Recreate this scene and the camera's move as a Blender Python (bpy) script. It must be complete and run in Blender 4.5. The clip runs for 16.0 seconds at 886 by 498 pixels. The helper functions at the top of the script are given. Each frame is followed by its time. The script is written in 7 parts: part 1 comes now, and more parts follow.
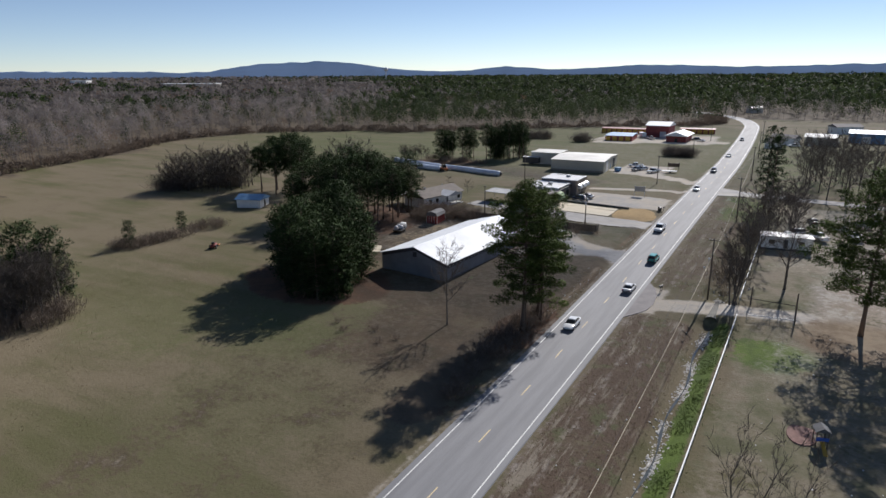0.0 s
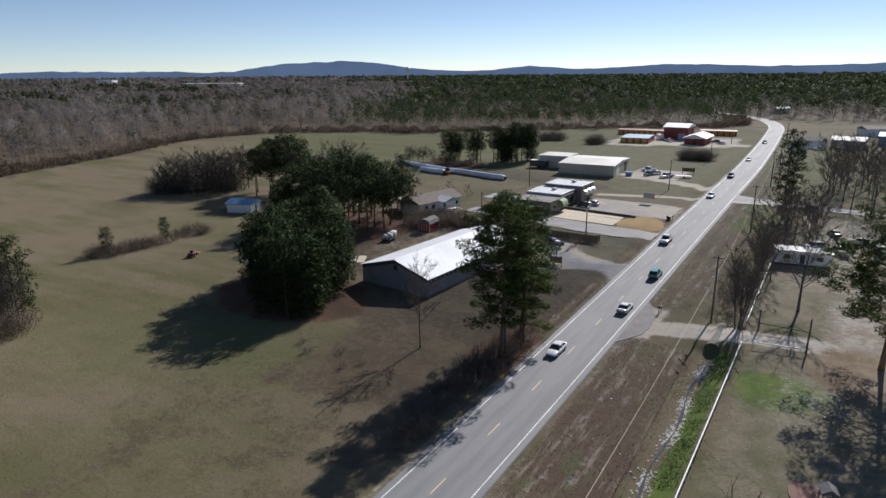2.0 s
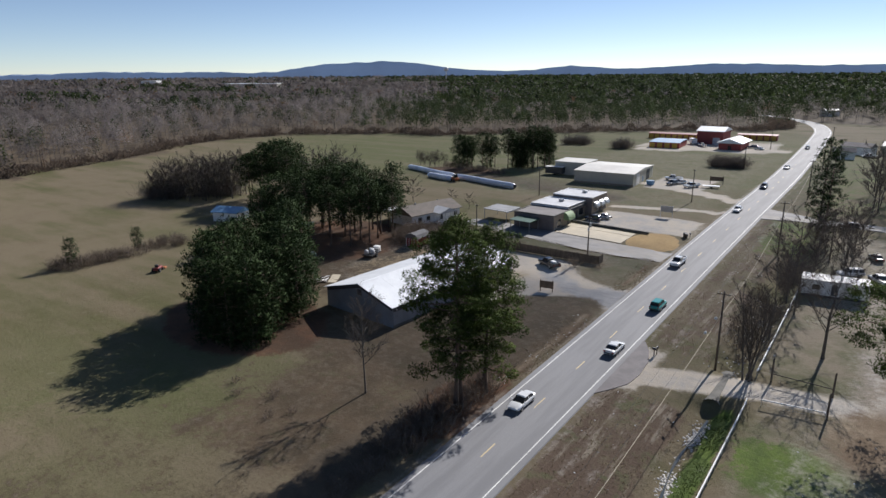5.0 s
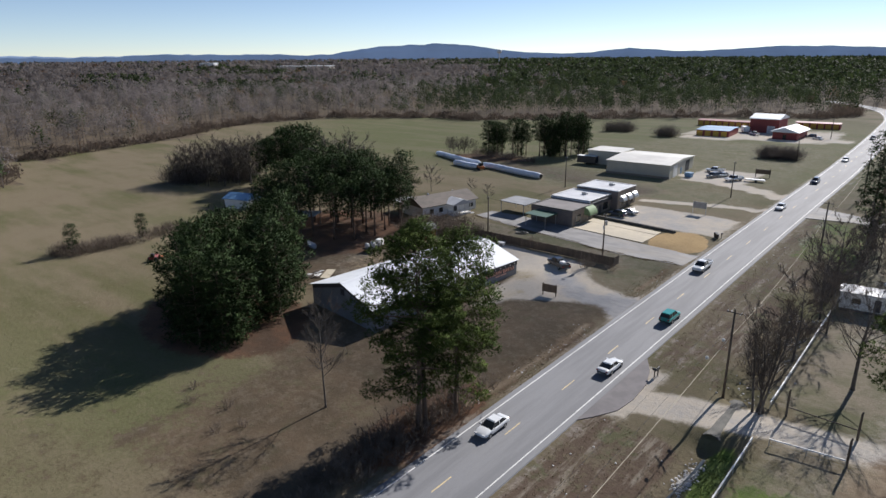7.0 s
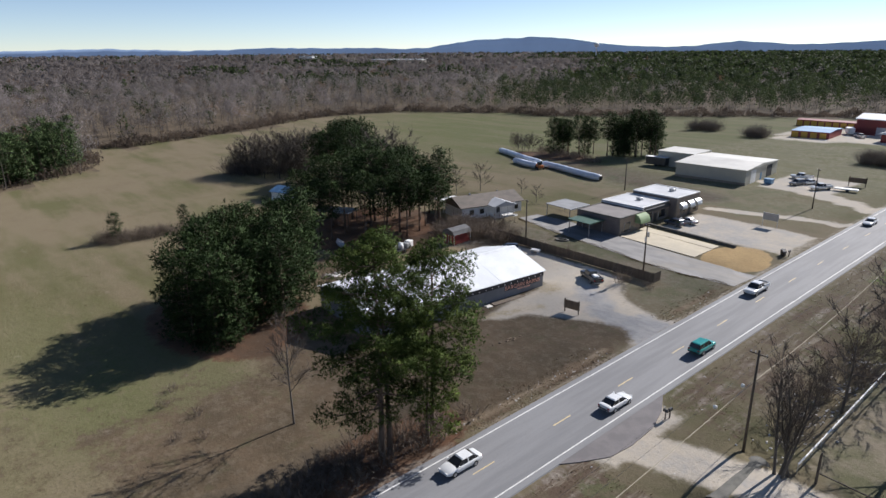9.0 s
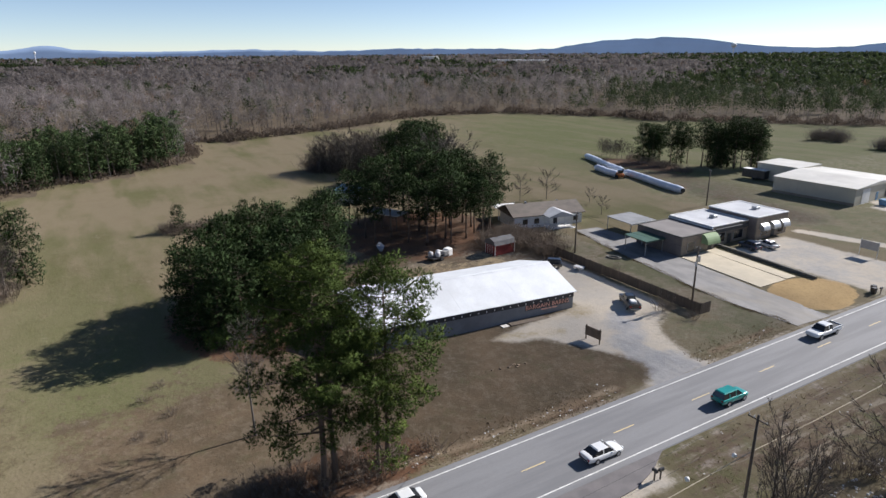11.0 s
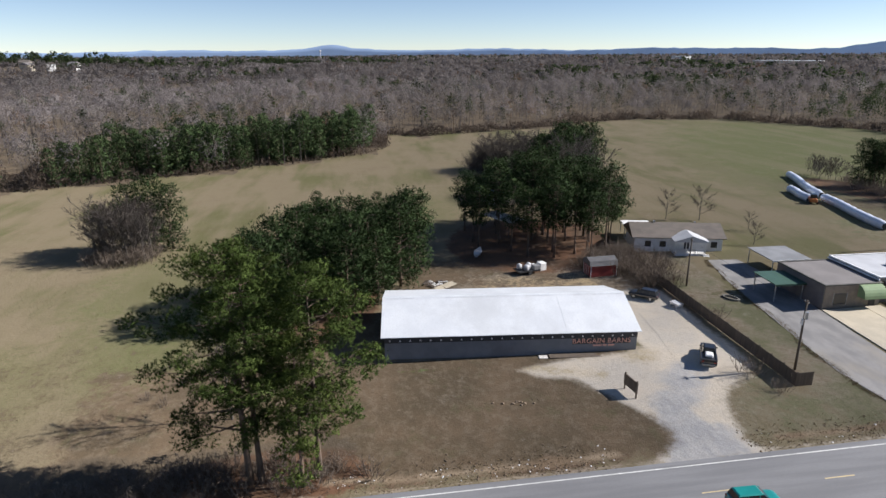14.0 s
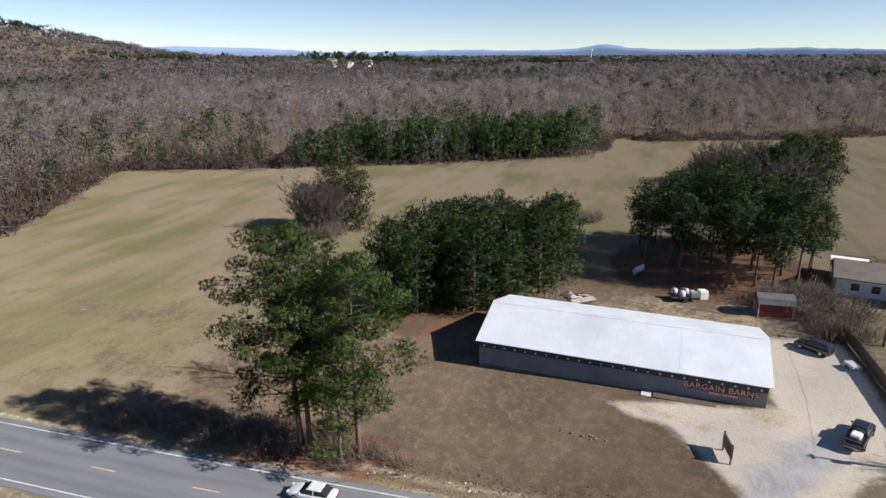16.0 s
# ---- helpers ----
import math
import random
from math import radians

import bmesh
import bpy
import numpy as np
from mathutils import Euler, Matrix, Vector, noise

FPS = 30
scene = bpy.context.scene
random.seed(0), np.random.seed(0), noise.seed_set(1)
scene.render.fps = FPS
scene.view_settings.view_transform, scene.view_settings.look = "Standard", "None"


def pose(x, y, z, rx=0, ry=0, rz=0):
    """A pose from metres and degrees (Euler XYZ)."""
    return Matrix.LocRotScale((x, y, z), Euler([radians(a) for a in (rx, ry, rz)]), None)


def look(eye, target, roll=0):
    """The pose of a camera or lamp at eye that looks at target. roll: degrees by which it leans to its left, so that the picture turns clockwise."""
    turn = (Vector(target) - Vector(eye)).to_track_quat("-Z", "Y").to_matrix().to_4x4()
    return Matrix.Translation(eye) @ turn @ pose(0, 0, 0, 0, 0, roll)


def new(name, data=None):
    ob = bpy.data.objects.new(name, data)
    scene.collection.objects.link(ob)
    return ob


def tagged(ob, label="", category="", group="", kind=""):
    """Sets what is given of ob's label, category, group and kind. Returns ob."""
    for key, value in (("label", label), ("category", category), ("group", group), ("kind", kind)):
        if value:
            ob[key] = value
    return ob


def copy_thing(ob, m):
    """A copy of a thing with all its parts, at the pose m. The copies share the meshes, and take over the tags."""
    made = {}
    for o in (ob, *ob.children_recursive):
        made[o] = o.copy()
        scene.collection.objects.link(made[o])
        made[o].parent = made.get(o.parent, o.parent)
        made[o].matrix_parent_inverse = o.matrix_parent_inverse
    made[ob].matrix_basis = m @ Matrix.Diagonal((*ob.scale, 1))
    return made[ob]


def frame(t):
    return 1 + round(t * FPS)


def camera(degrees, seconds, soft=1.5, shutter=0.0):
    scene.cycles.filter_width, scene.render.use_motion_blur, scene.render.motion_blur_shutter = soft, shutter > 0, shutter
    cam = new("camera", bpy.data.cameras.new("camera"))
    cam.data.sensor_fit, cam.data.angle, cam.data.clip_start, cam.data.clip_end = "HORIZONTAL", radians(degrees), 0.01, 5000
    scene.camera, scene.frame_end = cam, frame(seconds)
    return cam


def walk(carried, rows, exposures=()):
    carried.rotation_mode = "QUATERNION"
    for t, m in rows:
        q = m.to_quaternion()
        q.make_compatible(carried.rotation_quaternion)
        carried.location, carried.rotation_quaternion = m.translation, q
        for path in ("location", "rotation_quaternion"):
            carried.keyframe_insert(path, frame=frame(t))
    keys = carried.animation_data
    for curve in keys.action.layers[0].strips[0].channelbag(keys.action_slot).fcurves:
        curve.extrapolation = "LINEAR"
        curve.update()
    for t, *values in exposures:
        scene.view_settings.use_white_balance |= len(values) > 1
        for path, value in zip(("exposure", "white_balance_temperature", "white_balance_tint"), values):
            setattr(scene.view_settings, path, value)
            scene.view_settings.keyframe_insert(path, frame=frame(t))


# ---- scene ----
cam = camera(70.8, 16.0)
METRES, EYE, TILT, LEAN, TURN = 122.8, 42.6, 1.1, -1.5, 31.2
SUN, SKY = 5.0, 0.067
ROWS = [
    (0.0, 0.0, 0.0, 0.0, -0.57, -17.0, 1.87),
    (0.5, 0.0162, 0.0188, -0.0007, -0.0, -17.0, 1.89),
    (1.0, 0.032, 0.0379, -0.0017, 0.52, -16.98, 1.9),
    (1.5, 0.0476, 0.0571, -0.0023, 1.0, -16.98, 1.93),
    (2.0, 0.0631, 0.0768, -0.003, 1.55, -16.96, 1.96),
    (2.5, 0.0786, 0.0969, -0.004, 2.27, -16.93, 1.97),
    (3.0, 0.094, 0.1171, -0.0046, 2.98, -16.92, 1.99),
    (3.5, 0.1093, 0.1379, -0.0053, 3.66, -16.91, 2.02),
    (4.0, 0.1243, 0.1585, -0.0056, 4.24, -16.9, 2.04),
    (6.5, 0.2098, 0.2626, -0.0099, 8.25, -17.54, 2.13),
    (7.0, 0.2292, 0.2826, -0.011, 10.13, -18.13, 2.14),
    (7.5, 0.2495, 0.303, -0.0122, 12.3, -18.4, 2.17),
    (8.0, 0.2696, 0.3238, -0.0138, 14.55, -18.45, 2.2),
    (10.5, 0.3836, 0.4401, -0.0223, 26.27, -17.97, 2.28),
    (11.0, 0.408, 0.466, -0.024, 29.72, -17.85, 2.27),
    (11.5, 0.4326, 0.4934, -0.0255, 32.9, -17.75, 2.28),
    (12.0, 0.4563, 0.5217, -0.0277, 36.38, -17.62, 2.25),
    (12.5, 0.4791, 0.5515, -0.0295, 39.99, -17.5, 2.19),
    (13.0, 0.5015, 0.5821, -0.0311, 43.72, -17.37, 2.18),
    (13.5, 0.5222, 0.6141, -0.0326, 47.71, -17.23, 2.12),
    (14.0, 0.5412, 0.6468, -0.0341, 51.65, -17.1, 2.06),
    (14.5, 0.5586, 0.681, -0.0353, 56.21, -16.96, 2.01),
    (15.0, 0.5741, 0.7162, -0.0369, 62.08, -16.76, 1.91),
    (15.5, 0.5873, 0.7526, -0.0381, 68.67, -16.55, 1.79),
    (16.0, 0.5975, 0.7894, -0.039, 75.46, -16.36, 1.65),
]
walk(cam, [(t, pose(0, 0, EYE, TILT, LEAN, TURN) @ pose(METRES * x, METRES * y, METRES * z, 90 + pitch, roll, yaw)) for t, x, y, z, yaw, pitch, roll in ROWS],
     exposures=[(0.0, 0.41, 6150, 14), (4.0, 0.45, 6150, 14), (8.0, 0.64, 6150, 14), (11.0, 0.75, 6200, 14), (16.0, 0.74, 6200, 14)])

# ---- world and sun ----
SUN_EL, SUN_AZ = 34.0, 2.0
world = bpy.data.worlds.new("sky")
scene.world = world
world.use_nodes = True
wn = world.node_tree
sky = wn.nodes.new("ShaderNodeTexSky")
sky.sky_type, sky.sun_disc = "NISHITA", False
sky.sun_elevation, sky.sun_rotation = radians(SUN_EL), radians(SUN_AZ)
sky.air_density, sky.dust_density, sky.ozone_density, sky.altitude = 1.4, 5.0, 0.3, 7000
bgn = wn.nodes["Background"]
wn.links.new(sky.outputs[0], bgn.inputs[0])
bgn.inputs[1].default_value = SKY
sun = new("sun", bpy.data.lights.new("sun", "SUN"))
sun.data.energy, sun.data.angle, sun.data.color = SUN, radians(0.55), (1.0, 0.95, 0.86)
sun.matrix_world = look((0, 0, 400), (-400 * math.sin(radians(SUN_AZ)) * math.cos(radians(SUN_EL)), -400 * math.cos(radians(SUN_AZ)) * math.cos(radians(SUN_EL)), 400 - 400 * math.sin(radians(SUN_EL))))


# ---- materials ----
def node_mat(name):
    m = bpy.data.materials.new(name)
    m.use_nodes = True
    return m, m.node_tree, m.node_tree.nodes["Principled BSDF"]


def link(nt, a, b):
    nt.links.new(a, b)


def noise_node(nt, vec, scale, detail=4.0, rough=0.55):
    n = nt.nodes.new("ShaderNodeTexNoise")
    n.inputs["Scale"].default_value, n.inputs["Detail"].default_value, n.inputs["Roughness"].default_value = scale, detail, rough
    if vec is not None:
        link(nt, vec, n.inputs["Vector"])
    return n.outputs["Fac"]


def ramp(nt, fac, lo, hi):
    n = nt.nodes.new("ShaderNodeMapRange")
    n.interpolation_type = "SMOOTHSTEP"
    n.inputs["From Min"].default_value, n.inputs["From Max"].default_value = lo, hi
    link(nt, fac, n.inputs["Value"])
    return n.outputs["Result"]


def mix(nt, fac, a, b, kind="MIX"):
    n = nt.nodes.new("ShaderNodeMix")
    n.data_type, n.blend_type = "RGBA", kind
    for sock, v in ((n.inputs["Factor"], fac), (n.inputs["A"], a), (n.inputs["B"], b)):
        if isinstance(v, (int, float)):
            sock.default_value = v
        elif isinstance(v, tuple):
            sock.default_value = (*v, 1)
        else:
            link(nt, v, sock)
    return n.outputs["Result"]


def calc(nt, op, a, b):
    n = nt.nodes.new("ShaderNodeMath")
    n.operation = op
    for sock, v in ((n.inputs[0], a), (n.inputs[1], b)):
        if isinstance(v, (int, float)):
            sock.default_value = v
        else:
            link(nt, v, sock)
    return n.outputs[0]


def place(nt, stretch=(1, 1, 1)):
    g = nt.nodes.new("ShaderNodeNewGeometry")
    mp = nt.nodes.new("ShaderNodeMapping")
    mp.inputs["Scale"].default_value = stretch
    link(nt, g.outputs["Position"], mp.inputs["Vector"])
    return mp.outputs["Vector"]


def bumped(nt, p, height, strength, dist=0.05):
    b = nt.nodes.new("ShaderNodeBump")
    b.inputs["Strength"].default_value, b.inputs["Distance"].default_value = strength, dist
    link(nt, height, b.inputs["Height"])
    link(nt, b.outputs["Normal"], p.inputs["Normal"])


def surf(name, c1, c2, scale=1.2, rough=0.8, metal=0.0, bump=0.25, stain=None, fine=14.0, stretch=(1, 1, 1), piece=0.0, coat=0.0):
    """Two-scale variation between two colours, a stain colour, relief, and a shade of its own for each piece."""
    m, nt, p = node_mat(name)
    v = place(nt, stretch)
    col = mix(nt, ramp(nt, noise_node(nt, v, scale), 0.35, 0.65), c1, c2)
    grain = noise_node(nt, v, fine, 3)
    col = mix(nt, calc(nt, "MULTIPLY", ramp(nt, grain, 0.4, 0.75), 0.35), col, tuple(0.7 * c for c in c1))
    if stain:
        col = mix(nt, calc(nt, "MULTIPLY", ramp(nt, noise_node(nt, v, scale * 0.23, 6, 0.65), 0.5, 0.68), 0.6), col, stain)
    if piece:
        oi = nt.nodes.new("ShaderNodeObjectInfo")
        col = mix(nt, calc(nt, "MULTIPLY", oi.outputs["Random"], piece), col, tuple(0.45 * c for c in c1))
    link(nt, col, p.inputs["Base Color"])
    p.inputs["Roughness"].default_value, p.inputs["Metallic"].default_value = rough, metal
    p.inputs["Coat Weight"].default_value = coat
    if bump:
        bumped(nt, p, grain, bump)
    return m


def leaf_mat(name, c1, c2, through_part=0.25, vary=0.4):
    """Needles, leaves and twigs: colour by island and by tree, with light passing through."""
    m, nt, p = node_mat(name)
    g = nt.nodes.new("ShaderNodeNewGeometry")
    oi = nt.nodes.new("ShaderNodeObjectInfo")
    col = mix(nt, calc(nt, "ADD", calc(nt, "MULTIPLY", g.outputs["Random Per Island"], vary), 0.45 - 0.5 * vary), c1, c2)
    col = mix(nt, calc(nt, "MULTIPLY", oi.outputs["Random"], 0.45), col, tuple(0.6 * c for c in c1))
    col = mix(nt, calc(nt, "MULTIPLY", ramp(nt, noise_node(nt, place(nt), 0.45, 2), 0.35, 0.65), 0.5), col, tuple(1.3 * c for c in c2))
    link(nt, col, p.inputs["Base Color"])
    p.inputs["Roughness"].default_value = 0.7
    p.inputs["Specular IOR Level"].default_value = 0.06
    tr = nt.nodes.new("ShaderNodeBsdfTranslucent")
    link(nt, col, tr.inputs["Color"])
    ms = nt.nodes.new("ShaderNodeMixShader")
    ms.inputs[0].default_value = through_part
    link(nt, p.outputs[0], ms.inputs[1])
    link(nt, tr.outputs[0], ms.inputs[2])
    link(nt, ms.outputs[0], nt.nodes["Material Output"].inputs["Surface"])
    return m


def woods_mat(name, through_part=0.4):
    """Far woods: each tree's tint, muted beyond 640 m, is stored with its points."""
    m, nt, p = node_mat(name)
    a = nt.nodes.new("ShaderNodeAttribute")
    a.attribute_name = "tint"
    g = nt.nodes.new("ShaderNodeNewGeometry")
    col = mix(nt, calc(nt, "MULTIPLY", g.outputs["Random Per Island"], 0.10), a.outputs["Color"], (0.04, 0.035, 0.03))
    p.inputs["Diffuse Roughness"].default_value = 0.4
    link(nt, col, p.inputs["Base Color"])
    p.inputs["Roughness"].default_value = 0.8
    p.inputs["Specular IOR Level"].default_value = 0.1
    tr = nt.nodes.new("ShaderNodeBsdfTranslucent")
    link(nt, col, tr.inputs["Color"])
    ms = nt.nodes.new("ShaderNodeMixShader")
    ms.inputs[0].default_value = through_part
    link(nt, p.outputs[0], ms.inputs[1])
    link(nt, tr.outputs[0], ms.inputs[2])
    link(nt, ms.outputs[0], nt.nodes["Material Output"].inputs["Surface"])
    return m


def ground_mat():
    m, nt, p = node_mat("field_ground")
    v = place(nt)
    rows = place(nt, (0.22, 1.0, 1.0))
    big = noise_node(nt, v, 0.022, 5, 0.6)
    mid = noise_node(nt, v, 0.13, 5, 0.65)
    lane = noise_node(nt, rows, 0.10, 4, 0.6)
    fine = noise_node(nt, v, 2.6, 5, 0.7)
    grit = noise_node(nt, v, 9.0, 3, 0.6)
    tan, green, brown = (0.190, 0.156, 0.100), (0.116, 0.112, 0.052), (0.138, 0.104, 0.063)
    grass = mix(nt, ramp(nt, calc(nt, "ADD", calc(nt, "MULTIPLY", big, 0.45), calc(nt, "MULTIPLY", lane, 0.55)), 0.44, 0.62), tan, green)
    grass = mix(nt, calc(nt, "MULTIPLY", ramp(nt, mid, 0.48, 0.72), 0.35), grass, brown)
    a1 = nt.nodes.new("ShaderNodeAttribute")
    a1.attribute_name = "cover"
    a2 = nt.nodes.new("ShaderNodeAttribute")
    a2.attribute_name = "cover_more"
    s1 = nt.nodes.new("ShaderNodeSeparateColor")
    s2 = nt.nodes.new("ShaderNodeSeparateColor")
    link(nt, a1.outputs["Color"], s1.inputs[0])
    link(nt, a2.outputs["Color"], s2.inputs[0])
    ragged = calc(nt, "MULTIPLY", calc(nt, "SUBTRACT", calc(nt, "ADD", calc(nt, "MULTIPLY", mid, 0.5), calc(nt, "MULTIPLY", noise_node(nt, v, 0.9, 6, 0.8), 0.5)), 0.5), 2.2)

    def worn(sock, col, under, lo=0.35, hi=0.65):
        return mix(nt, ramp(nt, calc(nt, "ADD", sock, ragged), lo, hi), under, col)
    lawn = mix(nt, ramp(nt, mid, 0.35, 0.65), (0.152, 0.110, 0.071), (0.102, 0.078, 0.050))
    lawn = mix(nt, calc(nt, "MULTIPLY", ramp(nt, noise_node(nt, v, 0.75, 6, 0.75), 0.46, 0.64), 0.5), lawn, (0.205, 0.165, 0.118))
    lawn = mix(nt, calc(nt, "MULTIPLY", ramp(nt, noise_node(nt, v, 0.33, 4, 0.7), 0.54, 0.68), 0.45), lawn, (0.098, 0.094, 0.048))
    straw = mix(nt, ramp(nt, mid, 0.4, 0.6), (0.155, 0.084, 0.05), (0.10, 0.064, 0.042))
    gravel = mix(nt, ramp(nt, mid, 0.35, 0.65), (0.60, 0.53, 0.43), (0.52, 0.475, 0.41))
    sand = mix(nt, ramp(nt, mid, 0.35, 0.65), (0.50, 0.35, 0.17), (0.42, 0.29, 0.14))
    fresh = mix(nt, ramp(nt, mid, 0.35, 0.65), (0.14, 0.20, 0.04), (0.09, 0.13, 0.035))
    litter = mix(nt, ramp(nt, mid, 0.4, 0.62), (0.145, 0.112, 0.076), (0.098, 0.078, 0.055))
    a3 = nt.nodes.new("ShaderNodeAttribute")
    a3.attribute_name = "cover_third"
    s3 = nt.nodes.new("ShaderNodeSeparateColor")
    link(nt, a3.outputs["Color"], s3.inputs[0])
    grass = worn(a3.outputs["Alpha"], mix(nt, ramp(nt, lane, 0.4, 0.62), (0.118, 0.126, 0.052), (0.150, 0.142, 0.074)), grass, 0.2, 1.0)
    col = worn(s1.outputs["Green"], lawn, grass)
    pale = mix(nt, ramp(nt, mid, 0.38, 0.62), (0.265, 0.225, 0.165), (0.145, 0.142, 0.078))
    redden = mix(nt, ramp(nt, noise_node(nt, place(nt, (1.0, 0.12, 1.0)), 0.7, 5, 0.7), 0.50, 0.62), (0.136, 0.096, 0.068), (0.30, 0.255, 0.195))
    redden = mix(nt, ramp(nt, noise_node(nt, v, 0.19, 5, 0.7), 0.53, 0.66), redden, (0.130, 0.130, 0.066))
    col = worn(a2.outputs["Alpha"], pale, col)
    col = worn(a1.outputs["Alpha"], redden, col)
    col = worn(s2.outputs["Red"], fresh, col)
    col = worn(s2.outputs["Green"], litter, col)
    col = worn(s1.outputs["Blue"], straw, col)
    col = worn(s2.outputs["Blue"], sand, col)
    col = mix(nt, calc(nt, "MULTIPLY", ramp(nt, fine, 0.45, 0.75), 0.30), col, (0.06, 0.047, 0.03))
    col = mix(nt, calc(nt, "MULTIPLY", ramp(nt, grit, 0.55, 0.8), 0.25), col, (0.30, 0.26, 0.18))
    packed = mix(nt, ramp(nt, noise_node(nt, place(nt, (0.5, 1.0, 1.0)), 0.8, 6, 0.75), 0.35, 0.65), (0.36, 0.355, 0.355), (0.47, 0.455, 0.435))
    gravel = worn(s3.outputs["Red"], packed, gravel, 0.15, 0.95)
    gravel = worn(s3.outputs["Green"], mix(nt, ramp(nt, fine, 0.4, 0.65), (0.44, 0.36, 0.22), (0.33, 0.26, 0.15)), gravel, 0.2, 0.9)
    gravel = mix(nt, calc(nt, "MULTIPLY", ramp(nt, fine, 0.45, 0.75), 0.22), gravel, (0.26, 0.225, 0.18))
    gravel = mix(nt, calc(nt, "MULTIPLY", ramp(nt, noise_node(nt, v, 0.42, 6, 0.75), 0.54, 0.70), 0.30), gravel, (0.33, 0.29, 0.23))
    col = worn(s1.outputs["Red"], gravel, col, 0.16, 0.86)
    bare_soil = mix(nt, ramp(nt, mid, 0.4, 0.6), (0.33, 0.26, 0.18), (0.20, 0.145, 0.095))
    col = worn(s3.outputs["Blue"], bare_soil, col, 0.3, 0.9)
    link(nt, col, p.inputs["Base Color"])
    matt = nt.nodes.new("ShaderNodeMapRange")
    matt.inputs["To Min"].default_value, matt.inputs["To Max"].default_value = 0.45, 1.0
    link(nt, s1.outputs["Green"], matt.inputs["Value"])
    link(nt, matt.outputs["Result"], p.inputs["Diffuse Roughness"])
    p.inputs["Roughness"].default_value = 0.95
    p.inputs["Specular IOR Level"].default_value = 0.1
    bumped(nt, p, calc(nt, "ADD", fine, calc(nt, "MULTIPLY", grit, 0.25)), 0.4, 0.25)
    return m


# the distant haze is put into this bluish colour, which also glows
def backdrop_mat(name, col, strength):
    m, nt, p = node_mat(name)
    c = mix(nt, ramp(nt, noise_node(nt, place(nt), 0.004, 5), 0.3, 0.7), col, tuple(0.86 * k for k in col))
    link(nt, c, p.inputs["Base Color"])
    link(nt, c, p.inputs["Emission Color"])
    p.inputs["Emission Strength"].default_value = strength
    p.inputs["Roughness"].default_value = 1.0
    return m


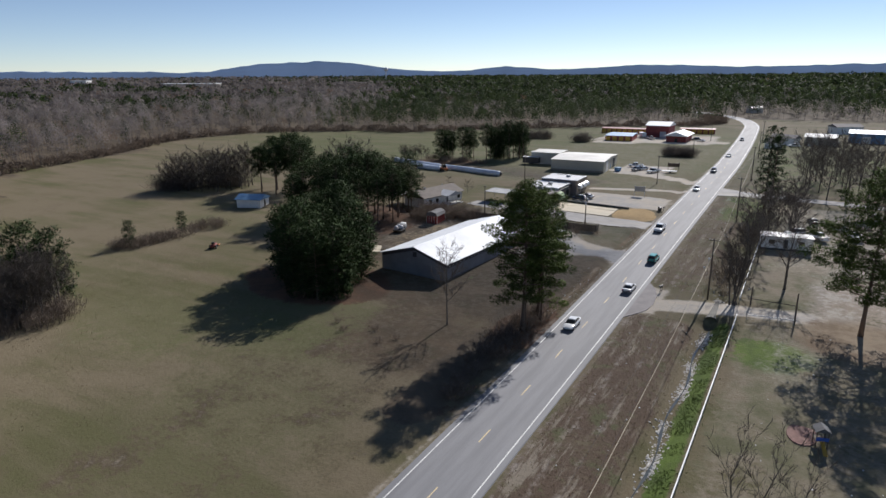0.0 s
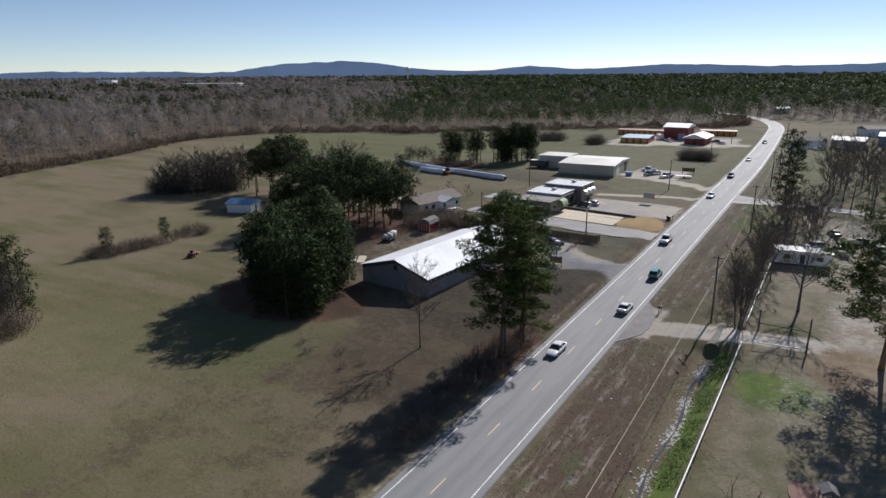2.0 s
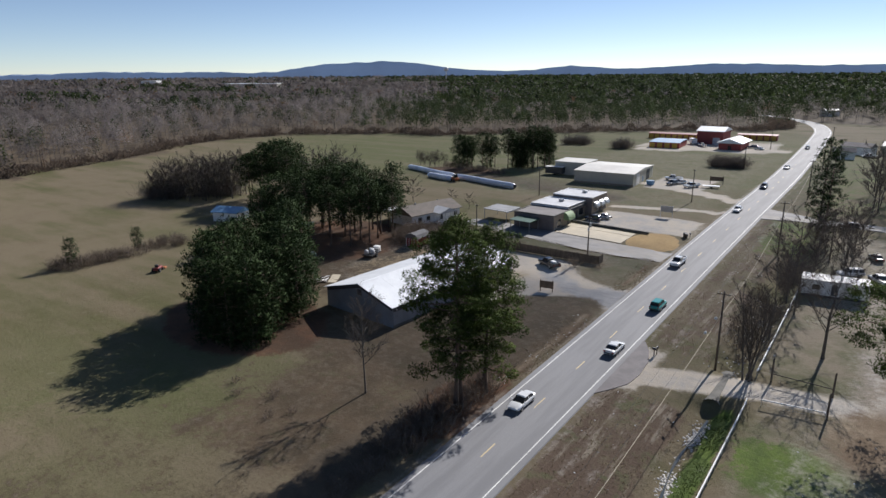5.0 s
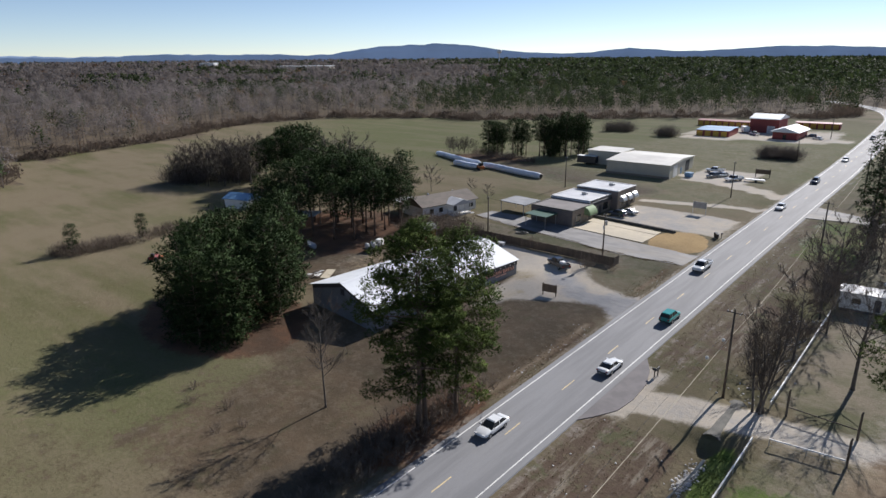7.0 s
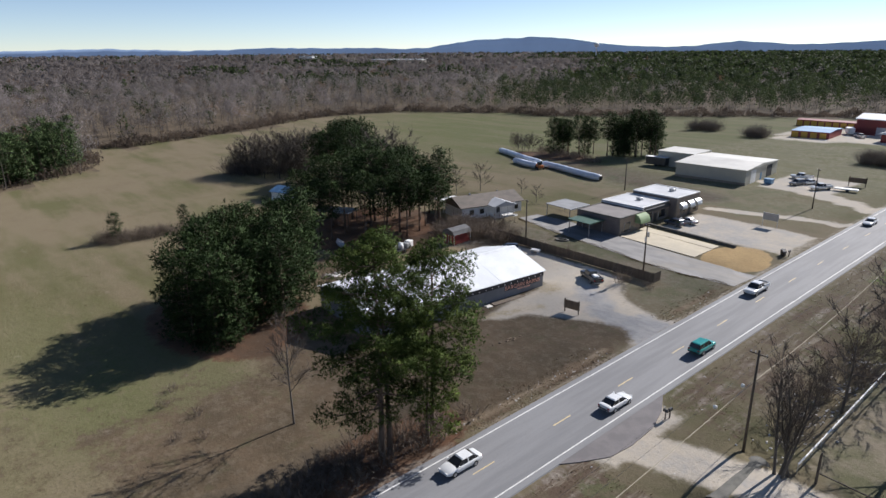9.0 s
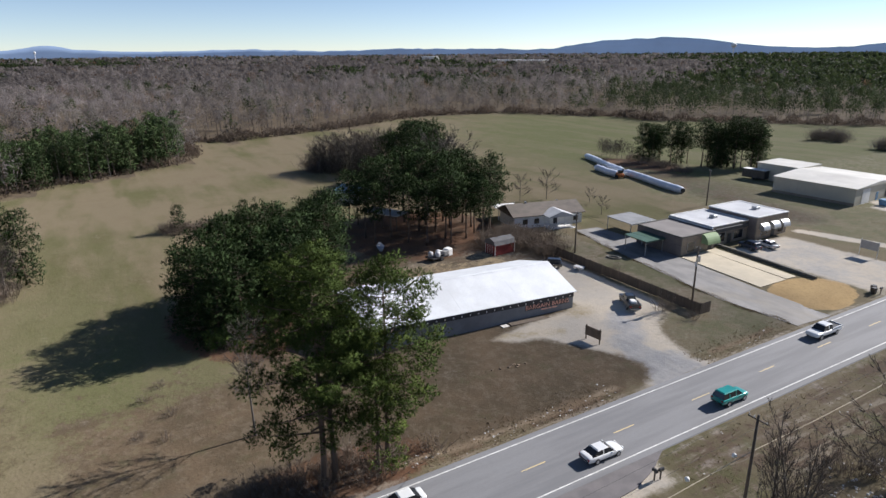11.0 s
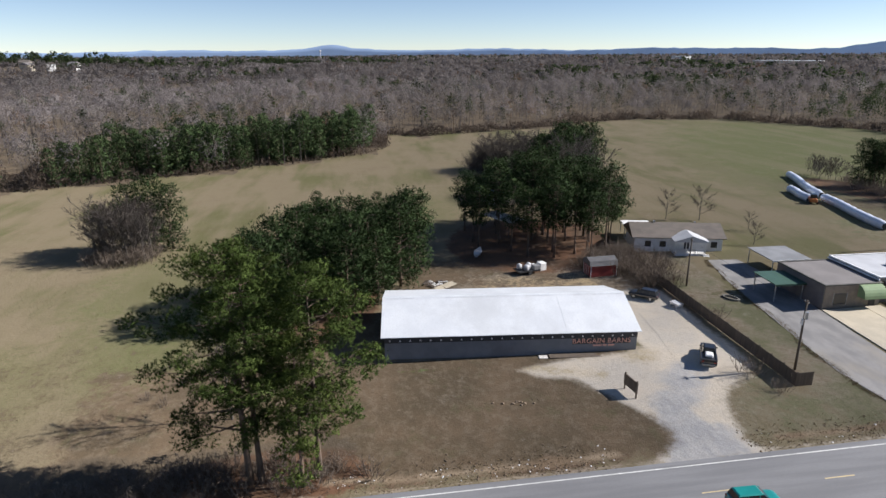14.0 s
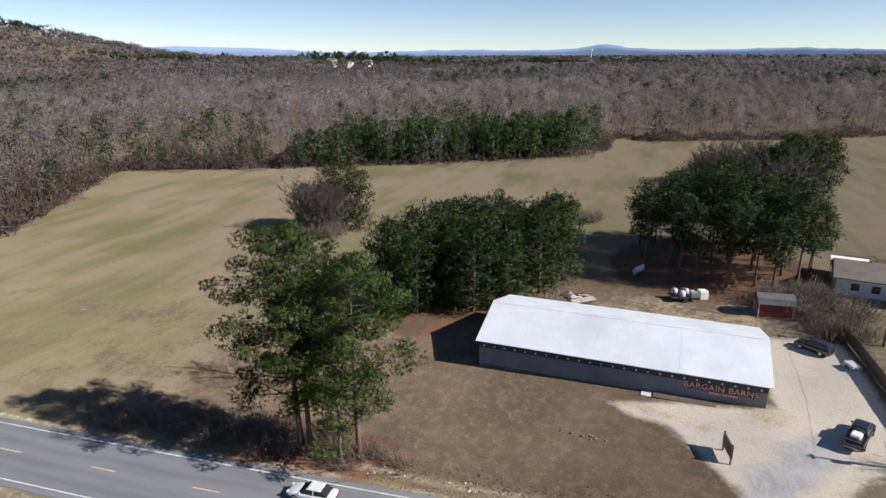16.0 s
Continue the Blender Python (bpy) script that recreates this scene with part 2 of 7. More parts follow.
M = {
    "ground": ground_mat(),
    "asphalt": surf("asphalt", (0.148, 0.150, 0.157), (0.190, 0.192, 0.199), 0.5, 0.8, bump=0.2, stain=(0.125, 0.126, 0.132), fine=22, stretch=(1.6, 0.12, 1)),
    "old_asphalt": surf("old_asphalt", (0.235, 0.228, 0.222), (0.165, 0.162, 0.161), 0.35, 0.85, bump=0.25, stain=(0.24, 0.215, 0.175), fine=9, stretch=(0.6, 1.3, 1)),
    "apron": surf("patched_asphalt", (0.15, 0.138, 0.140), (0.115, 0.107, 0.110), 0.5, 0.85, bump=0.2, stain=(0.19, 0.175, 0.16), fine=9),
    "white_paint": surf("road_paint", (0.66, 0.66, 0.64), (0.5, 0.5, 0.48), 1.6, 0.7, bump=0.1, stain=(0.3, 0.3, 0.29)),
    "yellow_paint": surf("yellow_road_paint", (0.60, 0.47, 0.24), (0.52, 0.42, 0.25), 1.4, 0.7, bump=0.1, stain=(0.3, 0.25, 0.16)),
    "concrete": surf("concrete", (0.50, 0.44, 0.33), (0.43, 0.38, 0.29), 0.4, 0.9, bump=0.15, stain=(0.34, 0.31, 0.25)),
    "dark_concrete": surf("weathered_concrete", (0.13, 0.125, 0.11), (0.08, 0.078, 0.07), 0.8, 0.9, bump=0.3, stain=(0.05, 0.05, 0.045)),
    "roof_metal": surf("white_metal_roof", (0.62, 0.645, 0.67), (0.56, 0.585, 0.615), 0.3, 0.68, 0.1, bump=0.04, stain=(0.45, 0.465, 0.48), fine=5),
    "barn_wall": surf("grey_painted_siding", (0.17, 0.185, 0.21), (0.14, 0.155, 0.18), 0.6, 0.7, bump=0.1, stain=(0.11, 0.115, 0.13)),
    "barn_dark": surf("barn_dark_grey", (0.03, 0.032, 0.038), (0.045, 0.045, 0.05), 0.8, 0.7, bump=0.1),
    "white": surf("white_trim", (0.75, 0.75, 0.74), (0.66, 0.66, 0.65), 1.5, 0.6, bump=0.08, stain=(0.5, 0.49, 0.46)),
    "pale_metal": surf("pale_metal_siding", (0.43, 0.41, 0.34), (0.38, 0.365, 0.31), 0.2, 0.55, 0.05, bump=0.08, stain=(0.3, 0.285, 0.25)),
    "tan_roof": surf("pale_roof_sheet", (0.58, 0.56, 0.51), (0.5, 0.485, 0.44), 0.2, 0.5, 0.1, bump=0.06, stain=(0.4, 0.38, 0.35)),
    "brick_wall": surf("grey_tan_brick", (0.20, 0.165, 0.145), (0.155, 0.13, 0.12), 0.7, 0.9, bump=0.25, stain=(0.12, 0.10, 0.095)),
    "stone_wall": surf("tan_stone_front", (0.27, 0.225, 0.175), (0.21, 0.175, 0.14), 1.2, 0.9, bump=0.3, stain=(0.16, 0.135, 0.11)),
    "flat_roof": surf("worn_roofing_felt", (0.20, 0.185, 0.18), (0.16, 0.148, 0.145), 0.25, 0.9, bump=0.1, stain=(0.12, 0.11, 0.105)),
    "pale_roof": surf("silver_coated_roof", (0.50, 0.51, 0.53), (0.41, 0.42, 0.44), 0.25, 0.6, bump=0.08, stain=(0.27, 0.27, 0.285)),
    "grey_roof": surf("grey_metal_sheet", (0.25, 0.255, 0.262), (0.19, 0.195, 0.20), 0.3, 0.6, 0.1, bump=0.06, stain=(0.18, 0.18, 0.18)),
    "shingle": surf("brown_shingle", (0.15, 0.128, 0.11), (0.12, 0.104, 0.09), 0.6, 0.9, bump=0.3, stain=(0.09, 0.078, 0.07), stretch=(1, 1, 3)),
    "red_paint": surf("red_siding", (0.20, 0.028, 0.026), (0.16, 0.024, 0.022), 0.5, 0.6, bump=0.12, stain=(0.17, 0.025, 0.02)),
    "yellow_door": surf("yellow_door", (0.46, 0.28, 0.03), (0.40, 0.24, 0.03), 0.8, 0.55, bump=0.06),
    "green_roof": surf("green_metal", (0.045, 0.10, 0.070), (0.036, 0.08, 0.056), 0.6, 0.5, bump=0.06),
    "green_awning": surf("pale_green_canvas", (0.22, 0.31, 0.16), (0.19, 0.27, 0.14), 0.9, 0.75, bump=0.1),
    "blue_metal": surf("blue_metal_siding", (0.12, 0.24, 0.40), (0.095, 0.20, 0.34), 0.3, 0.55, bump=0.06),
    "dark_roof": surf("dark_shingle", (0.10, 0.10, 0.105), (0.075, 0.075, 0.08), 0.7, 0.85, bump=0.25),
    "wood": surf("weathered_wood", (0.115, 0.088, 0.066), (0.08, 0.063, 0.05), 1.1, 0.9, bump=0.3, stretch=(1, 1, 0.2), piece=0.5),
    "pole_wood": surf("tarred_pole_wood", (0.10, 0.082, 0.066), (0.07, 0.057, 0.047), 0.9, 0.9, bump=0.3, stretch=(3, 3, 0.3)),
    "bark": surf("pine_bark", (0.14, 0.098, 0.07), (0.09, 0.066, 0.05), 1.2, 0.95, bump=0.6, fine=7, stretch=(2, 2, 0.6)),
    "grey_bark": surf("grey_bark", (0.105, 0.092, 0.080), (0.075, 0.066, 0.058), 1.0, 0.95, bump=0.4, fine=8),
    "needles": leaf_mat("pine_needles", (0.022, 0.042, 0.012), (0.082, 0.113, 0.028), 0.05, 0.16),
    "needles_pale": leaf_mat("pale_pine_needles", (0.042, 0.070, 0.018), (0.118, 0.155, 0.036), 0.08, 0.16),
    "needles_stand": leaf_mat("green_pine_needles", (0.032, 0.060, 0.025), (0.076, 0.108, 0.044), 0.08, 0.16),
    "needles_dark": leaf_mat("dark_pine_needles", (0.013, 0.027, 0.011), (0.040, 0.063, 0.022), 0.03, 0.16),
    "fresh_grass": leaf_mat("fresh_grass", (0.070, 0.098, 0.030), (0.11, 0.145, 0.042), 0.2),
    "dry_grass": leaf_mat("dry_grass", (0.16, 0.125, 0.075), (0.22, 0.175, 0.11), 0.2),
    "twigs": leaf_mat("bare_twigs", (0.098, 0.084, 0.074), (0.145, 0.125, 0.110), 0.15),
    "brush": leaf_mat("dry_brush", (0.125, 0.100, 0.080), (0.19, 0.155, 0.125), 0.15),
    "woods": woods_mat("winter_woods"),
    "hazed_ridge": backdrop_mat("far_ridge_painted_haze", (0.16, 0.225, 0.34), 0.36),
    "glass": surf("dark_window_glass", (0.02, 0.023, 0.027), (0.028, 0.03, 0.034), 0.5, 0.08, bump=0.0),
    "tyre": surf("tyre_rubber", (0.02, 0.02, 0.02), (0.03, 0.03, 0.03), 3, 0.85, bump=0.1),
    "rim": surf("alloy_rim", (0.45, 0.45, 0.46), (0.36, 0.36, 0.37), 3, 0.35, 0.8, bump=0.0),
    "chrome": surf("galvanised_steel", (0.45, 0.46, 0.47), (0.36, 0.37, 0.38), 2, 0.45, 0.7, bump=0.05),
    "black": surf("black_plastic", (0.022, 0.022, 0.024), (0.035, 0.035, 0.036), 2, 0.5, bump=0.05),
    "bag": surf("white_film_tube", (0.62, 0.66, 0.74), (0.52, 0.57, 0.67), 0.5, 0.35, bump=0.25, stain=(0.36, 0.4, 0.5), fine=3),
    "rock": surf("pale_rock", (0.60, 0.58, 0.55), (0.42, 0.40, 0.375), 1.5, 0.9, bump=0.4),
    "water": surf("ditch_water", (0.06, 0.07, 0.075), (0.09, 0.095, 0.09), 0.8, 0.06, bump=0.05, fine=4),
    "dirt": surf("dry_dirt", (0.17, 0.125, 0.085), (0.12, 0.09, 0.062), 1.5, 0.95, bump=0.4),
    "orange": surf("orange_paint", (0.42, 0.13, 0.03), (0.34, 0.11, 0.03), 1, 0.5, bump=0.05),
    "blue_plastic": surf("blue_plastic", (0.03, 0.10, 0.42), (0.03, 0.08, 0.34), 1, 0.45, bump=0.03),
    "pink_mulch": surf("reddish_mulch", (0.21, 0.12, 0.10), (0.15, 0.09, 0.078), 1.5, 0.95, bump=0.4),
    "letters": surf("faded_red_letters", (0.72, 0.40, 0.32), (0.60, 0.33, 0.27), 2, 0.6, bump=0.03),
    "lamp_red": surf("red_lens", (0.35, 0.02, 0.015), (0.28, 0.02, 0.015), 3, 0.25, bump=0.0),
    "lamp_clear": surf("clear_lens", (0.7, 0.7, 0.68), (0.6, 0.6, 0.6), 3, 0.15, bump=0.0),
}
for key, c in {"white": (0.72, 0.73, 0.73), "silver": (0.52, 0.53, 0.54), "teal": (0.012, 0.24, 0.22), "black": (0.014, 0.014, 0.016),
               "navy": (0.02, 0.035, 0.07), "grey": (0.12, 0.125, 0.13)}.items():
    M["car_" + key] = surf("car_paint_" + key, c, tuple(0.9 * k for k in c), 0.8, 0.28, 0.1, bump=0.0, coat=0.6)


# ---- shaping helpers ----
class Shape:
    def __init__(self):
        self.v, self.f = [], []

    def add(self, verts, faces):
        n = len(self.v)
        self.v += [tuple(p) for p in verts]
        self.f += [tuple(i + n for i in q) for q in faces]
        return self

    def box(self, x0, y0, z0, x1, y1, z1, bevel=0.0):
        if bevel <= 0:
            p = [(x, y, z) for z in (z0, z1) for x, y in ((x0, y0), (x1, y0), (x1, y1), (x0, y1))]
            return self.add(p, [(3, 2, 1, 0), (4, 5, 6, 7), (0, 1, 5, 4), (1, 2, 6, 5), (2, 3, 7, 6), (3, 0, 4, 7)])
        b = bevel
        ring = lambda z, k: [(x0 + k, y0, z), (x1 - k, y0, z), (x1, y0 + k, z), (x1, y1 - k, z), (x1 - k, y1, z), (x0 + k, y1, z), (x0, y1 - k, z), (x0, y0 + k, z)]
        inner = lambda z: [(x0 + b, y0 + b, z), (x1 - b, y0 + b, z), (x1 - b, y0 + b, z), (x1 - b, y1 - b, z), (x1 - b, y1 - b, z), (x0 + b, y1 - b, z), (x0 + b, y1 - b, z), (x0 + b, y0 + b, z)]
        return self.loft([inner(z0), ring(z0 + b, b), ring(z1 - b, b), inner(z1)])

    def loft(self, rings, closed=True, caps=True):
        n, k = len(rings[0]), len(self.v)
        for r in rings:
            self.v += [tuple(p) for p in r]
        for i in range(len(rings) - 1):
            for j in range(n if closed else n - 1):
                a, b = k + i * n + j, k + i * n + (j + 1) % n
                self.f.append((a, b, b + n, a + n))
        if caps:
            self.f.append(tuple(range(k + n - 1, k - 1, -1)))
            self.f.append(tuple(k + (len(rings) - 1) * n + j for j in range(n)))
        return self

    def tube(self, pts, radii, sides=8, caps=True):
        rings = []
        for i, p in enumerate(pts):
            p = Vector(p)
            d = (Vector(pts[min(i + 1, len(pts) - 1)]) - Vector(pts[max(i - 1, 0)])).normalized()
            u = d.cross(Vector((0, 0, 1)) if abs(d.z) < 0.9 else Vector((1, 0, 0))).normalized()
            w = d.cross(u)
            r = radii[i] if isinstance(radii, (list, tuple)) else radii
            rings.append([p + r * (math.cos(2 * math.pi * j / sides) * u + math.sin(2 * math.pi * j / sides) * w) for j in range(sides)])
        return self.loft(rings, True, caps)

    def prism(self, outline, a, b, axis="x"):
        """An outline (two coordinates) carried from a to b along an axis."""
        put = {"x": lambda t, p: (t, p[0], p[1]), "y": lambda t, p: (p[0], t, p[1]), "z": lambda t, p: (p[0], p[1], t)}[axis]
        return self.loft([[put(a, p) for p in outline], [put(b, p) for p in outline]])

    def mesh(self, name, material, smooth=False):
        me = bpy.data.meshes.new(name)
        me.from_pydata(self.v, [], self.f)
        me.materials.append(material)
        bm = bmesh.new()
        bm.from_mesh(me)
        bmesh.ops.remove_doubles(bm, verts=bm.verts, dist=0.0005)
        bmesh.ops.recalc_face_normals(bm, faces=bm.faces)
        bm.to_mesh(me)
        bm.free()
        if smooth:
            me.polygons.foreach_set("use_smooth", [True] * len(me.polygons))
        return me


def box(*a, **k):
    return Shape().box(*a, **k)


def part(name, shape, material, parent, label="", smooth=False):
    me = shape.mesh(name, material, smooth) if isinstance(shape, Shape) else shape
    ob = new(name, me)
    ob.parent = parent
    return tagged(ob, label) if label else ob


def thing(name, label, category, at=(0, 0, 0), turn=0.0, group="", kind=""):
    ob = new(name)
    ob.matrix_world = pose(*at, 0, 0, turn)
    return tagged(ob, label, category, group, kind)


def alone(name, shape, material, label, category, at=(0, 0, 0), turn=0.0, group="", kind="", smooth=False):
    ob = new(name, shape.mesh(name, material, smooth) if isinstance(shape, Shape) else shape)
    ob.matrix_world = pose(*at, 0, 0, turn)
    return tagged(ob, label, category, group, kind)


# ---- the lie of the land ----
def step(t):
    t = np.clip(t, 0, 1)
    return t * t * (3 - 2 * t)


def bell(x, c, w):
    return np.exp(-((x - c) / w) ** 2)


DITCH_X = -11.6


def land(x, y):
    """Height of the ground: a gentle rise along the road, ditches beside it, a wooded hill far to the south-west."""
    x, y = np.asarray(x, float), np.asarray(y, float)
    west = step((-100 - x) / 90.0)
    h = 4.9 * step((y - 20) / 250.0) * (1 - 0.6 * west) + 0.6 * west
    crossing = np.clip(step((6.2 - np.abs(y - 114)) / 2.6) + bell(y, 217, 6), 0, 1)
    h = h - 1.5 * bell(x, DITCH_X, 2.4) * (1 - crossing) * step((330 - y) / 60)
    drive = np.clip(bell(y, 135, 9) + bell(y, 164, 7) + bell(y, 190, 12) + bell(y, 250, 9) + 1 - step((y - 98) / 6), 0, 1)
    h = h - 0.55 * bell(x, -36.6, 1.5) * (1 - drive) * step((400 - y) / 60)
    far = np.hypot(x, y)
    h = h + 128 * bell(x, -1000, 480) * bell(y, -1450, 480) * step((far - 500) / 500)
    h = h + 15 * bell(x, -1240, 300) * bell(y, -500, 200) * step((far - 500) / 300)
    return h


def hz(x, y):
    return float(land(x, y))


# ---- ground, one sheet to the horizon ----
def spread(start, end, first, grow):
    out, s = [], first
    while start < end:
        start += s
        s *= grow
        out.append(start)
    return out


def smooth_noise(x, y, scale, seed):
    """Cheap value noise on arrays."""
    rng = np.random.RandomState(seed)
    table = rng.rand(64, 64)
    u, w = x / scale, y / scale
    i, j = np.floor(u).astype(int), np.floor(w).astype(int)
    fu, fw = u - i, w - j
    fu, fw = fu * fu * (3 - 2 * fu), fw * fw * (3 - 2 * fw)
    g = lambda a, b: table[a % 64, b % 64]
    return (g(i, j) * (1 - fu) + g(i + 1, j) * fu) * (1 - fw) + (g(i, j + 1) * (1 - fu) + g(i + 1, j + 1) * fu) * fw


def block(x, y, x0, x1, y0, y1, soft=1.5):
    """1 inside a rectangle, falling to 0 over soft metres."""
    d = np.maximum(np.maximum(x0 - x, x - x1), np.maximum(y0 - y, y - y1))
    return step(0.5 - d / (2 * soft))


def oval(x, y, cx, cy, rx, ry, soft=0.25):
    d = np.hypot((x - cx) / rx, (y - cy) / ry)
    return step((1 + soft - d) / (2 * soft))


def strip(x, y, ax, ay, bx, by, half, soft=1.0):
    """1 along a line from a to b."""
    ex, ey = bx - ax, by - ay
    t = np.clip(((x - ax) * ex + (y - ay) * ey) / (ex * ex + ey * ey), 0, 1)
    d = np.hypot(x - ax - t * ex, y - ay - t * ey)
    return step((half + soft - d) / (2 * soft))


def most(*fields):
    out = fields[0]
    for q in fields[1:]:
        out = np.maximum(out, q)
    return out


OPEN = [(-60, -70), (-92, -19), (-170, -58), (-192, 3), (-214, 52), (-243, 103), (-262, 112), (-305, 112), (-296, 130), (-312, 190), (-338, 243), (-345, 262), (-336, 312), (-275, 357),
        (-250, 354), (-207, 400), (-161, 433), (-73, 466), (-58, 500), (-74, 560), (-80, 580), (-30, 545), (60, 560), (140, 480), (150, 300), (150, -100), (-60, -100)]


def inside(px_, py_, poly):
    hit = np.zeros(len(px_), bool)
    for (ax, ay), (bx, by) in zip(poly, poly[1:] + poly[:1]):
        c = ((ay > py_) != (by > py_)) & (px_ < (bx - ax) * (py_ - ay) / (by - ay + 1e-9) + ax)
        hit ^= c
    return hit


xs = np.array(sorted([-112 - q for q in spread(0, 4700, 3, 1.13)] + list(np.arange(-112, 24, 1.0)) + [24 + q for q in spread(0, 4700, 3, 1.16)]))
ys = np.array(sorted([30 - q for q in spread(0, 4700, 3, 1.14)] + list(np.arange(30, 212, 1.0)) + list(np.arange(212, 300, 2.5)) + [300 + q for q in spread(0, 4700, 4, 1.14)]))
X, Y = np.meshgrid(xs, ys)
Z = land(X, Y)
near = step((420 - np.hypot(X + 60, Y - 130)) / 150)
Z = Z + near * 0.10 * (smooth_noise(X, Y, 3.1, 5) - 0.5) * (np.abs(X + 29.6) > 6)
DRIVE = [(-59.3, 139.5), (-58.2, 136), (-57.2, 128), (-55.8, 121), (-53.6, 123.5), (-52, 128), (-47.6, 130.4), (-44.6, 132.3), (-41.5, 133.9), (-38.2, 134.2), (-36.2, 132.6), (-34.0, 128.6), (-34.0, 142.6), (-36.9, 141.2),
         (-40, 142.0), (-43.5, 143.1), (-46.6, 145.4), (-48.6, 148.6), (-51, 151.2), (-58, 151.8), (-78, 151.4), (-80, 147), (-78, 139.5)]


def yard_field(x, y, poly, soft):
    """1 inside an outline, falling to 0 over a soft margin."""
    d = np.full(x.shape, 1e9)
    for (ax, ay), (bx, by) in zip(poly, poly[1:] + poly[:1]):
        ex, ey = bx - ax, by - ay
        t = np.clip(((x - ax) * ex + (y - ay) * ey) / (ex * ex + ey * ey), 0, 1)
        d = np.minimum(d, np.hypot(x - ax - t * ex, y - ay - t * ey))
    sign = np.where(inside(x.ravel(), y.ravel(), poly).reshape(x.shape), 1, -1)
    return step(0.5 + sign * d / (2 * soft))


gravel = most(block(X, Y, -93, -70, 117, 150, 4) * 0.36, yard_field(X, Y, DRIVE, 1.5),
              block(X, Y, -26, -20.5, 106, 120, 1.2) * 0.9, strip(X, Y, -22, 111, -9, 115, 3.0), strip(X, Y, -9, 115, 3, 116.5, 2.6),
              block(X, Y, -63, -36, 183.5, 200, 1.5), strip(X, Y, -63, 206, -34, 214, 1.6), strip(X, Y, -66, 246, -34, 231, 3.5), block(X, Y, -66, -48, 238, 262, 2),
              strip(X, Y, -100, 345, -46, 362, 7, 2), block(X, Y, -110, -48, 352, 398, 3) * 0.8, block(X, Y, 2.5, 24, 114, 140, 4) * 0.55, oval(X, Y, 2, 100, 5, 16, 0.5) * 0.3, block(X, Y, -6, 24, 140, 205, 5) * 0.4, strip(X, Y, -20.8, 30, -20.8, 106, 0.3, 0.6) * 0.5, strip(X, Y, -18.2, 30, -18.2, 104, 0.3, 0.6) * 0.45, strip(X, Y, -20.6, 120, -20.6, 210, 0.5, 0.5) * 0.45, strip(X, Y, -34.6, 30, -34.6, 420, 0.5, 0.5) * 0.62, strip(X, Y, -24.4, 30, -24.4, 420, 0.4, 0.6) * 0.6)
# the wide 0.40 block browns and darkens the near field beyond the lawn
lawn = most(block(X, Y, -78, -35, 88, 140, 8), block(X, Y, -80, -36, 10, 92, 16) * 0.40, block(X, Y, -66, -36, 64, 94, 9) * 0.72, block(X, Y, -24.5, -14, 20, 330, 2) * 0.30, block(X, Y, -52, -35, 140, 172, 3) * 0.42, block(X, Y, -104, -62, 108, 160, 8) * 0.85,
            strip(X, Y, -106, 222, -70, 216, 6, 4) * 0.7, block(X, Y, -94, -36, 153.5, 163.5, 1.5) * 0.62, oval(X, Y, -120, 228, 40, 9, 0.5) * 0.55)
straw = most(oval(X, Y, -80, 88, 9, 8, 0.5) * 0.6, oval(X, Y, -85, 92, 17, 12), oval(X, Y, -38, 91, 5, 11, 0.4), oval(X, Y, -110, 137, 20, 18), strip(X, Y, -36.4, 62, -36.4, 128, 1.6, 1.2) * 0.45,
             block(X, Y, 2.5, 24, 112, 136, 4) * 0.6, oval(X, Y, -143, 240, 22, 9) * 0.7)
fresh = most(strip(X, Y, -9.6, 40, -9.6, 108, 1.3, 1.0) * 0.95, oval(X, Y, -1.5, 99, 6.5, 6, 0.6) * 0.75, block(X, Y, -22, -9, 178, 212, 3) * 0.55, block(X, Y, -20, 60, 224, 330, 6) * 0.4)
# the first strip is leaf litter and also paints the roadside pines' shadow darker
litter = most(strip(X, Y, -41, 60, -41, 96, 4.0, 2.0) * 0.9, strip(X, Y, -18, 30, -18, 112, 3.6, 1.5) * 0.2, block(X, Y, -6.5, 22, 150, 205, 5) * 0.4)
sand = most(oval(X, Y, -41.5, 175.5, 6.0, 8.0, 0.12), block(X, Y, -92, -79, 118, 144, 4) * 0.42, oval(X, Y, -46, 196, 3, 4) * 0.5, oval(X, Y, -40, 137, 1.2, 3) * 0.6)
# pale ground; the block from y 203 to 345 paints in distance haze
yard = most(block(X, Y, -7.5, 60, 30, 120, 3) * 0.62, block(X, Y, -9, 70, 120, 205, 5) * 0.85, block(X, Y, -96, -36, 153.5, 164, 1.5) * 0.62, block(X, Y, -115, -36, 203, 345, 8) * 0.50, block(X, Y, -52, -35, 140, 172, 3) * 0.5)
verge = most(block(X, Y, -24.6, -13.2, 20, 106, 1.2) * 0.66, block(X, Y, -24.6, -14, 120, 210, 1.5) * 0.5, strip(X, Y, -36.2, 98, -36.2, 128, 1.2, 1.0) * 0.3)
packed = most(strip(X, Y, -52, 142.5, -45, 138.5, 2.6, 2.2) * 0.9, strip(X, Y, -45, 137.6, -38, 135.6, 3.0, 1.8), strip(X, Y, -38, 136.5, -33.5, 136.0, 4.4, 1.6), block(X, Y, -63, -36, 183.5, 200, 1.5) * 0.45, strip(X, Y, -22, 111, 3, 116.5, 2.0, 1.2) * 0.5) * (1 - 0.8 * oval(X, Y, -42.4, 139.4, 2.0, 1.0, 0.6))
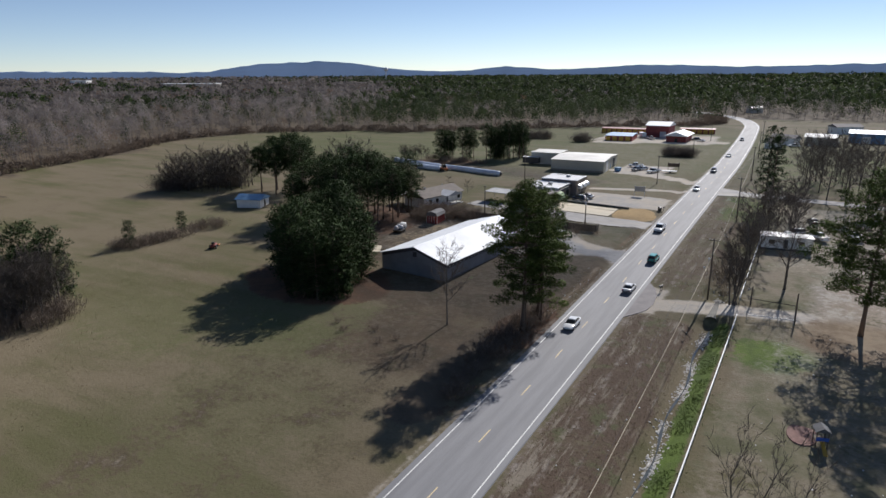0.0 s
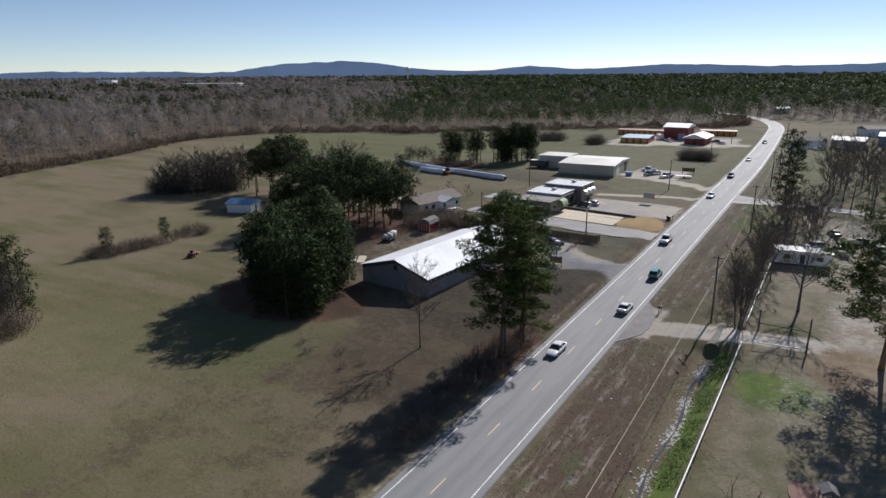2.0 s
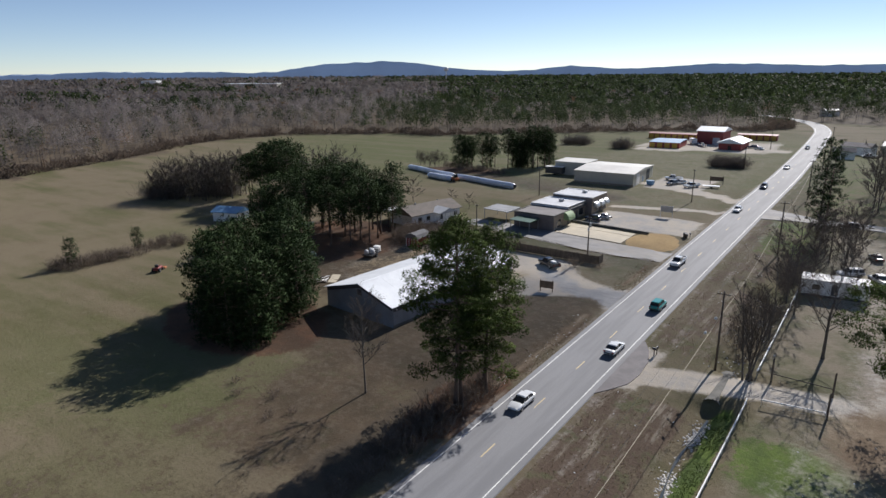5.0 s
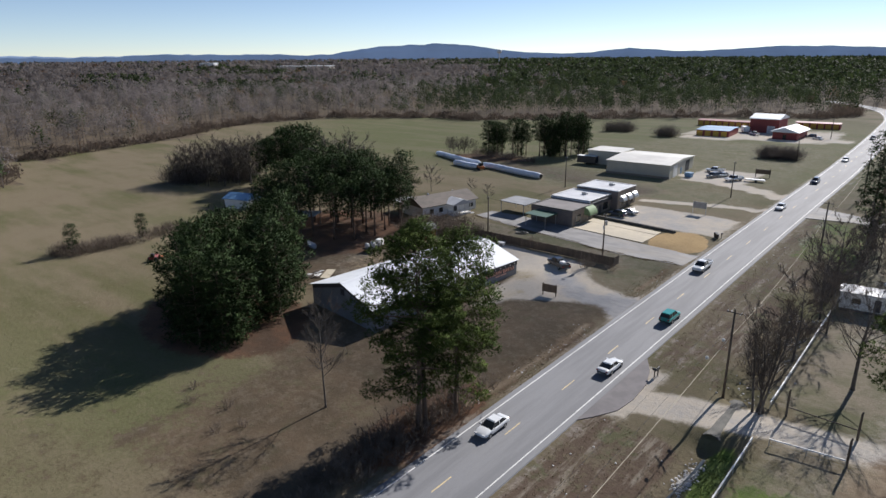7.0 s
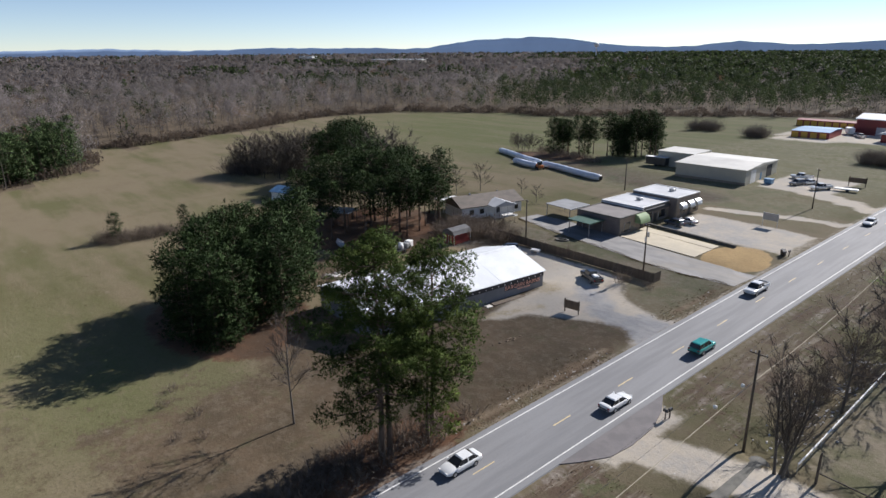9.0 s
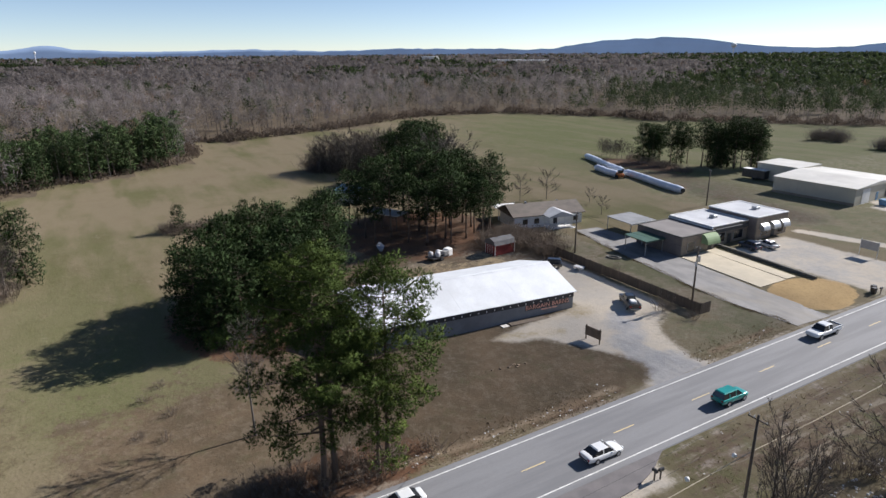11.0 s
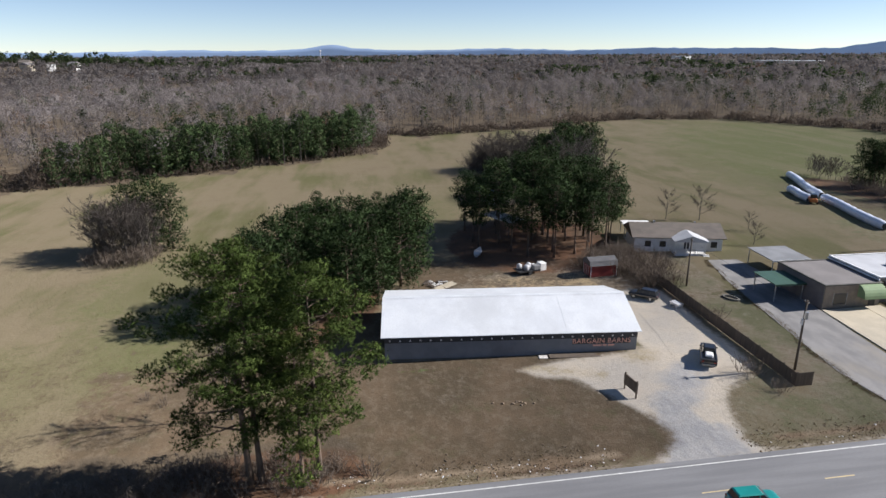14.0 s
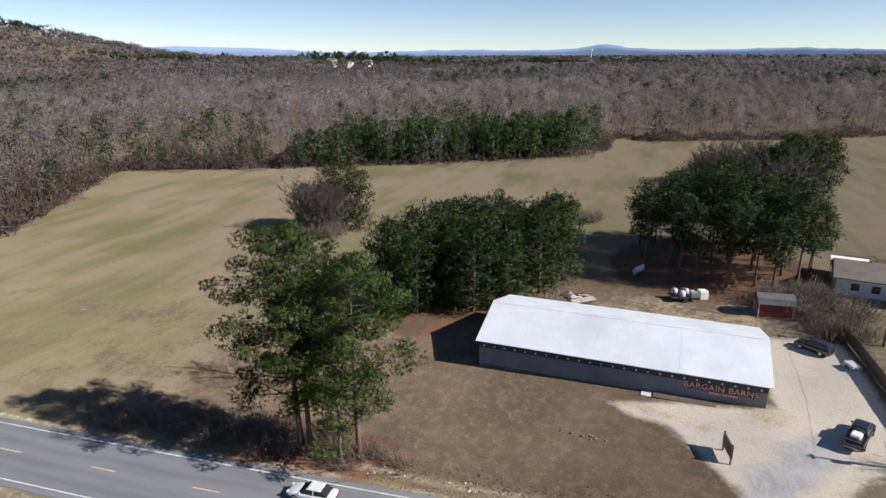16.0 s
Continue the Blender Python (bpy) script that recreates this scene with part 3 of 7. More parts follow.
tan_grass = most(oval(X, Y, -57.0, 138.6, 2.6, 3.0, 0.6) * 0.7, strip(X, Y, -80, 139.0, -61, 138.6, 1.6, 1.6) * 0.6, strip(X, Y, -56.4, 122, -53, 131, 1.4, 1.4) * 0.55, block(X, Y, -92, -76, 118, 146, 5) * 0.55)
soil = most(strip(X, Y, -36.9, 97, -36.9, 127, 0.7, 1.0) * 0.95, strip(X, Y, -34.9, 60, -34.9, 128, 0.3, 0.6) * 0.7, strip(X, Y, -36.9, 145, -36.9, 158, 0.7, 0.9) * 0.85, strip(X, Y, -21.6, 34, -21.6, 104, 0.3, 0.7) * 0.5, strip(X, Y, -16.6, 34, -16.6, 104, 0.4, 0.7) * 0.5, oval(X, Y, 11, 110, 11, 9, 0.5) * 0.95, oval(X, Y, 8, 84, 8, 14, 0.6) * 0.45)
fresh = np.maximum(fresh, strip(X, Y, -58.2, 104, -57.0, 122, 0.5, 0.9) * 0.42)
greener = most(oval(X, Y, -150, 330, 190, 120, 0.35) * 0.95, oval(X, Y, -72, 74, 22, 16, 0.6) * 0.8, oval(X, Y, -95, 62, 26, 14, 0.6) * 0.6, block(X, Y, -60, -38, 203, 250, 4) * 0.6, oval(X, Y, -60, 48, 18, 20, 0.6) * 0.6, oval(X, Y, -150, 120, 26, 12, 0.6) * 0.5)
in_woods = ~inside(X.ravel(), Y.ravel(), OPEN).reshape(X.shape)
litter = np.maximum(litter, in_woods * 1.0)
yard, verge = yard * ~in_woods, verge * ~in_woods
ny, nx = X.shape
me = bpy.data.meshes.new("ground")
idx = np.arange(nx * ny).reshape(ny, nx)
quads = np.stack([idx[:-1, :-1], idx[:-1, 1:], idx[1:, 1:], idx[1:, :-1]], -1).reshape(-1, 4)
me.vertices.add(nx * ny)
me.vertices.foreach_set("co", np.stack([X, Y, Z], -1).ravel())
me.loops.add(quads.size)
me.loops.foreach_set("vertex_index", quads.ravel().astype(np.int32))
me.polygons.add(len(quads))
me.polygons.foreach_set("loop_start", np.arange(0, quads.size, 4, dtype=np.int32))
me.polygons.foreach_set("use_smooth", np.ones(len(quads), dtype=bool))
me.update()
for name, fields in (("cover", (gravel, lawn, straw, verge)), ("cover_more", (fresh, litter, sand, yard)), ("cover_third", (packed, tan_grass, soil, greener))):
    att = me.attributes.new(name, "FLOAT_COLOR", "POINT")
    att.data.foreach_set("color", np.stack(fields, -1).ravel())
me.materials.append(M["ground"])
tagged(new("ground", me), "winter grass field with brown lawn and gravel lots", "ground", kind="structure")

# ---- road ----
ROAD_X = -29.6
road_mid = [(ROAD_X, -400), (ROAD_X, -100), (ROAD_X, 100), (ROAD_X, 250), (-31.0, 312), (-33.4, 374), (-36.2, 430), (-40.5, 490), (-52, 545), (-73, 590), (-104, 630), (-150, 672)]


def road_line(step_m=4.0):
    """The road's middle line as a smooth run of points with its normal."""
    pts, out = [Vector((x, y, 0)) for x, y in road_mid], []
    for i in range(1, len(pts) - 2):
        a, b, c, d = pts[i - 1:i + 3]
        n = max(2, int((c - b).length / step_m))
        for k in range(n):
            t = k / n
            out.append(0.5 * ((2 * b) + (c - a) * t + (2 * a - 5 * b + 4 * c - d) * t * t + (3 * b - a - 3 * c + d) * t ** 3))
    return out


mid = road_line()


def ribbon(lo, hi, lift, thick=0.0, pts=None):
    pts = pts or mid
    s, rows = Shape(), []
    for i, p in enumerate(pts):
        d = (pts[min(i + 1, len(pts) - 1)] - pts[max(i - 1, 0)]).normalized()
        n = Vector((d.y, -d.x, 0))
        a, b = p + n * lo, p + n * hi
        z = 4.9 * float(step((p.y - 20) / 250.0)) + lift
        ring = [(a.x, a.y, z), (b.x, b.y, z)]
        if thick:
            ring = [(a.x, a.y, z), (b.x, b.y, z), (b.x + n.x * 0.3, b.y + n.y * 0.3, z - thick), (a.x - n.x * 0.3, a.y - n.y * 0.3, z - thick)]
        rows.append(ring)
    return s.loft(rows, bool(thick), bool(thick))


road = tagged(new("road", ribbon(-4.75, 4.75, 0.10, 0.35).mesh("road", M["asphalt"])), "grey asphalt two-lane road with worn wheel tracks", "road", kind="structure")
part("edge_line", ribbon(-4.02, -3.87, 0.106), M["white_paint"], road, "solid white painted edge line")
part("edge_line", ribbon(3.87, 4.02, 0.106), M["white_paint"], road, "solid white painted edge line")
dash_y = -4.6 - 12.45 * 4
while dash_y < 360:
    x0 = ROAD_X if dash_y < 250 else ROAD_X - (dash_y - 250) * 0.031
    z0, z1 = (4.9 * float(step((q - 20) / 250.0)) + 0.108 for q in (dash_y, dash_y + 3.05))
    tilt_x = 0.0 if dash_y < 250 else -0.1
    part("lane_dash", Shape().add([(x0 - 0.07, dash_y, z0), (x0 + 0.07, dash_y, z0), (x0 + 0.07 + tilt_x, dash_y + 3.05, z1), (x0 - 0.07 + tilt_x, dash_y + 3.05, z1)], [(0, 1, 2, 3)]), M["yellow_paint"], road)
    dash_y += 12.45


def sheet(name, outline, lift, material, label, category, thick=0.25, cell=3.0):
    """A paved area laid on the ground: a convex outline cut into cells that follow the land."""
    bm = bmesh.new()
    bm.faces.new([bm.verts.new((x, y, 0)) for x, y in outline])
    for axis, k in ((Vector((1, 0, 0)), 0), (Vector((0, 1, 0)), 1)):
        lo, hi = min(p[k] for p in outline), max(p[k] for p in outline)
        q = lo + cell
        while q < hi - 0.2:
            co = Vector((q, 0, 0)) if k == 0 else Vector((0, q, 0))
            bmesh.ops.bisect_plane(bm, geom=bm.verts[:] + bm.edges[:] + bm.faces[:], plane_co=co, plane_no=axis)
            q += cell
    ext = bmesh.ops.extrude_face_region(bm, geom=bm.faces[:])
    low = {v for v in ext["geom"] if isinstance(v, bmesh.types.BMVert)}
    for v in bm.verts:
        v.co.z = hz(v.co.x, v.co.y) + (lift - thick if v in low else lift)
    bmesh.ops.recalc_face_normals(bm, faces=bm.faces)
    me = bpy.data.meshes.new(name)
    bm.to_mesh(me)
    bm.free()
    me.materials.append(material)
    return tagged(new(name, me), label, category, kind="structure")


sheet("pavement", [(-80, 164.6), (-62, 162.2), (-48, 160.5), (-35.2, 161.5), (-34.6, 169), (-47.4, 169.5), (-65, 171.2), (-81, 173), (-90, 172.5), (-91, 167)], 0.045, M["old_asphalt"], "cracked grey asphalt driveway beside the shops", "driveway")
sheet("side_road", [(-24.9, 211), (-14, 213.5), (20, 210), (90, 204), (90, 209.5), (20, 215.5), (-14, 219.5), (-24.9, 224)], 0.14, M["old_asphalt"], "grey asphalt side road joining the highway", "road")
sheet("apron", [(-24.9, 102.6), (-23.6, 104.6), (-22.0, 107.6), (-21.6, 111), (-21.9, 115.5), (-23.0, 119.0), (-24.9, 122.4)], 0.095, M["apron"], "asphalt apron of the gravel drive", "driveway")

# concrete forecourt with a recessed joint between two bays
for k, (y0, y1) in enumerate(((171.4, 178.4), (178.46, 181.2))):
    sheet("concrete_slab", [(-65.2, y0), (-47.4, y0 - 1.2), (-47.2, y1 - 1.5), (-65.2, y1)], 0.14, M["concrete"], "pale tan concrete forecourt slab", "slab", cell=4.5)
kerb = Shape()
for i in range(11):
    x0, x1 = -66.0 + i * 1.95, -66.0 + (i + 1) * 1.95 - 0.03
    y0, y1 = 183.0 - i * 0.15, 183.0 - (i + 1) * 0.15
    z = hz(x0, y0)
    kerb.add([(x0, y0 - 0.25, z), (x1, y1 - 0.25, z), (x1, y1 + 0.25, z), (x0, y0 + 0.25, z), (x0, y0 - 0.2, z + 0.55), (x1, y1 - 0.2, z + 0.55), (x1, y1 + 0.2, z + 0.55), (x0, y0 + 0.2, z + 0.55)],
             [(3, 2, 1, 0), (4, 5, 6, 7), (0, 1, 5, 4), (1, 2, 6, 5), (2, 3, 7, 6), (3, 0, 4, 7)])
alone("low_wall", kerb, M["dark_concrete"], "low dark concrete wall between two parking lots", "wall", kind="structure")


# ---- trees ----
def blades_mesh(name, centres, aim, length, width, count, material, seed, up=0.25):
    """Tufts: for each centre, count narrow leaves that fan out around its aim."""
    rng = np.random.RandomState(seed)
    n = len(centres) * count
    c = np.repeat(centres, count, 0)
    d = np.repeat(aim, count, 0) * 0.55 + rng.normal(0, 1, (n, 3)) * 0.75 + np.array([0, 0, up])
    d /= np.linalg.norm(d, axis=1)[:, None] + 1e-9
    s = np.cross(d, rng.normal(0, 1, (n, 3)))
    s /= np.linalg.norm(s, axis=1)[:, None] + 1e-9
    ln = length * rng.uniform(0.6, 1.25, n)[:, None]
    w = width * rng.uniform(0.6, 1.3, n)[:, None]
    v = np.stack([c - s * w * 0.5, c + s * w * 0.5, c + d * ln], 1).reshape(-1, 3)
    return tri_mesh(name, v, material)


def needle_mesh(name, centres, aim, length, width, count, material, seed):
    """Needle tufts that fan from each centre and are shaded as parts of their rounded puff."""
    rng = np.random.RandomState(seed)
    n = len(centres) * count
    c, a = np.repeat(centres, count, 0), np.repeat(aim, count, 0)
    d = a * 0.75 + rng.normal(0, 0.62, (n, 3)) + np.array([0, 0, 0.15])
    d /= np.linalg.norm(d, axis=1)[:, None] + 1e-9
    w = np.cross(d, rng.normal(0, 1, (n, 3)))
    w /= np.linalg.norm(w, axis=1)[:, None] + 1e-9
    ln, wd = length * rng.uniform(0.6, 1.25, n)[:, None], width * rng.uniform(0.6, 1.3, n)[:, None]
    v = np.stack([c - w * wd * 0.5, c + w * wd * 0.5, c + d * ln], 1)
    soft = a + rng.normal(0, 0.16, (n, 3))
    soft /= np.linalg.norm(soft, axis=1)[:, None] + 1e-9
    turned = np.einsum("ij,ij->i", np.cross(v[:, 1] - v[:, 0], v[:, 2] - v[:, 0]), soft) < 0
    v[turned] = v[turned][:, [1, 0, 2]]
    return tri_mesh(name, v.reshape(-1, 3), material, None, np.repeat(soft, 3, 0))


def tri_mesh(name, v, material, tint=None, normals=None):
    n = len(v) // 3
    me = bpy.data.meshes.new(name)
    me.vertices.add(len(v))
    me.vertices.foreach_set("co", np.ascontiguousarray(v, dtype=np.float32).ravel())
    me.loops.add(len(v))
    me.loops.foreach_set("vertex_index", np.arange(len(v), dtype=np.int32))
    me.polygons.add(n)
    me.polygons.foreach_set("loop_start", np.arange(0, len(v), 3, dtype=np.int32))
    me.update()
    if tint is not None:
        att = me.attributes.new("tint", "FLOAT_COLOR", "POINT")
        att.data.foreach_set("color", np.ascontiguousarray(tint, dtype=np.float32).ravel())
    me.materials.append(material)
    if normals is not None:
        me.normals_split_custom_set_from_vertices(normals.astype(np.float32))
    return me


def pine(height, spread_r, bare, limbs, seed, needles, lean=0.0, top=0.5, puffs=1.0, points=12, blades=5, blade=(0.34, 0.055), size=0.62, reach_to=(0.0, 0.0), low=0.6):
    """Tapered trunk, limbs with side branchlets, and needle tufts in flattened puffs at their ends. Returns trunk, limb and crown meshes."""
    rng = np.random.RandomState(seed)
    pts, rad = [], []
    bend = rng.normal(0, 0.012 * height, 2)
    for i in range(9):
        t = i / 8
        pts.append((bend[0] * math.sin(t * 2.6) + lean * height * t, bend[1] * math.sin(t * 2.1), height * 0.97 * t - (0.3 if i == 0 else 0)))
        rad.append(max(0.03, 0.0135 * height * (1 - t) ** 0.8 + (0.10 if i == 0 else 0)))
    trunk = Shape().tube(pts, rad, 7)
    limb_shape, centres, aims = Shape(), [], []

    def puff(at, r, out):
        n = max(4, int(points * rng.uniform(0.7, 1.3)))
        off = rng.normal(0, 1, (n, 3))
        off /= np.linalg.norm(off, axis=1)[:, None]
        off *= (rng.uniform(0.2, 1, n) ** 0.4)[:, None]
        aims.append(off * 1.1 + 0.3 * np.array(out) + np.array([0, 0, 0.25]))
        off *= np.array([r, r, r * 0.55])
        centres.append(np.array(at) + off)

    for i in range(limbs):
        u = (i + rng.uniform(0, 1)) / limbs
        t = bare + (0.985 - bare) * u
        reach = spread_r * (0.50 + 0.50 * math.sin(math.pi * (0.12 + 0.68 * u))) * (1 - top * u ** 2.4) * rng.uniform(0.5, 1.18)
        if u < 0.3:
            reach *= rng.uniform(low, 1.0)
        az = i * 2.399 + rng.uniform(-0.5, 0.5)
        out = Vector((math.cos(az), math.sin(az), 0))
        reach *= max(0.6, 1 + out.x * reach_to[0] + out.y * reach_to[1])
        k = min(7, int(t * 8))
        base = Vector(pts[k]).lerp(Vector(pts[k + 1]), t * 8 - k)
        rise = (0.02 + 0.55 * u * u) * reach + rng.uniform(-0.10, 0.10) * reach
        knee = base + out * reach * 0.55 + Vector((0, 0, rise * 0.3))
        tip = base + out * reach + Vector((0, 0, rise))
        limb_shape.tube([base, knee, tip], [0.006 * height * (1.1 - 0.75 * t), 0.0035 * height * (1.1 - 0.7 * t), 0.015], 4, caps=False)
        side = Vector((-out.y, out.x, 0))
        n = max(1, int((1.3 + 0.62 * reach) * puffs + rng.uniform(0, 0.8)))
        for j in range(n):
            q = 1.0 - 0.72 * (j / n) ** 1.25
            root = base.lerp(knee, q / 0.55) if q < 0.55 else knee.lerp(tip, (q - 0.55) / 0.45)
            arm = (0.10 + 0.30 * (1.15 - q)) * reach * rng.uniform(0.5, 1.3) * (1 if j % 2 else -1) * (1 if j else 0)
            end = root + side * arm + out * abs(arm) * 0.45 + Vector((0, 0, abs(arm) * rng.uniform(-0.1, 0.4)))
            if abs(arm) > 0.5:
                limb_shape.tube([root, end], [0.035, 0.015], 3, caps=False)
            puff(end, size * rng.uniform(0.6, 1.25), out)
            if abs(arm) > 1.8 * size:
                puff(root.lerp(end, 0.5), size * rng.uniform(0.5, 0.85), out)
    for dz in (0.0, 0.5, 1.0):
        puff(Vector(pts[-1]) - Vector((0, 0, dz)), size * (0.6 + 0.4 * dz), (0, 0, 1))
    crown = needle_mesh("crown", np.concatenate(centres), np.concatenate(aims), blade[0], blade[1], blades, needles, seed + 1)
    return trunk.mesh("trunk", M["bark"], True), limb_shape.mesh("limb_frame", M["bark"], True), crown


def tree_thing(name, meshes, label, category, x, y, turn=0.0, scale=1.0, group="", names=("trunk", "limb_frame", "crown"), sink=0.0):
    ob = thing(name, label, category, (x, y, hz(x, y) - sink), turn, group)
    ob.scale = (scale, scale, scale)
    for n, m in zip(names, meshes):
        part(n, m, None, ob)
    return ob


def bare_tree(height, spread_r, seed, fork=0.3, thick=0.012, upright=0.55, twig=None, nl=12, nt=7, ns=4, fine=1.0):
    """A leafless tree: trunk, limbs and fine twigs."""
    rng = np.random.RandomState(seed)
    trunk, limbs, tw = Shape(), Shape(), []
    top = Vector((rng.normal(0, 0.3), rng.normal(0, 0.3), height * 0.86))
    kn = Vector((rng.normal(0, 0.2), rng.normal(0, 0.2), height * 0.45))
    trunk.tube([(0, 0, -0.3), (0, 0, 0.4), kn, top], [thick * height * 1.5, thick * height, thick * height * 0.62, 0.02], 6)
    for i in range(nl):
        u = fork + (0.97 - fork) * (i + rng.uniform(0, 1)) / nl
        base = Vector((0, 0, 0)).lerp(kn, u / 0.52) if u < 0.52 else kn.lerp(top, (u - 0.52) / 0.48)
        az = i * 2.399 + rng.uniform(-0.4, 0.4)
        ln = spread_r * rng.uniform(0.75, 1.2) * (1.15 - 0.6 * u)
        d = Vector((math.cos(az), math.sin(az), upright * rng.uniform(0.7, 2.2))).normalized()
        tip = base + d * ln * 1.35 + Vector((0, 0, 0.12 * ln))
        k2 = base + d * ln * 0.6
        limbs.tube([base, k2, tip], [thick * height * 0.42 * (1.2 - u), thick * height * 0.22 * (1.2 - u), 0.012], 4, caps=False)
        for j in range(nt):
            q = rng.uniform(0.25, 1.0)
            b2 = base.lerp(k2, q / 0.5) if q < 0.5 else k2.lerp(tip, (q - 0.5) / 0.5)
            d2 = (d + Vector(rng.normal(0, 0.55, 3)) + Vector((0, 0, 0.3))).normalized()
            l2 = ln * rng.uniform(0.25, 0.55)
            t2 = b2 + d2 * l2
            tw.append((b2, t2, 0.042 * fine))
            for k in range(ns):
                b3 = b2.lerp(t2, rng.uniform(0.2, 1.0))
                d3 = (d2 + Vector(rng.normal(0, 0.6, 3)) + Vector((0, 0, 0.2))).normalized()
                tw.append((b3, b3 + d3 * l2 * rng.uniform(0.35, 0.7), 0.027 * fine))
    v = []
    for a, b, w in tw:
        d = (b - a).normalized()
        for r in (rng.normal(0, 1, 3), rng.normal(0, 1, 3)):
            s = d.cross(Vector(r)).normalized() * w
            v += [a - s, a + s, b]
    twigs = tri_mesh("twig_crown", np.array([tuple(p) for p in v]), twig or M["twigs"])
    return trunk.mesh("trunk", M["grey_bark"], True), limbs.mesh("limb_frame", M["grey_bark"], True), twigs


def brush(radius, height, stems, seed, material):
    """A leafless shrub: many thin stems that fan from the ground."""
    rng = np.random.RandomState(seed)
    v = []
    for i in range(stems):
        a = Vector((rng.normal(0, radius * 0.35), rng.normal(0, radius * 0.35), 0))
        d = Vector((a.x / radius + rng.normal(0, 0.3), a.y / radius + rng.normal(0, 0.3), rng.uniform(0.9, 1.7))).normalized()
        b = a + d * height * rng.uniform(0.5, 1.1)
        segs = [(a, b, 0.03)]
        for k in range(7):
            p = a.lerp(b, rng.uniform(0.25, 0.95))
            e = (d + Vector(rng.normal(0, 0.6, 3))).normalized()
            segs.append((p, p + e * height * rng.uniform(0.12, 0.35), 0.03))
        for p, q, w in segs:
            s = (q - p).cross(Vector(rng.normal(0, 1, 3))).normalized() * w
            v += [p - s, p + s, q]
    return tri_mesh("twig_crown", np.array([tuple(p) for p in v]), material)


# tall pines beside the road
hero = [("tall roadside pine with a broad clumpy crown", -38.2, 89.8, 25.6, 7.4, 0.22, 62, 11, "needles", -0.01, 0.72, (0.0, -0.22)),
        ("slim roadside pine with a high crown", -38.2, 90.9, 23.5, 5.2, 0.42, 32, 12, "needles", -0.02, 0.6, (-0.2, 0.0)),
        ("roadside pine with low sparse pale green limbs", -36.9, 95.0, 16.5, 4.2, 0.20, 28, 13, "needles_pale", 0.01, 0.5, (0.15, 0.0)),
        ("roadside pine with a rounded yellow-green crown", -38.2, 96.6, 22.8, 5.8, 0.30, 46, 14, "needles", 0.0, 0.66, (0.0, 0.14))]
for label, x, y, h, r, bare, limbs, seed, key, lean, top, toward in hero:
    tree_thing("pine_tree", pine(h, r, bare, limbs, seed, M[key], lean, top, points=54, blades=9, blade=(0.30, 0.06), size=1.2, reach_to=toward, low=0.35), label, "tree", x, y, 0.0, 1.0, "roadside pines")
tree_thing("pine_tree", pine(26.5, 9.4, 0.24, 66, 21, M["needles"], 0.01, 0.5, points=44, blades=7, blade=(0.38, 0.075), size=1.2, low=0.8), "tall pine with an open crown beside the dirt yard", "tree", 10.2, 113.0, 0, 1.0)
for x, y, h, r, seed, label in ((-10.6, 202.0, 25.0, 3.4, 22, "tall narrow dark pine near the side road"), (-9.0, 196.0, 22.0, 3.2, 23, "narrow dark pine near the side road")):
    tree_thing("pine_tree", pine(h, r, 0.12, 50, seed, M["needles_dark"], 0.0, 0.4, points=13, blades=5, blade=(0.6, 0.11), size=0.9), label, "tree", x, y, 0, 1.0)

# groves
GROVE = dict(top=0.5, points=15, blades=4, blade=(0.58, 0.14), size=1.3, puffs=0.85)
kinds = [pine(17.6, 4.3, 0.40, 42, 31, M["needles_dark"], **GROVE), pine(16.4, 4.0, 0.42, 40, 32, M["needles_dark"], **GROVE), pine(18.6, 4.4, 0.40, 42, 33, M["needles_dark"], **GROVE), pine(15.6, 4.0, 0.05, 56, 34, M["needles_dark"], **GROVE)]
STAND = dict(top=0.6, points=9, blades=4, blade=(0.85, 0.20), size=1.3, puffs=0.8)
kinds += [pine(16.5, 3.5, 0.20, 32, 35, M["needles_stand"], **STAND), pine(15.0, 3.5, 0.04, 36, 36, M["needles_stand"], **STAND)]
protos = []


def put_pine(k, x, y, turn, scale, label, group):
    for kk, ob in protos:
        if kk == (k, label):
            c = copy_thing(ob, pose(x, y, hz(x, y), 0, 0, turn))
            c.scale = (scale, scale, scale * 1.0)
            return c
    ob = tree_thing("pine_tree", kinds[k], label, "tree", x, y, turn, scale, group)
    protos.append(((k, label), ob))
    return ob


def scatter(cx, cy, rx, ry, n, seed, gap, turn=0.0):
    rng, out = np.random.RandomState(seed), []
    tries = 0
    while len(out) < n and tries < 6000:
        tries += 1
        u, w = rng.uniform(-1, 1, 2)
        if u * u + w * w > 1:
            continue
        c, s = math.cos(radians(turn)), math.sin(radians(turn))
        x, y = cx + u * rx * c - w * ry * s, cy + u * rx * s + w * ry * c
        if all(math.hypot(x - a, y - b) > gap for a, b in out):
            out.append((x, y))
    return out


rg = np.random.RandomState(77)
for x, y in scatter(-87.6, 97.4, 17.0, 8.2, 30, 5, 3.1, 130):
    put_pine(3 if (x - y > -186 or y < 92 or rg.rand() < 0.5) else int(rg.randint(0, 3)), x, y, rg.uniform(0, 360), rg.uniform(0.82, 1.05), "dense dark pine in the grove beside the barn", "barn grove pines")
put_pine(3, -75.6, 87.4, 20, 0.66, "dense dark pine in the grove beside the barn", "barn grove pines")
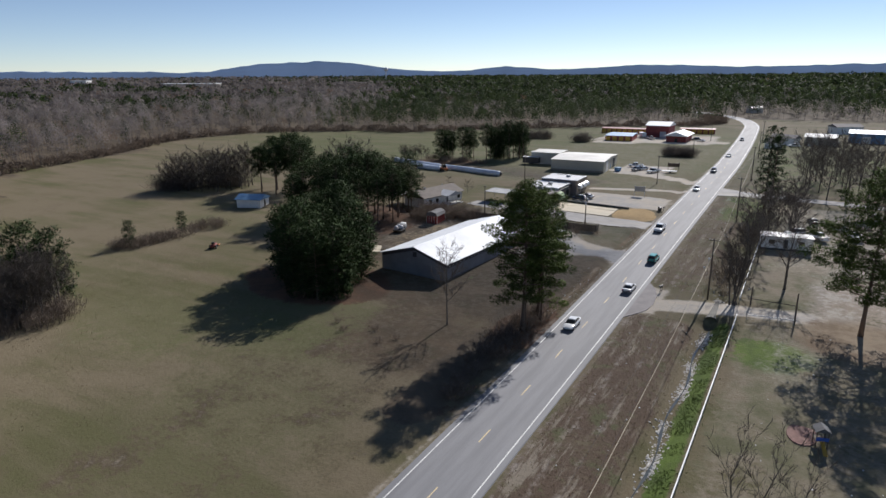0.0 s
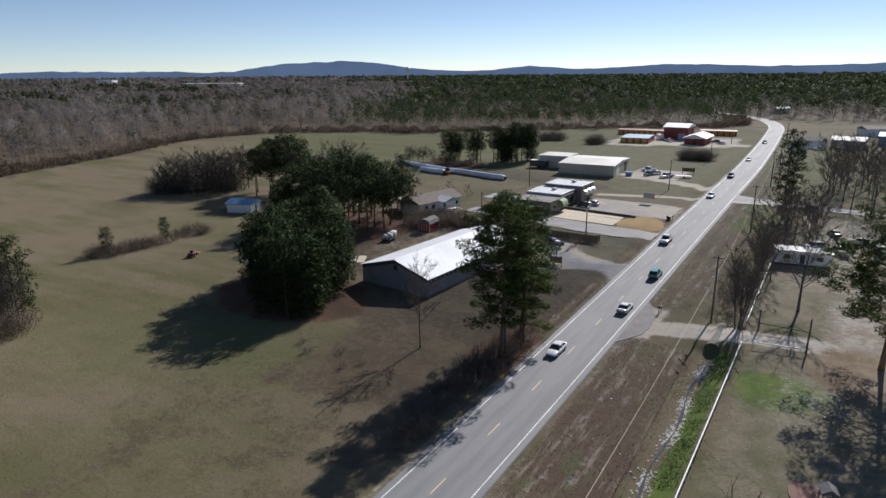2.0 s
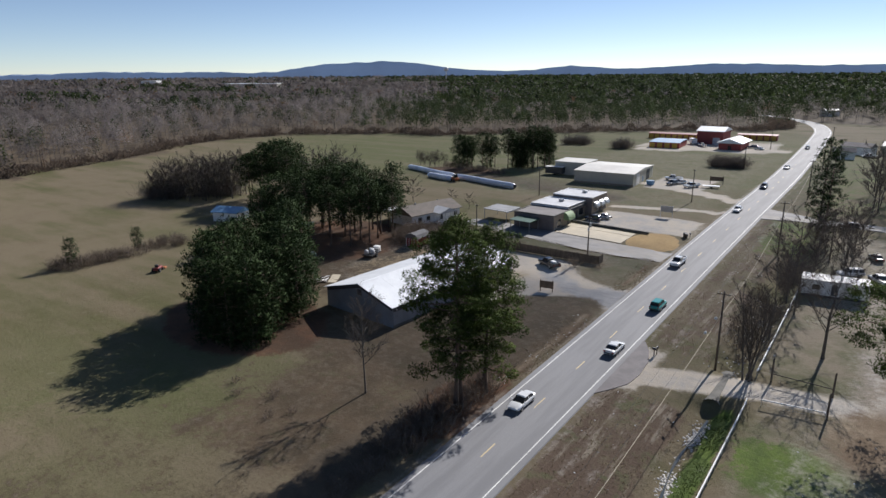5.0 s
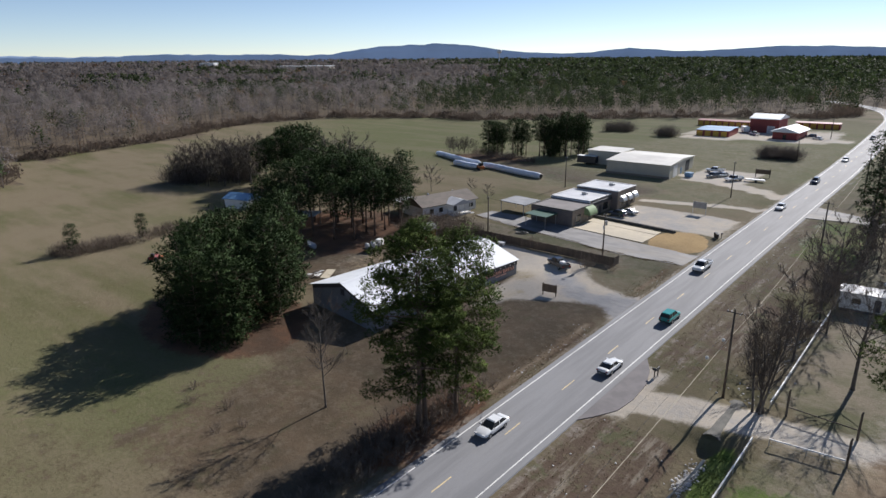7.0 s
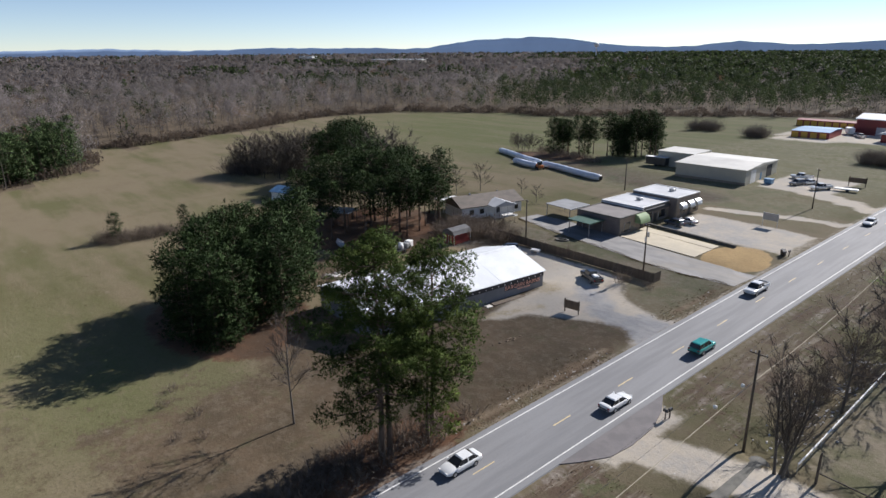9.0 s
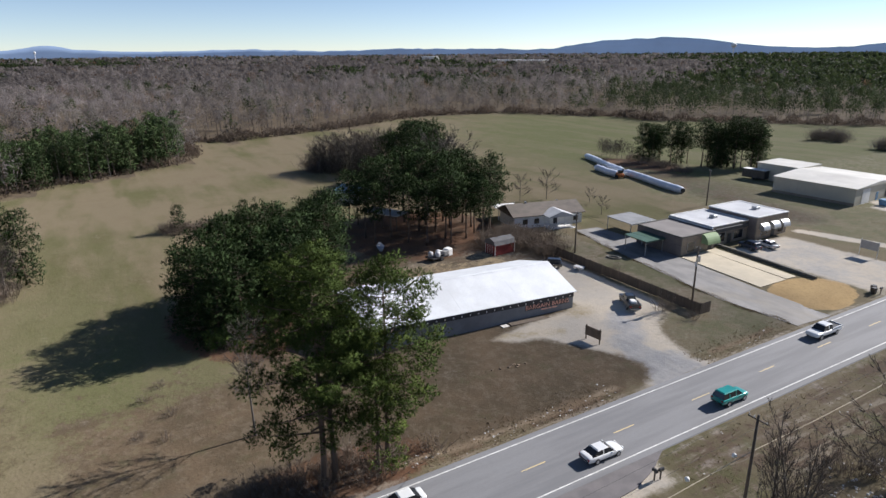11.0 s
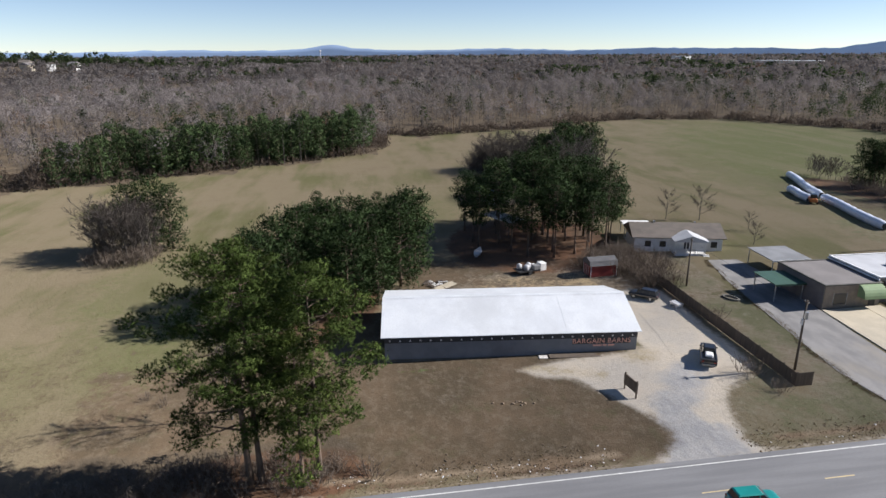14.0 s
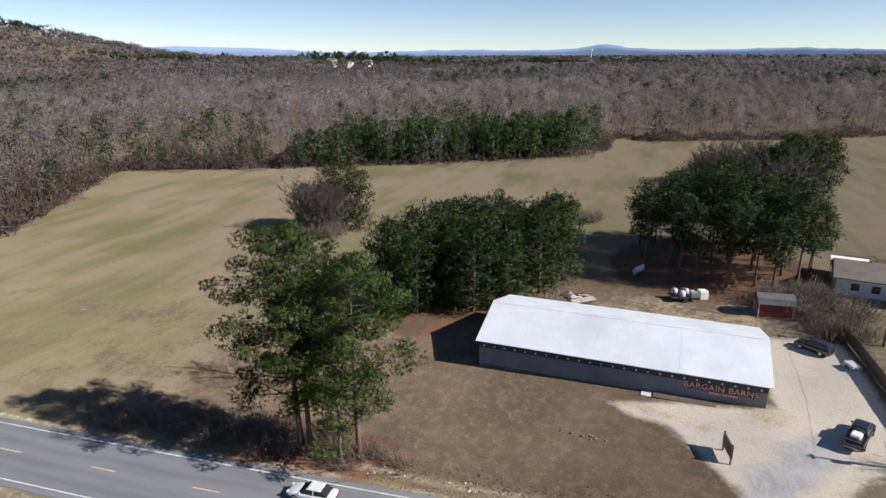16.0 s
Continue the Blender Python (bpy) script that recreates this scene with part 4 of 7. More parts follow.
for x, y in scatter(-114, 139, 17, 15, 30, 6, 3.8, 40):
    put_pine(int(rg.randint(0, 3)), x, y, rg.uniform(0, 360), rg.uniform(0.88, 1.0) * (1.08 - 0.26 * math.hypot((x + 114) / 17, (y - 139) / 15) ** 2), "tall pine with a bare lower trunk in the back grove", "back grove pines")
for x, y, s in ((-101.5, 150.5, 0.95), (-97.5, 146, 0.72)):
    put_pine(2, x, y, 80, s, "tall pine with a bare lower trunk in the back grove", "back grove pines")
for x, y, s in ((-147.5, 246, 0.78), (-145, 249, 0.74), (-143.5, 246.5, 0.6), (-137.5, 249, 0.74), (-135.5, 252, 0.72), (-127, 252, 0.8), (-125, 256, 0.82), (-122.5, 253, 0.74), (-120.5, 256.5, 0.86), (-117.5, 256, 0.86), (-114.5, 260, 0.82), (-116, 263, 0.8)):
    for dx, dy, k in ((0, 0, 1.05), (1.3, 1.5, 0.92)):
        put_pine(3 if rg.rand() < 0.4 else 0, x + dx, y + dy, rg.uniform(0, 360), s * k * 1.06, "young pine in the row behind the film tubes", "row of young pines")
for x, y, s, k in ((-122.5, 51.0, 0.94, 3), (-123, 55.5, 1.04, 3), (-122, 59.5, 0.92, 3), (-120.5, 45.5, 0.70, 3)):
    put_pine(k, x, y, 60 * s, s, "pine rising from a clump of bare brush in the field", "field clump pines")
for x, y, s in ((-144.5, 89.5, 0.42), (-144.8, 105, 0.36)):
    put_pine(3, x, y, 10, s, "small young pine in the field", "small field pines")
for x, y, s in ((-171, 166, 1.08), (-165, 160.5, 1.16), (-160, 162, 1.02), (-155, 158.5, 1.1), (-149, 156, 0.98), (-167, 155, 0.96), (-172, 160, 0.94), (-158, 167, 1.0), (-164, 168, 1.04), (-153, 163, 0.96), (-159, 154, 0.92)):
    put_pine(2 if x > -165 else 1, x, y, 33 * x, s, "pine at the end of a bare thicket", "thicket pines")
# pine stand at the field's far side
rg2 = np.random.RandomState(9)
stand, tries = [], 0
while len(stand) < 120 and tries < 9000:
    tries += 1
    t, w = rg2.uniform(0, 1), rg2.uniform(0, 1)
    x, y = -193 - 51 * t - w * (16 + 20 * t), 2 + 101 * t + w * 3
    if all(math.hypot(x - a, y - b) > 3.6 for a, b in stand):
        stand.append((x, y))
for x, y in stand:
    put_pine(5 if rg2.rand() < 0.6 else 4, x, y, rg2.uniform(0, 360), 0.62 + 0.5 * rg2.uniform(0, 1) ** 0.7, "green pine at the edge of a planted stand", "pine stand")
for x, y, q in ((-176, -52, 0.6), (-181, -47, 0.7), (-187, -30, 0.62), (-190, -18, 0.72), (-166, -60, 0.55), (-194, -14, 0.6), (-186, -38, 0.5), (-128, -42, 0.8), (-136, -50, 0.7)):
    put_pine(5, x, y, 40 * x, q, "young green pine at the edge of the leafless woods", "edge pines")

# leafless trees
tree_thing("bare_tree", bare_tree(15.0, 3.4, 41, 0.32, 0.009, 0.8, nl=26, nt=13, ns=8, fine=0.5), "slender leafless tree standing alone on the lawn", "tree", -50.3, 85.7, names=("trunk", "limb_frame", "twig_crown"))
for i, (x, y, h, r, lean) in enumerate(((-9.6, 117.5, 15.4, 2.5, (-6, -5)), (-9.2, 117.9, 15.0, 2.6, (5, 4)), (-8.8, 117.4, 14.2, 2.4, (6, -6)), (-9.0, 118.4, 14.8, 2.5, (-4, 7)), (-8.5, 118.1, 12.5, 2.3, (10, 1)))):
    stem = tree_thing("bare_tree", bare_tree(h, r, 50 + i, 0.18, 0.010, 1.7, nl=20, nt=10, ns=6, fine=0.5), "dark upright leafless stem in a clump beside the ditch", "tree", x, y, 70 * i, group="ditch trees", names=("trunk", "limb_frame", "twig_crown"), sink=0.1)
    stem.rotation_euler.x, stem.rotation_euler.y = radians(lean[0]), radians(lean[1])
tree_thing("bare_tree", bare_tree(14.5, 6.2, 58, 0.26, 0.017, 0.55, nl=22, nt=13, ns=8, fine=0.55), "broad dark leafless tree behind the wire fence", "tree", -1.5, 130.3, 100, names=("trunk", "limb_frame", "twig_crown"))
bare_kinds = [bare_tree(14, 4.2, 61, 0.16, nl=17, nt=11, ns=6), bare_tree(12, 3.8, 62, 0.14, nl=16, nt=11, ns=6), bare_tree(9, 3.4, 63, 0.12, 0.011, 0.8, nl=16, nt=11, ns=7), bare_tree(10, 3.0, 64, 0.05, 0.008, 1.6, nl=12, nt=8, ns=5, fine=0.5)]
bare_protos = {}


def put_bare(k, x, y, turn, scale, label, group):
    if (k, label) in bare_protos:
        c = copy_thing(bare_protos[(k, label)], pose(x, y, hz(x, y), 0, 0, turn))
        c.scale = (scale, scale, scale)
        return c
    bare_protos[(k, label)] = tree_thing("bare_tree", bare_kinds[k], label, "tree", x, y, turn, scale, group, ("trunk", "limb_frame", "twig_crown"))
    return bare_protos[(k, label)]


for x, y, s in ((-121.3, 173.3, 0.85), (-119.0, 180.5, 0.95), (-98, 181, 0.55), (-108, 186, 0.5)):
    put_bare(1, x, y, 40 * s, s * 0.74, "leafless tree behind the house", "house trees")
for x, y in scatter(-191, 152, 16, 8, 38, 12, 2.5, 40):
    put_bare(int(rg.randint(0, 3)), x, y, rg.uniform(0, 360), rg.uniform(0.85, 1.1) * (1.05 + 0.012 * (y - 148)), "leafless grey tree in the field thicket", "field thicket")
for x, y in scatter(-126, 150, 6, 8, 4, 13, 3.0):
    put_bare(0, x, y, rg.uniform(0, 360), 1.5, "tall leafless tree behind the pines", "trees behind the grove")
for x, y in scatter(9, 262, 14, 48, 26, 14, 4.5):
    put_bare(int(rg.randint(0, 2)), x, y, rg.uniform(0, 360), rg.uniform(0.9, 1.3), "leafless tree in the roadside row", "roadside row")
for x, y in scatter(-9.2, 146, 1.8, 22, 5, 55, 4.5):
    put_bare(int(rg.randint(0, 2)), x, y, rg.uniform(0, 360), rg.uniform(0.85, 1.15), "dark leafless tree along the fence", "fence row trees")
for x, y in scatter(-4, 178, 4, 22, 9, 15, 4.0):
    put_bare(int(rg.randint(0, 3)), x, y, rg.uniform(0, 360), rg.uniform(0.8, 1.1), "leafless tree in the cluttered yard", "yard trees")
for x, y, s in ((-2.2, 58, 1.1), (0.8, 56, 1.15), (3.6, 57, 1.0), (10, 55, 0.95), (14, 58, 0.85)):
    put_bare(3, x, y, 70 * s + x, s, "thin leafless sapling on the verge", "verge saplings")
for x, y in scatter(-162, 247, 9, 4, 10, 16, 2.0):
    put_bare(2, x, y, rg.uniform(0, 360), rg.uniform(0.5, 0.75), "low leafless tree beside the young pines", "low bare trees")

# brush
brush_kinds = [brush(2.2, 3.4, 46, 71, M["brush"]), brush(1.6, 2.2, 40, 72, M["brush"]), brush(3.0, 5.0, 70, 73, M["twigs"])]


def put_brush(k, x, y, s, label, turn=0.0, group="brush"):
    ob = new("brush", brush_kinds[k])
    ob.matrix_world = pose(x, y, hz(x, y), 0, 0, turn)
    ob.scale = (s, s, s)
    return tagged(ob, label, "shrub", group)


for x, y in scatter(-117.0, 51.5, 3.2, 6.6, 20, 20, 1.4):
    put_bare(int(rg.randint(0, 2)), x, y, rg.uniform(0, 360), rg.uniform(0.78, 1.0), "leafless grey tree in the field clump", "field clump")
for x, y in scatter(-115, 51.5, 4.0, 6.5, 24, 44, 1.1):
    put_brush(0, x, y, rg.uniform(0.7, 1.2), "low brown brush in the field clump", rg.uniform(0, 360))
for x, y in scatter(-144, 92, 3.5, 9, 22, 21, 0.9) + scatter(-142, 108, 4, 10, 16, 22, 1.0):
    put_brush(1, x, y, rg.uniform(0.8, 1.3), "low dry brush along the field edge", rg.uniform(0, 360))
for x, y in scatter(-88, 152, 10, 4.5, 34, 23, 1.0) + scatter(-94, 148, 5, 7, 18, 24, 1.0):
    put_brush(0, x, y, rg.uniform(0.7, 1.25), "grey leafless thicket beside the shed", rg.uniform(0, 360))
for x, y in scatter(-38.2, 82, 2.6, 20, 58, 25, 0.7):
    put_brush(1, x, y, rg.uniform(0.5, 1.1), "dry brush under the roadside pines", rg.uniform(0, 360))
for x, y in scatter(-53.2, 299, 5.8, 4.2, 34, 26, 0.7):
    put_brush(2, x, y, rg.uniform(0.7, 1.0), "round leafless thicket in the meadow", rg.uniform(0, 360))
for x, y in scatter(-142, 351, 7, 4, 16, 27, 0.9) + scatter(-112, 338, 4, 3, 12, 28, 0.9):
    put_brush(2, x, y, rg.uniform(0.8, 1.2), "leafless shrub in the far meadow", rg.uniform(0, 360))
for x, y in scatter(-200, 145, 7, 6, 30, 29, 1.0, 45) + scatter(-190, 157, 8, 6, 22, 30, 1.0, 45):
    put_brush(2, x, y, rg.uniform(0.8, 1.2), "brown brush under the thicket", rg.uniform(0, 360))
for x, y in scatter(-11, 150, 3.0, 28, 20, 31, 1.6):
    put_brush(int(rg.randint(0, 2)), x, y, rg.uniform(0.6, 1.1), "dry brush along the ditch", rg.uniform(0, 360))
for x, y in scatter(-139, 243, 20, 4, 24, 32, 1.4, -18):
    put_brush(1, x, y, rg.uniform(0.8, 1.3), "rusty dry brush below the young pines", rg.uniform(0, 360))
for x, y, s in ((-49.5, 149.5, 0.8), (-66, 154.5, 0.7), (-80, 155, 0.8), (-44.8, 150.5, 0.5)):
    put_brush(0, x, y, s, "straggling dry shrub at the fence", 40 * x)
for x, y in scatter(-63, 78, 9, 6, 5, 33, 3):
    put_brush(1, x, y, 0.5, "small dry sapling on the lawn", 30 * x)


# ---- far woods ----
def woods(name, r0, r1, spacing, blades, seed, label, fine):
    """Winter woods between two distances: trees of many small pieces, grey-brown with green conifers."""
    rng = np.random.RandomState(seed)
    a0, a1 = radians(-14), radians(152)
    xs_, ys_, sz = [], [], []
    r = r0
    while r < r1:
        s = max(spacing, r * spacing / 520)
        n = int((a1 - a0) * r / s)
        a = a0 + (np.arange(n) + rng.uniform(-0.7, 1.7, n)) * (a1 - a0) / n
        rr = r + rng.uniform(-0.6, 1.6, n) * s
        xs_.append(-np.sin(a) * rr)
        ys_.append(np.cos(a) * rr)
        sz.append(np.full(n, s))
        r += s
    x, y, s = np.concatenate(xs_), np.concatenate(ys_), np.concatenate(sz)
    keep = ~inside(x, y, OPEN)
    for cx, cy, rad in ((-1438, 1120, 120), (-1110, -434, 60), (-1200, -400, 45), (-1180, -470, 45)):
        keep &= np.hypot(x - cx, y - cy) > rad
    keep &= np.hypot(x + 32, y - 540) > 22
    for cx, cy, half, deep in ((-1438, 1122, 100, 330), (-1130, -430, 45, 120)):
        rc = math.hypot(cx, cy)
        along, off = (x * cx + y * cy) / rc, (x * cy - y * cx) / rc
        keep &= ~((np.abs(off) < half) & (along < rc + 40) & (along > rc - deep))
    x, y, s = x[keep], y[keep], s[keep]
    n = len(x)
    az = np.degrees(np.arctan2(-x, y))
    patch = smooth_noise(x + 5000, y + 5000, 170, 3) * 0.6 + smooth_noise(x + 5000, y + 5000, 60, 4) * 0.4
    p_green = 0.07 + 0.74 * step((50 - az) / 26) + 0.9 * step((patch - 0.62) / 0.12) * (0.25 + 0.5 * step((70 - az) / 40))
    rr = np.hypot(x, y)
    p_green = p_green + 0.25 * step((rr - 1500) / 1500)
    in_stand = (x < -190) & (x > -300) & (y > 0) & (y < 108)
    p_green = np.where(in_stand, 0.5, p_green)
    p_green = p_green + 0.5 * step((patch - 0.66) / 0.06) * step((rr - 500) / 300)
    tall = np.ones(n)
    p_green = np.where((x < -150) & (x > -270) & (y < -35) & (y > -95), 0.42, p_green)
    for cx, cy, rad, k in ((-1290, -500, 110, 1.6), (-1300, -370, 90, 1.4), (-1500, -850, 110, 1.3), (-1700, -120, 120, 1.25), (-1650, 140, 90, 1.2), (-1250, 760, 50, 1.3), (-900, 420, 30, 1.25), (-640, 330, 14, 1.2), (-760, 560, 20, 1.3), (-560, 110, 14, 1.2), (-700, -90, 16, 1.2)):
        near_it = np.hypot(x - cx, y - cy) < rad
        p_green = np.where(near_it, 0.92, p_green)
        tall = np.where(near_it, k, tall)
    drift = 0.75 * smooth_noise(x + 5000, y + 5000, 70, 41) + 0.25 * smooth_noise(x + 5000, y + 5000, 22, 42)
    green = np.where(rr > 640, 0.8 * drift + 0.2 * rng.rand(n), rng.rand(n)) < p_green
    h = np.where(green, rng.uniform(13, 21, n), rng.uniform(11, 20.5, n)) * (0.68 + 0.35 * smooth_noise(x + 5000, y + 5000, 90, 8) + 0.3 * smooth_noise(x + 5000, y + 5000, 28, 18)) * tall
    wide = np.clip(s * 0.60, 3.2, 13) * rng.uniform(0.65, 1.4, n)
    wide = np.where(green, wide * 0.85, wide * 1.12)
    m = blades
    c = np.repeat(np.stack([x, y, land(x, y)], -1), m, 0)
    hh, ww, gg = np.repeat(h, m), np.repeat(wide, m), np.repeat(green, m)
    d = rng.normal(0, 1, (n * m, 3))
    d /= np.linalg.norm(d, axis=1)[:, None]
    flip = (rng.rand(n * m) < 0.6) & (d[:, 2] < 0)
    d[:, 2] = np.where(flip, -d[:, 2], d[:, 2])
    lumps = rng.normal(0, 1, (n, 6, 3))
    lumps *= (rng.uniform(0.25, 0.72, (n, 6)) / np.linalg.norm(lumps, axis=2))[:, :, None]
    lumps[:, 0] *= 0.2
    pick = rng.randint(0, 6, n * m)
    q = lumps[np.repeat(np.arange(n), m), pick] + d * (0.52 * rng.uniform(0.45, 1, n * m) ** 0.5)[:, None]
    # deep inside only the rounded tops show; at the field's edge the crowns come down lower
    brink = np.full(n, 1e9)
    for (ax, ay), (bx, by) in zip(OPEN, OPEN[1:] + OPEN[:1]):
        ex, ey = bx - ax, by - ay
        t = np.clip(((x - ax) * ex + (y - ay) * ey) / (ex * ex + ey * ey), 0, 1)
        brink = np.minimum(brink, np.hypot(x - ax - t * ex, y - ay - t * ey))
    deep = np.repeat(step((brink - 40) / 50), m)
    zc = (np.where(gg, 0.52, 0.53) * (1 - deep) + np.where(gg, 0.66, 0.74) * deep) * hh
    zr = (np.where(gg, 0.47, 0.49) * (1 - deep) + np.where(gg, 0.34, 0.27) * deep) * hh
    taper = np.where(gg, 1.05 - 0.5 * np.clip(q[:, 2], -0.4, 1), 1.08 - 0.34 * np.clip(q[:, 2], 0, 1) ** 2)
    c = c + np.stack([q[:, 0] * ww * taper, q[:, 1] * ww * taper, zc + q[:, 2] * zr], -1)
    face = d + rng.normal(0, 0.27, (n * m, 3))
    up = np.cross(face, rng.normal(0, 1, (n * m, 3)))
    up[:, 2] = np.where(gg, up[:, 2], up[:, 2] + 0.1)
    up /= np.linalg.norm(up, axis=1)[:, None]
    side = np.cross(face, up)
    side /= np.linalg.norm(side, axis=1)[:, None] + 1e-9
    ln = ww * np.where(gg, fine[0] * 0.95, fine[0]) * rng.uniform(0.6, 1.3, n * m)
    wd = ww * np.where(gg, fine[1] * 2.4, fine[1]) * rng.uniform(0.6, 1.3, n * m) * (26.0 / m) ** 0.5
    v = np.stack([c - side * (wd * 0.5)[:, None], c + side * (wd * 0.5)[:, None], c + up * ln[:, None]], 1)
    turned = np.einsum("ij,ij->i", np.cross(v[:, 1] - v[:, 0], v[:, 2] - v[:, 0]), d) < 0
    v[turned] = v[turned][:, [1, 0, 2]]
    # each piece is shaded as a part of its rounded crown
    soft = np.where(gg[:, None], d * 0.6 + q * 0.9, d * 0.25 + q * 0.6 + np.array([0, 0, 0.45])) + rng.normal(0, 0.10, (n * m, 3))
    soft /= np.linalg.norm(soft, axis=1)[:, None]
    # trunks
    tx = np.stack([np.cos(rng.uniform(0, 6.28, n)), np.sin(rng.uniform(0, 6.28, n)), np.zeros(n)], -1) * 0.14
    foot = np.stack([x, y, land(x, y) - 0.4], -1)
    tv = np.stack([foot - tx, foot + tx, foot + np.stack([0 * x, 0 * x, h * 0.8], -1)], 1)
    k = rng.rand(n)[:, None]
    grey = (1 - k) * np.array([0.225, 0.202, 0.196]) + k * np.array([0.160, 0.142, 0.136])
    rust = (rng.rand(n) < 0.03)[:, None]
    grey = np.where(rust, np.array([0.16, 0.105, 0.07]), grey)
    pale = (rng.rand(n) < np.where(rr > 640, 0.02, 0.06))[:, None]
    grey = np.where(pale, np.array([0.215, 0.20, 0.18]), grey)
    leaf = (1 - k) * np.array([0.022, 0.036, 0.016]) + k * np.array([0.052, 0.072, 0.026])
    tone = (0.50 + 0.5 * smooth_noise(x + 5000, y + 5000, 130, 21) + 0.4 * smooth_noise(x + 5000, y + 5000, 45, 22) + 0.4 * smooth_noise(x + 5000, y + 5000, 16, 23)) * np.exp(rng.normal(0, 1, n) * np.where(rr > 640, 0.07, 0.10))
    # beyond 640 m the grey tints are darkened to mute sunlit contrast like haze
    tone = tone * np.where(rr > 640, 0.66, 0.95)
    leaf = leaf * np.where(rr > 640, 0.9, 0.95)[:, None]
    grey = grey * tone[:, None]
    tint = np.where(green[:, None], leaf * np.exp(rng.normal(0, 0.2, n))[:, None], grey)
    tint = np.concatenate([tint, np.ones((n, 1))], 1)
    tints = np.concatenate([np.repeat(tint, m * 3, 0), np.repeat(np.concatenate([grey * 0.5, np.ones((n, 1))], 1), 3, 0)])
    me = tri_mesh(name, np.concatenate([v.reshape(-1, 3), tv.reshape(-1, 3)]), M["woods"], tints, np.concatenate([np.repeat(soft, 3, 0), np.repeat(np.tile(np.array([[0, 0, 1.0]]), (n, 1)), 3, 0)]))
    return tagged(new(name, me), label, "woods", kind="stuff")


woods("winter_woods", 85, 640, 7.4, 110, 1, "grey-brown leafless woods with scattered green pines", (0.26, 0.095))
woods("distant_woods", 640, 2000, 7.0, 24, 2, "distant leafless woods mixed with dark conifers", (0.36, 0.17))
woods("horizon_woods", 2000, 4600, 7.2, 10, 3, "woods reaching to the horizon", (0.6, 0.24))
# undergrowth along the field's edge
rng = np.random.RandomState(8)
edge = OPEN[1:20]
ev, et = [], []
for (ax, ay), (bx, by) in zip(edge, edge[1:]):
    south = ay < 10
    n = int(math.hypot(bx - ax, by - ay) * (110 if south else 44))
    if 0 < ay < 104 and ax > -250:
        n = n // 3
    t = rng.rand(n)
    lump = smooth_noise(ax + (bx - ax) * t + 900, ay + (by - ay) * t + 900, 5.0, 31)
    out = rng.uniform(-1.6, 1.0, n) + (34.0 if south else 13.0) * rng.rand(n) ** 1.6 + 1.5 - 3.0 * lump
    nx_, ny_ = (by - ay), -(bx - ax)
    L = math.hypot(nx_, ny_)
    x, y = ax + (bx - ax) * t - nx_ / L * out, ay + (by - ay) * t - ny_ / L * out
    p = np.stack([x, y, land(x, y)], -1)
    u = rng.normal(0, 0.6, (n, 3)) + np.array([0, 0, 0.7])
    u /= np.linalg.norm(u, axis=1)[:, None]
    s = np.cross(u, rng.normal(0, 1, (n, 3)))
    s /= np.linalg.norm(s, axis=1)[:, None]
    ln = (rng.uniform(0.6, 1.8, n) * (0.5 + lump))[:, None]
    p = p + np.array([0, 0, 1]) * (rng.uniform(0, 5.5, n) * lump * (1 + np.clip(out, 0, 20) / 16 * south))[:, None]
    ev.append(np.stack([p - s * 0.22, p + s * 0.22, p + u * ln], 1).reshape(-1, 3))
    k = rng.rand(n)[:, None]
    col = (1 - k) * np.array([0.145, 0.112, 0.086]) + k * np.array([0.085, 0.068, 0.056])
    et.append(np.repeat(np.concatenate([col, np.ones((n, 1))], 1), 3, 0))
tagged(new("undergrowth", tri_mesh("undergrowth", np.concatenate(ev), M["woods"], np.concatenate(et))), "brown undergrowth along the edge of the woods", "undergrowth", kind="stuff")

# far ridges on the horizon, their haze painted as a glowing blue
ridge, n = Shape(), 360
RISE = [(-4, 10, 30), (13, 6, 34), (25, 3.2, 30), (41, 5.5, 72), (47, 3.0, 30), (57, 4, 12), (64, 4, 16), (77, 5, 18), (91.3, 1.5, 24), (91, 6, 22), (104, 5, 14), (121, 4, 22), (128, 5, 40)]
for i in range(n):
    a = -22 + 182 * i / (n - 1)
    top = 42 + sum(hh * math.exp(-((a - c) / w) ** 2) for c, w, hh in RISE) + 7 * noise.noise((a * 0.9, 3.0, 0)) + 4 * noise.noise((a * 3.0, 9.0, 0)) + 1.5 * noise.noise((a * 11.0, 5.0, 0))
    for rad, z in ((4480, -30), (4484, top * 0.62), (4488, top), (4700, -30)):
        ridge.v.append((-math.sin(radians(a)) * rad, math.cos(radians(a)) * rad, z))
for i in range(n - 1):
    for j in range(3):
        k = i * 4 + j
        ridge.f.append((k, k + 1, k + 5, k + 4))
alone("distant_ridge", ridge, M["hazed_ridge"], "wooded ridges along the horizon with painted blue haze", "backdrop", kind="structure", smooth=True)


# ---- the long barn ----
barn = thing("barn", "long low grey barn with a white metal roof", "barn", (-59.7, 121.2, 0), -4.2)
E0, RZ, RX, BACK, HALF = 5.05, 7.5, -8.2, -17.2, 17.3
part("front_wall", box(-0.18, -HALF, 0.9, 0, HALF, E0 - 0.05), M["barn_wall"], barn, "grey painted front wall")
part("back_wall", box(BACK, -HALF, 0.7, BACK + 0.18, HALF, E0 - 0.05), M["barn_wall"], barn)
gable = [(BACK + 0.2, 0.7), (-0.2, 0.7), (-0.2, E0 - 0.1), (RX, RZ - 0.18), (BACK + 0.2, E0 - 0.1)]
for y0 in (-HALF, HALF - 0.18):
    part("gable_wall", Shape().prism(gable, y0, y0 + 0.18, "y"), M["barn_wall"], barn)
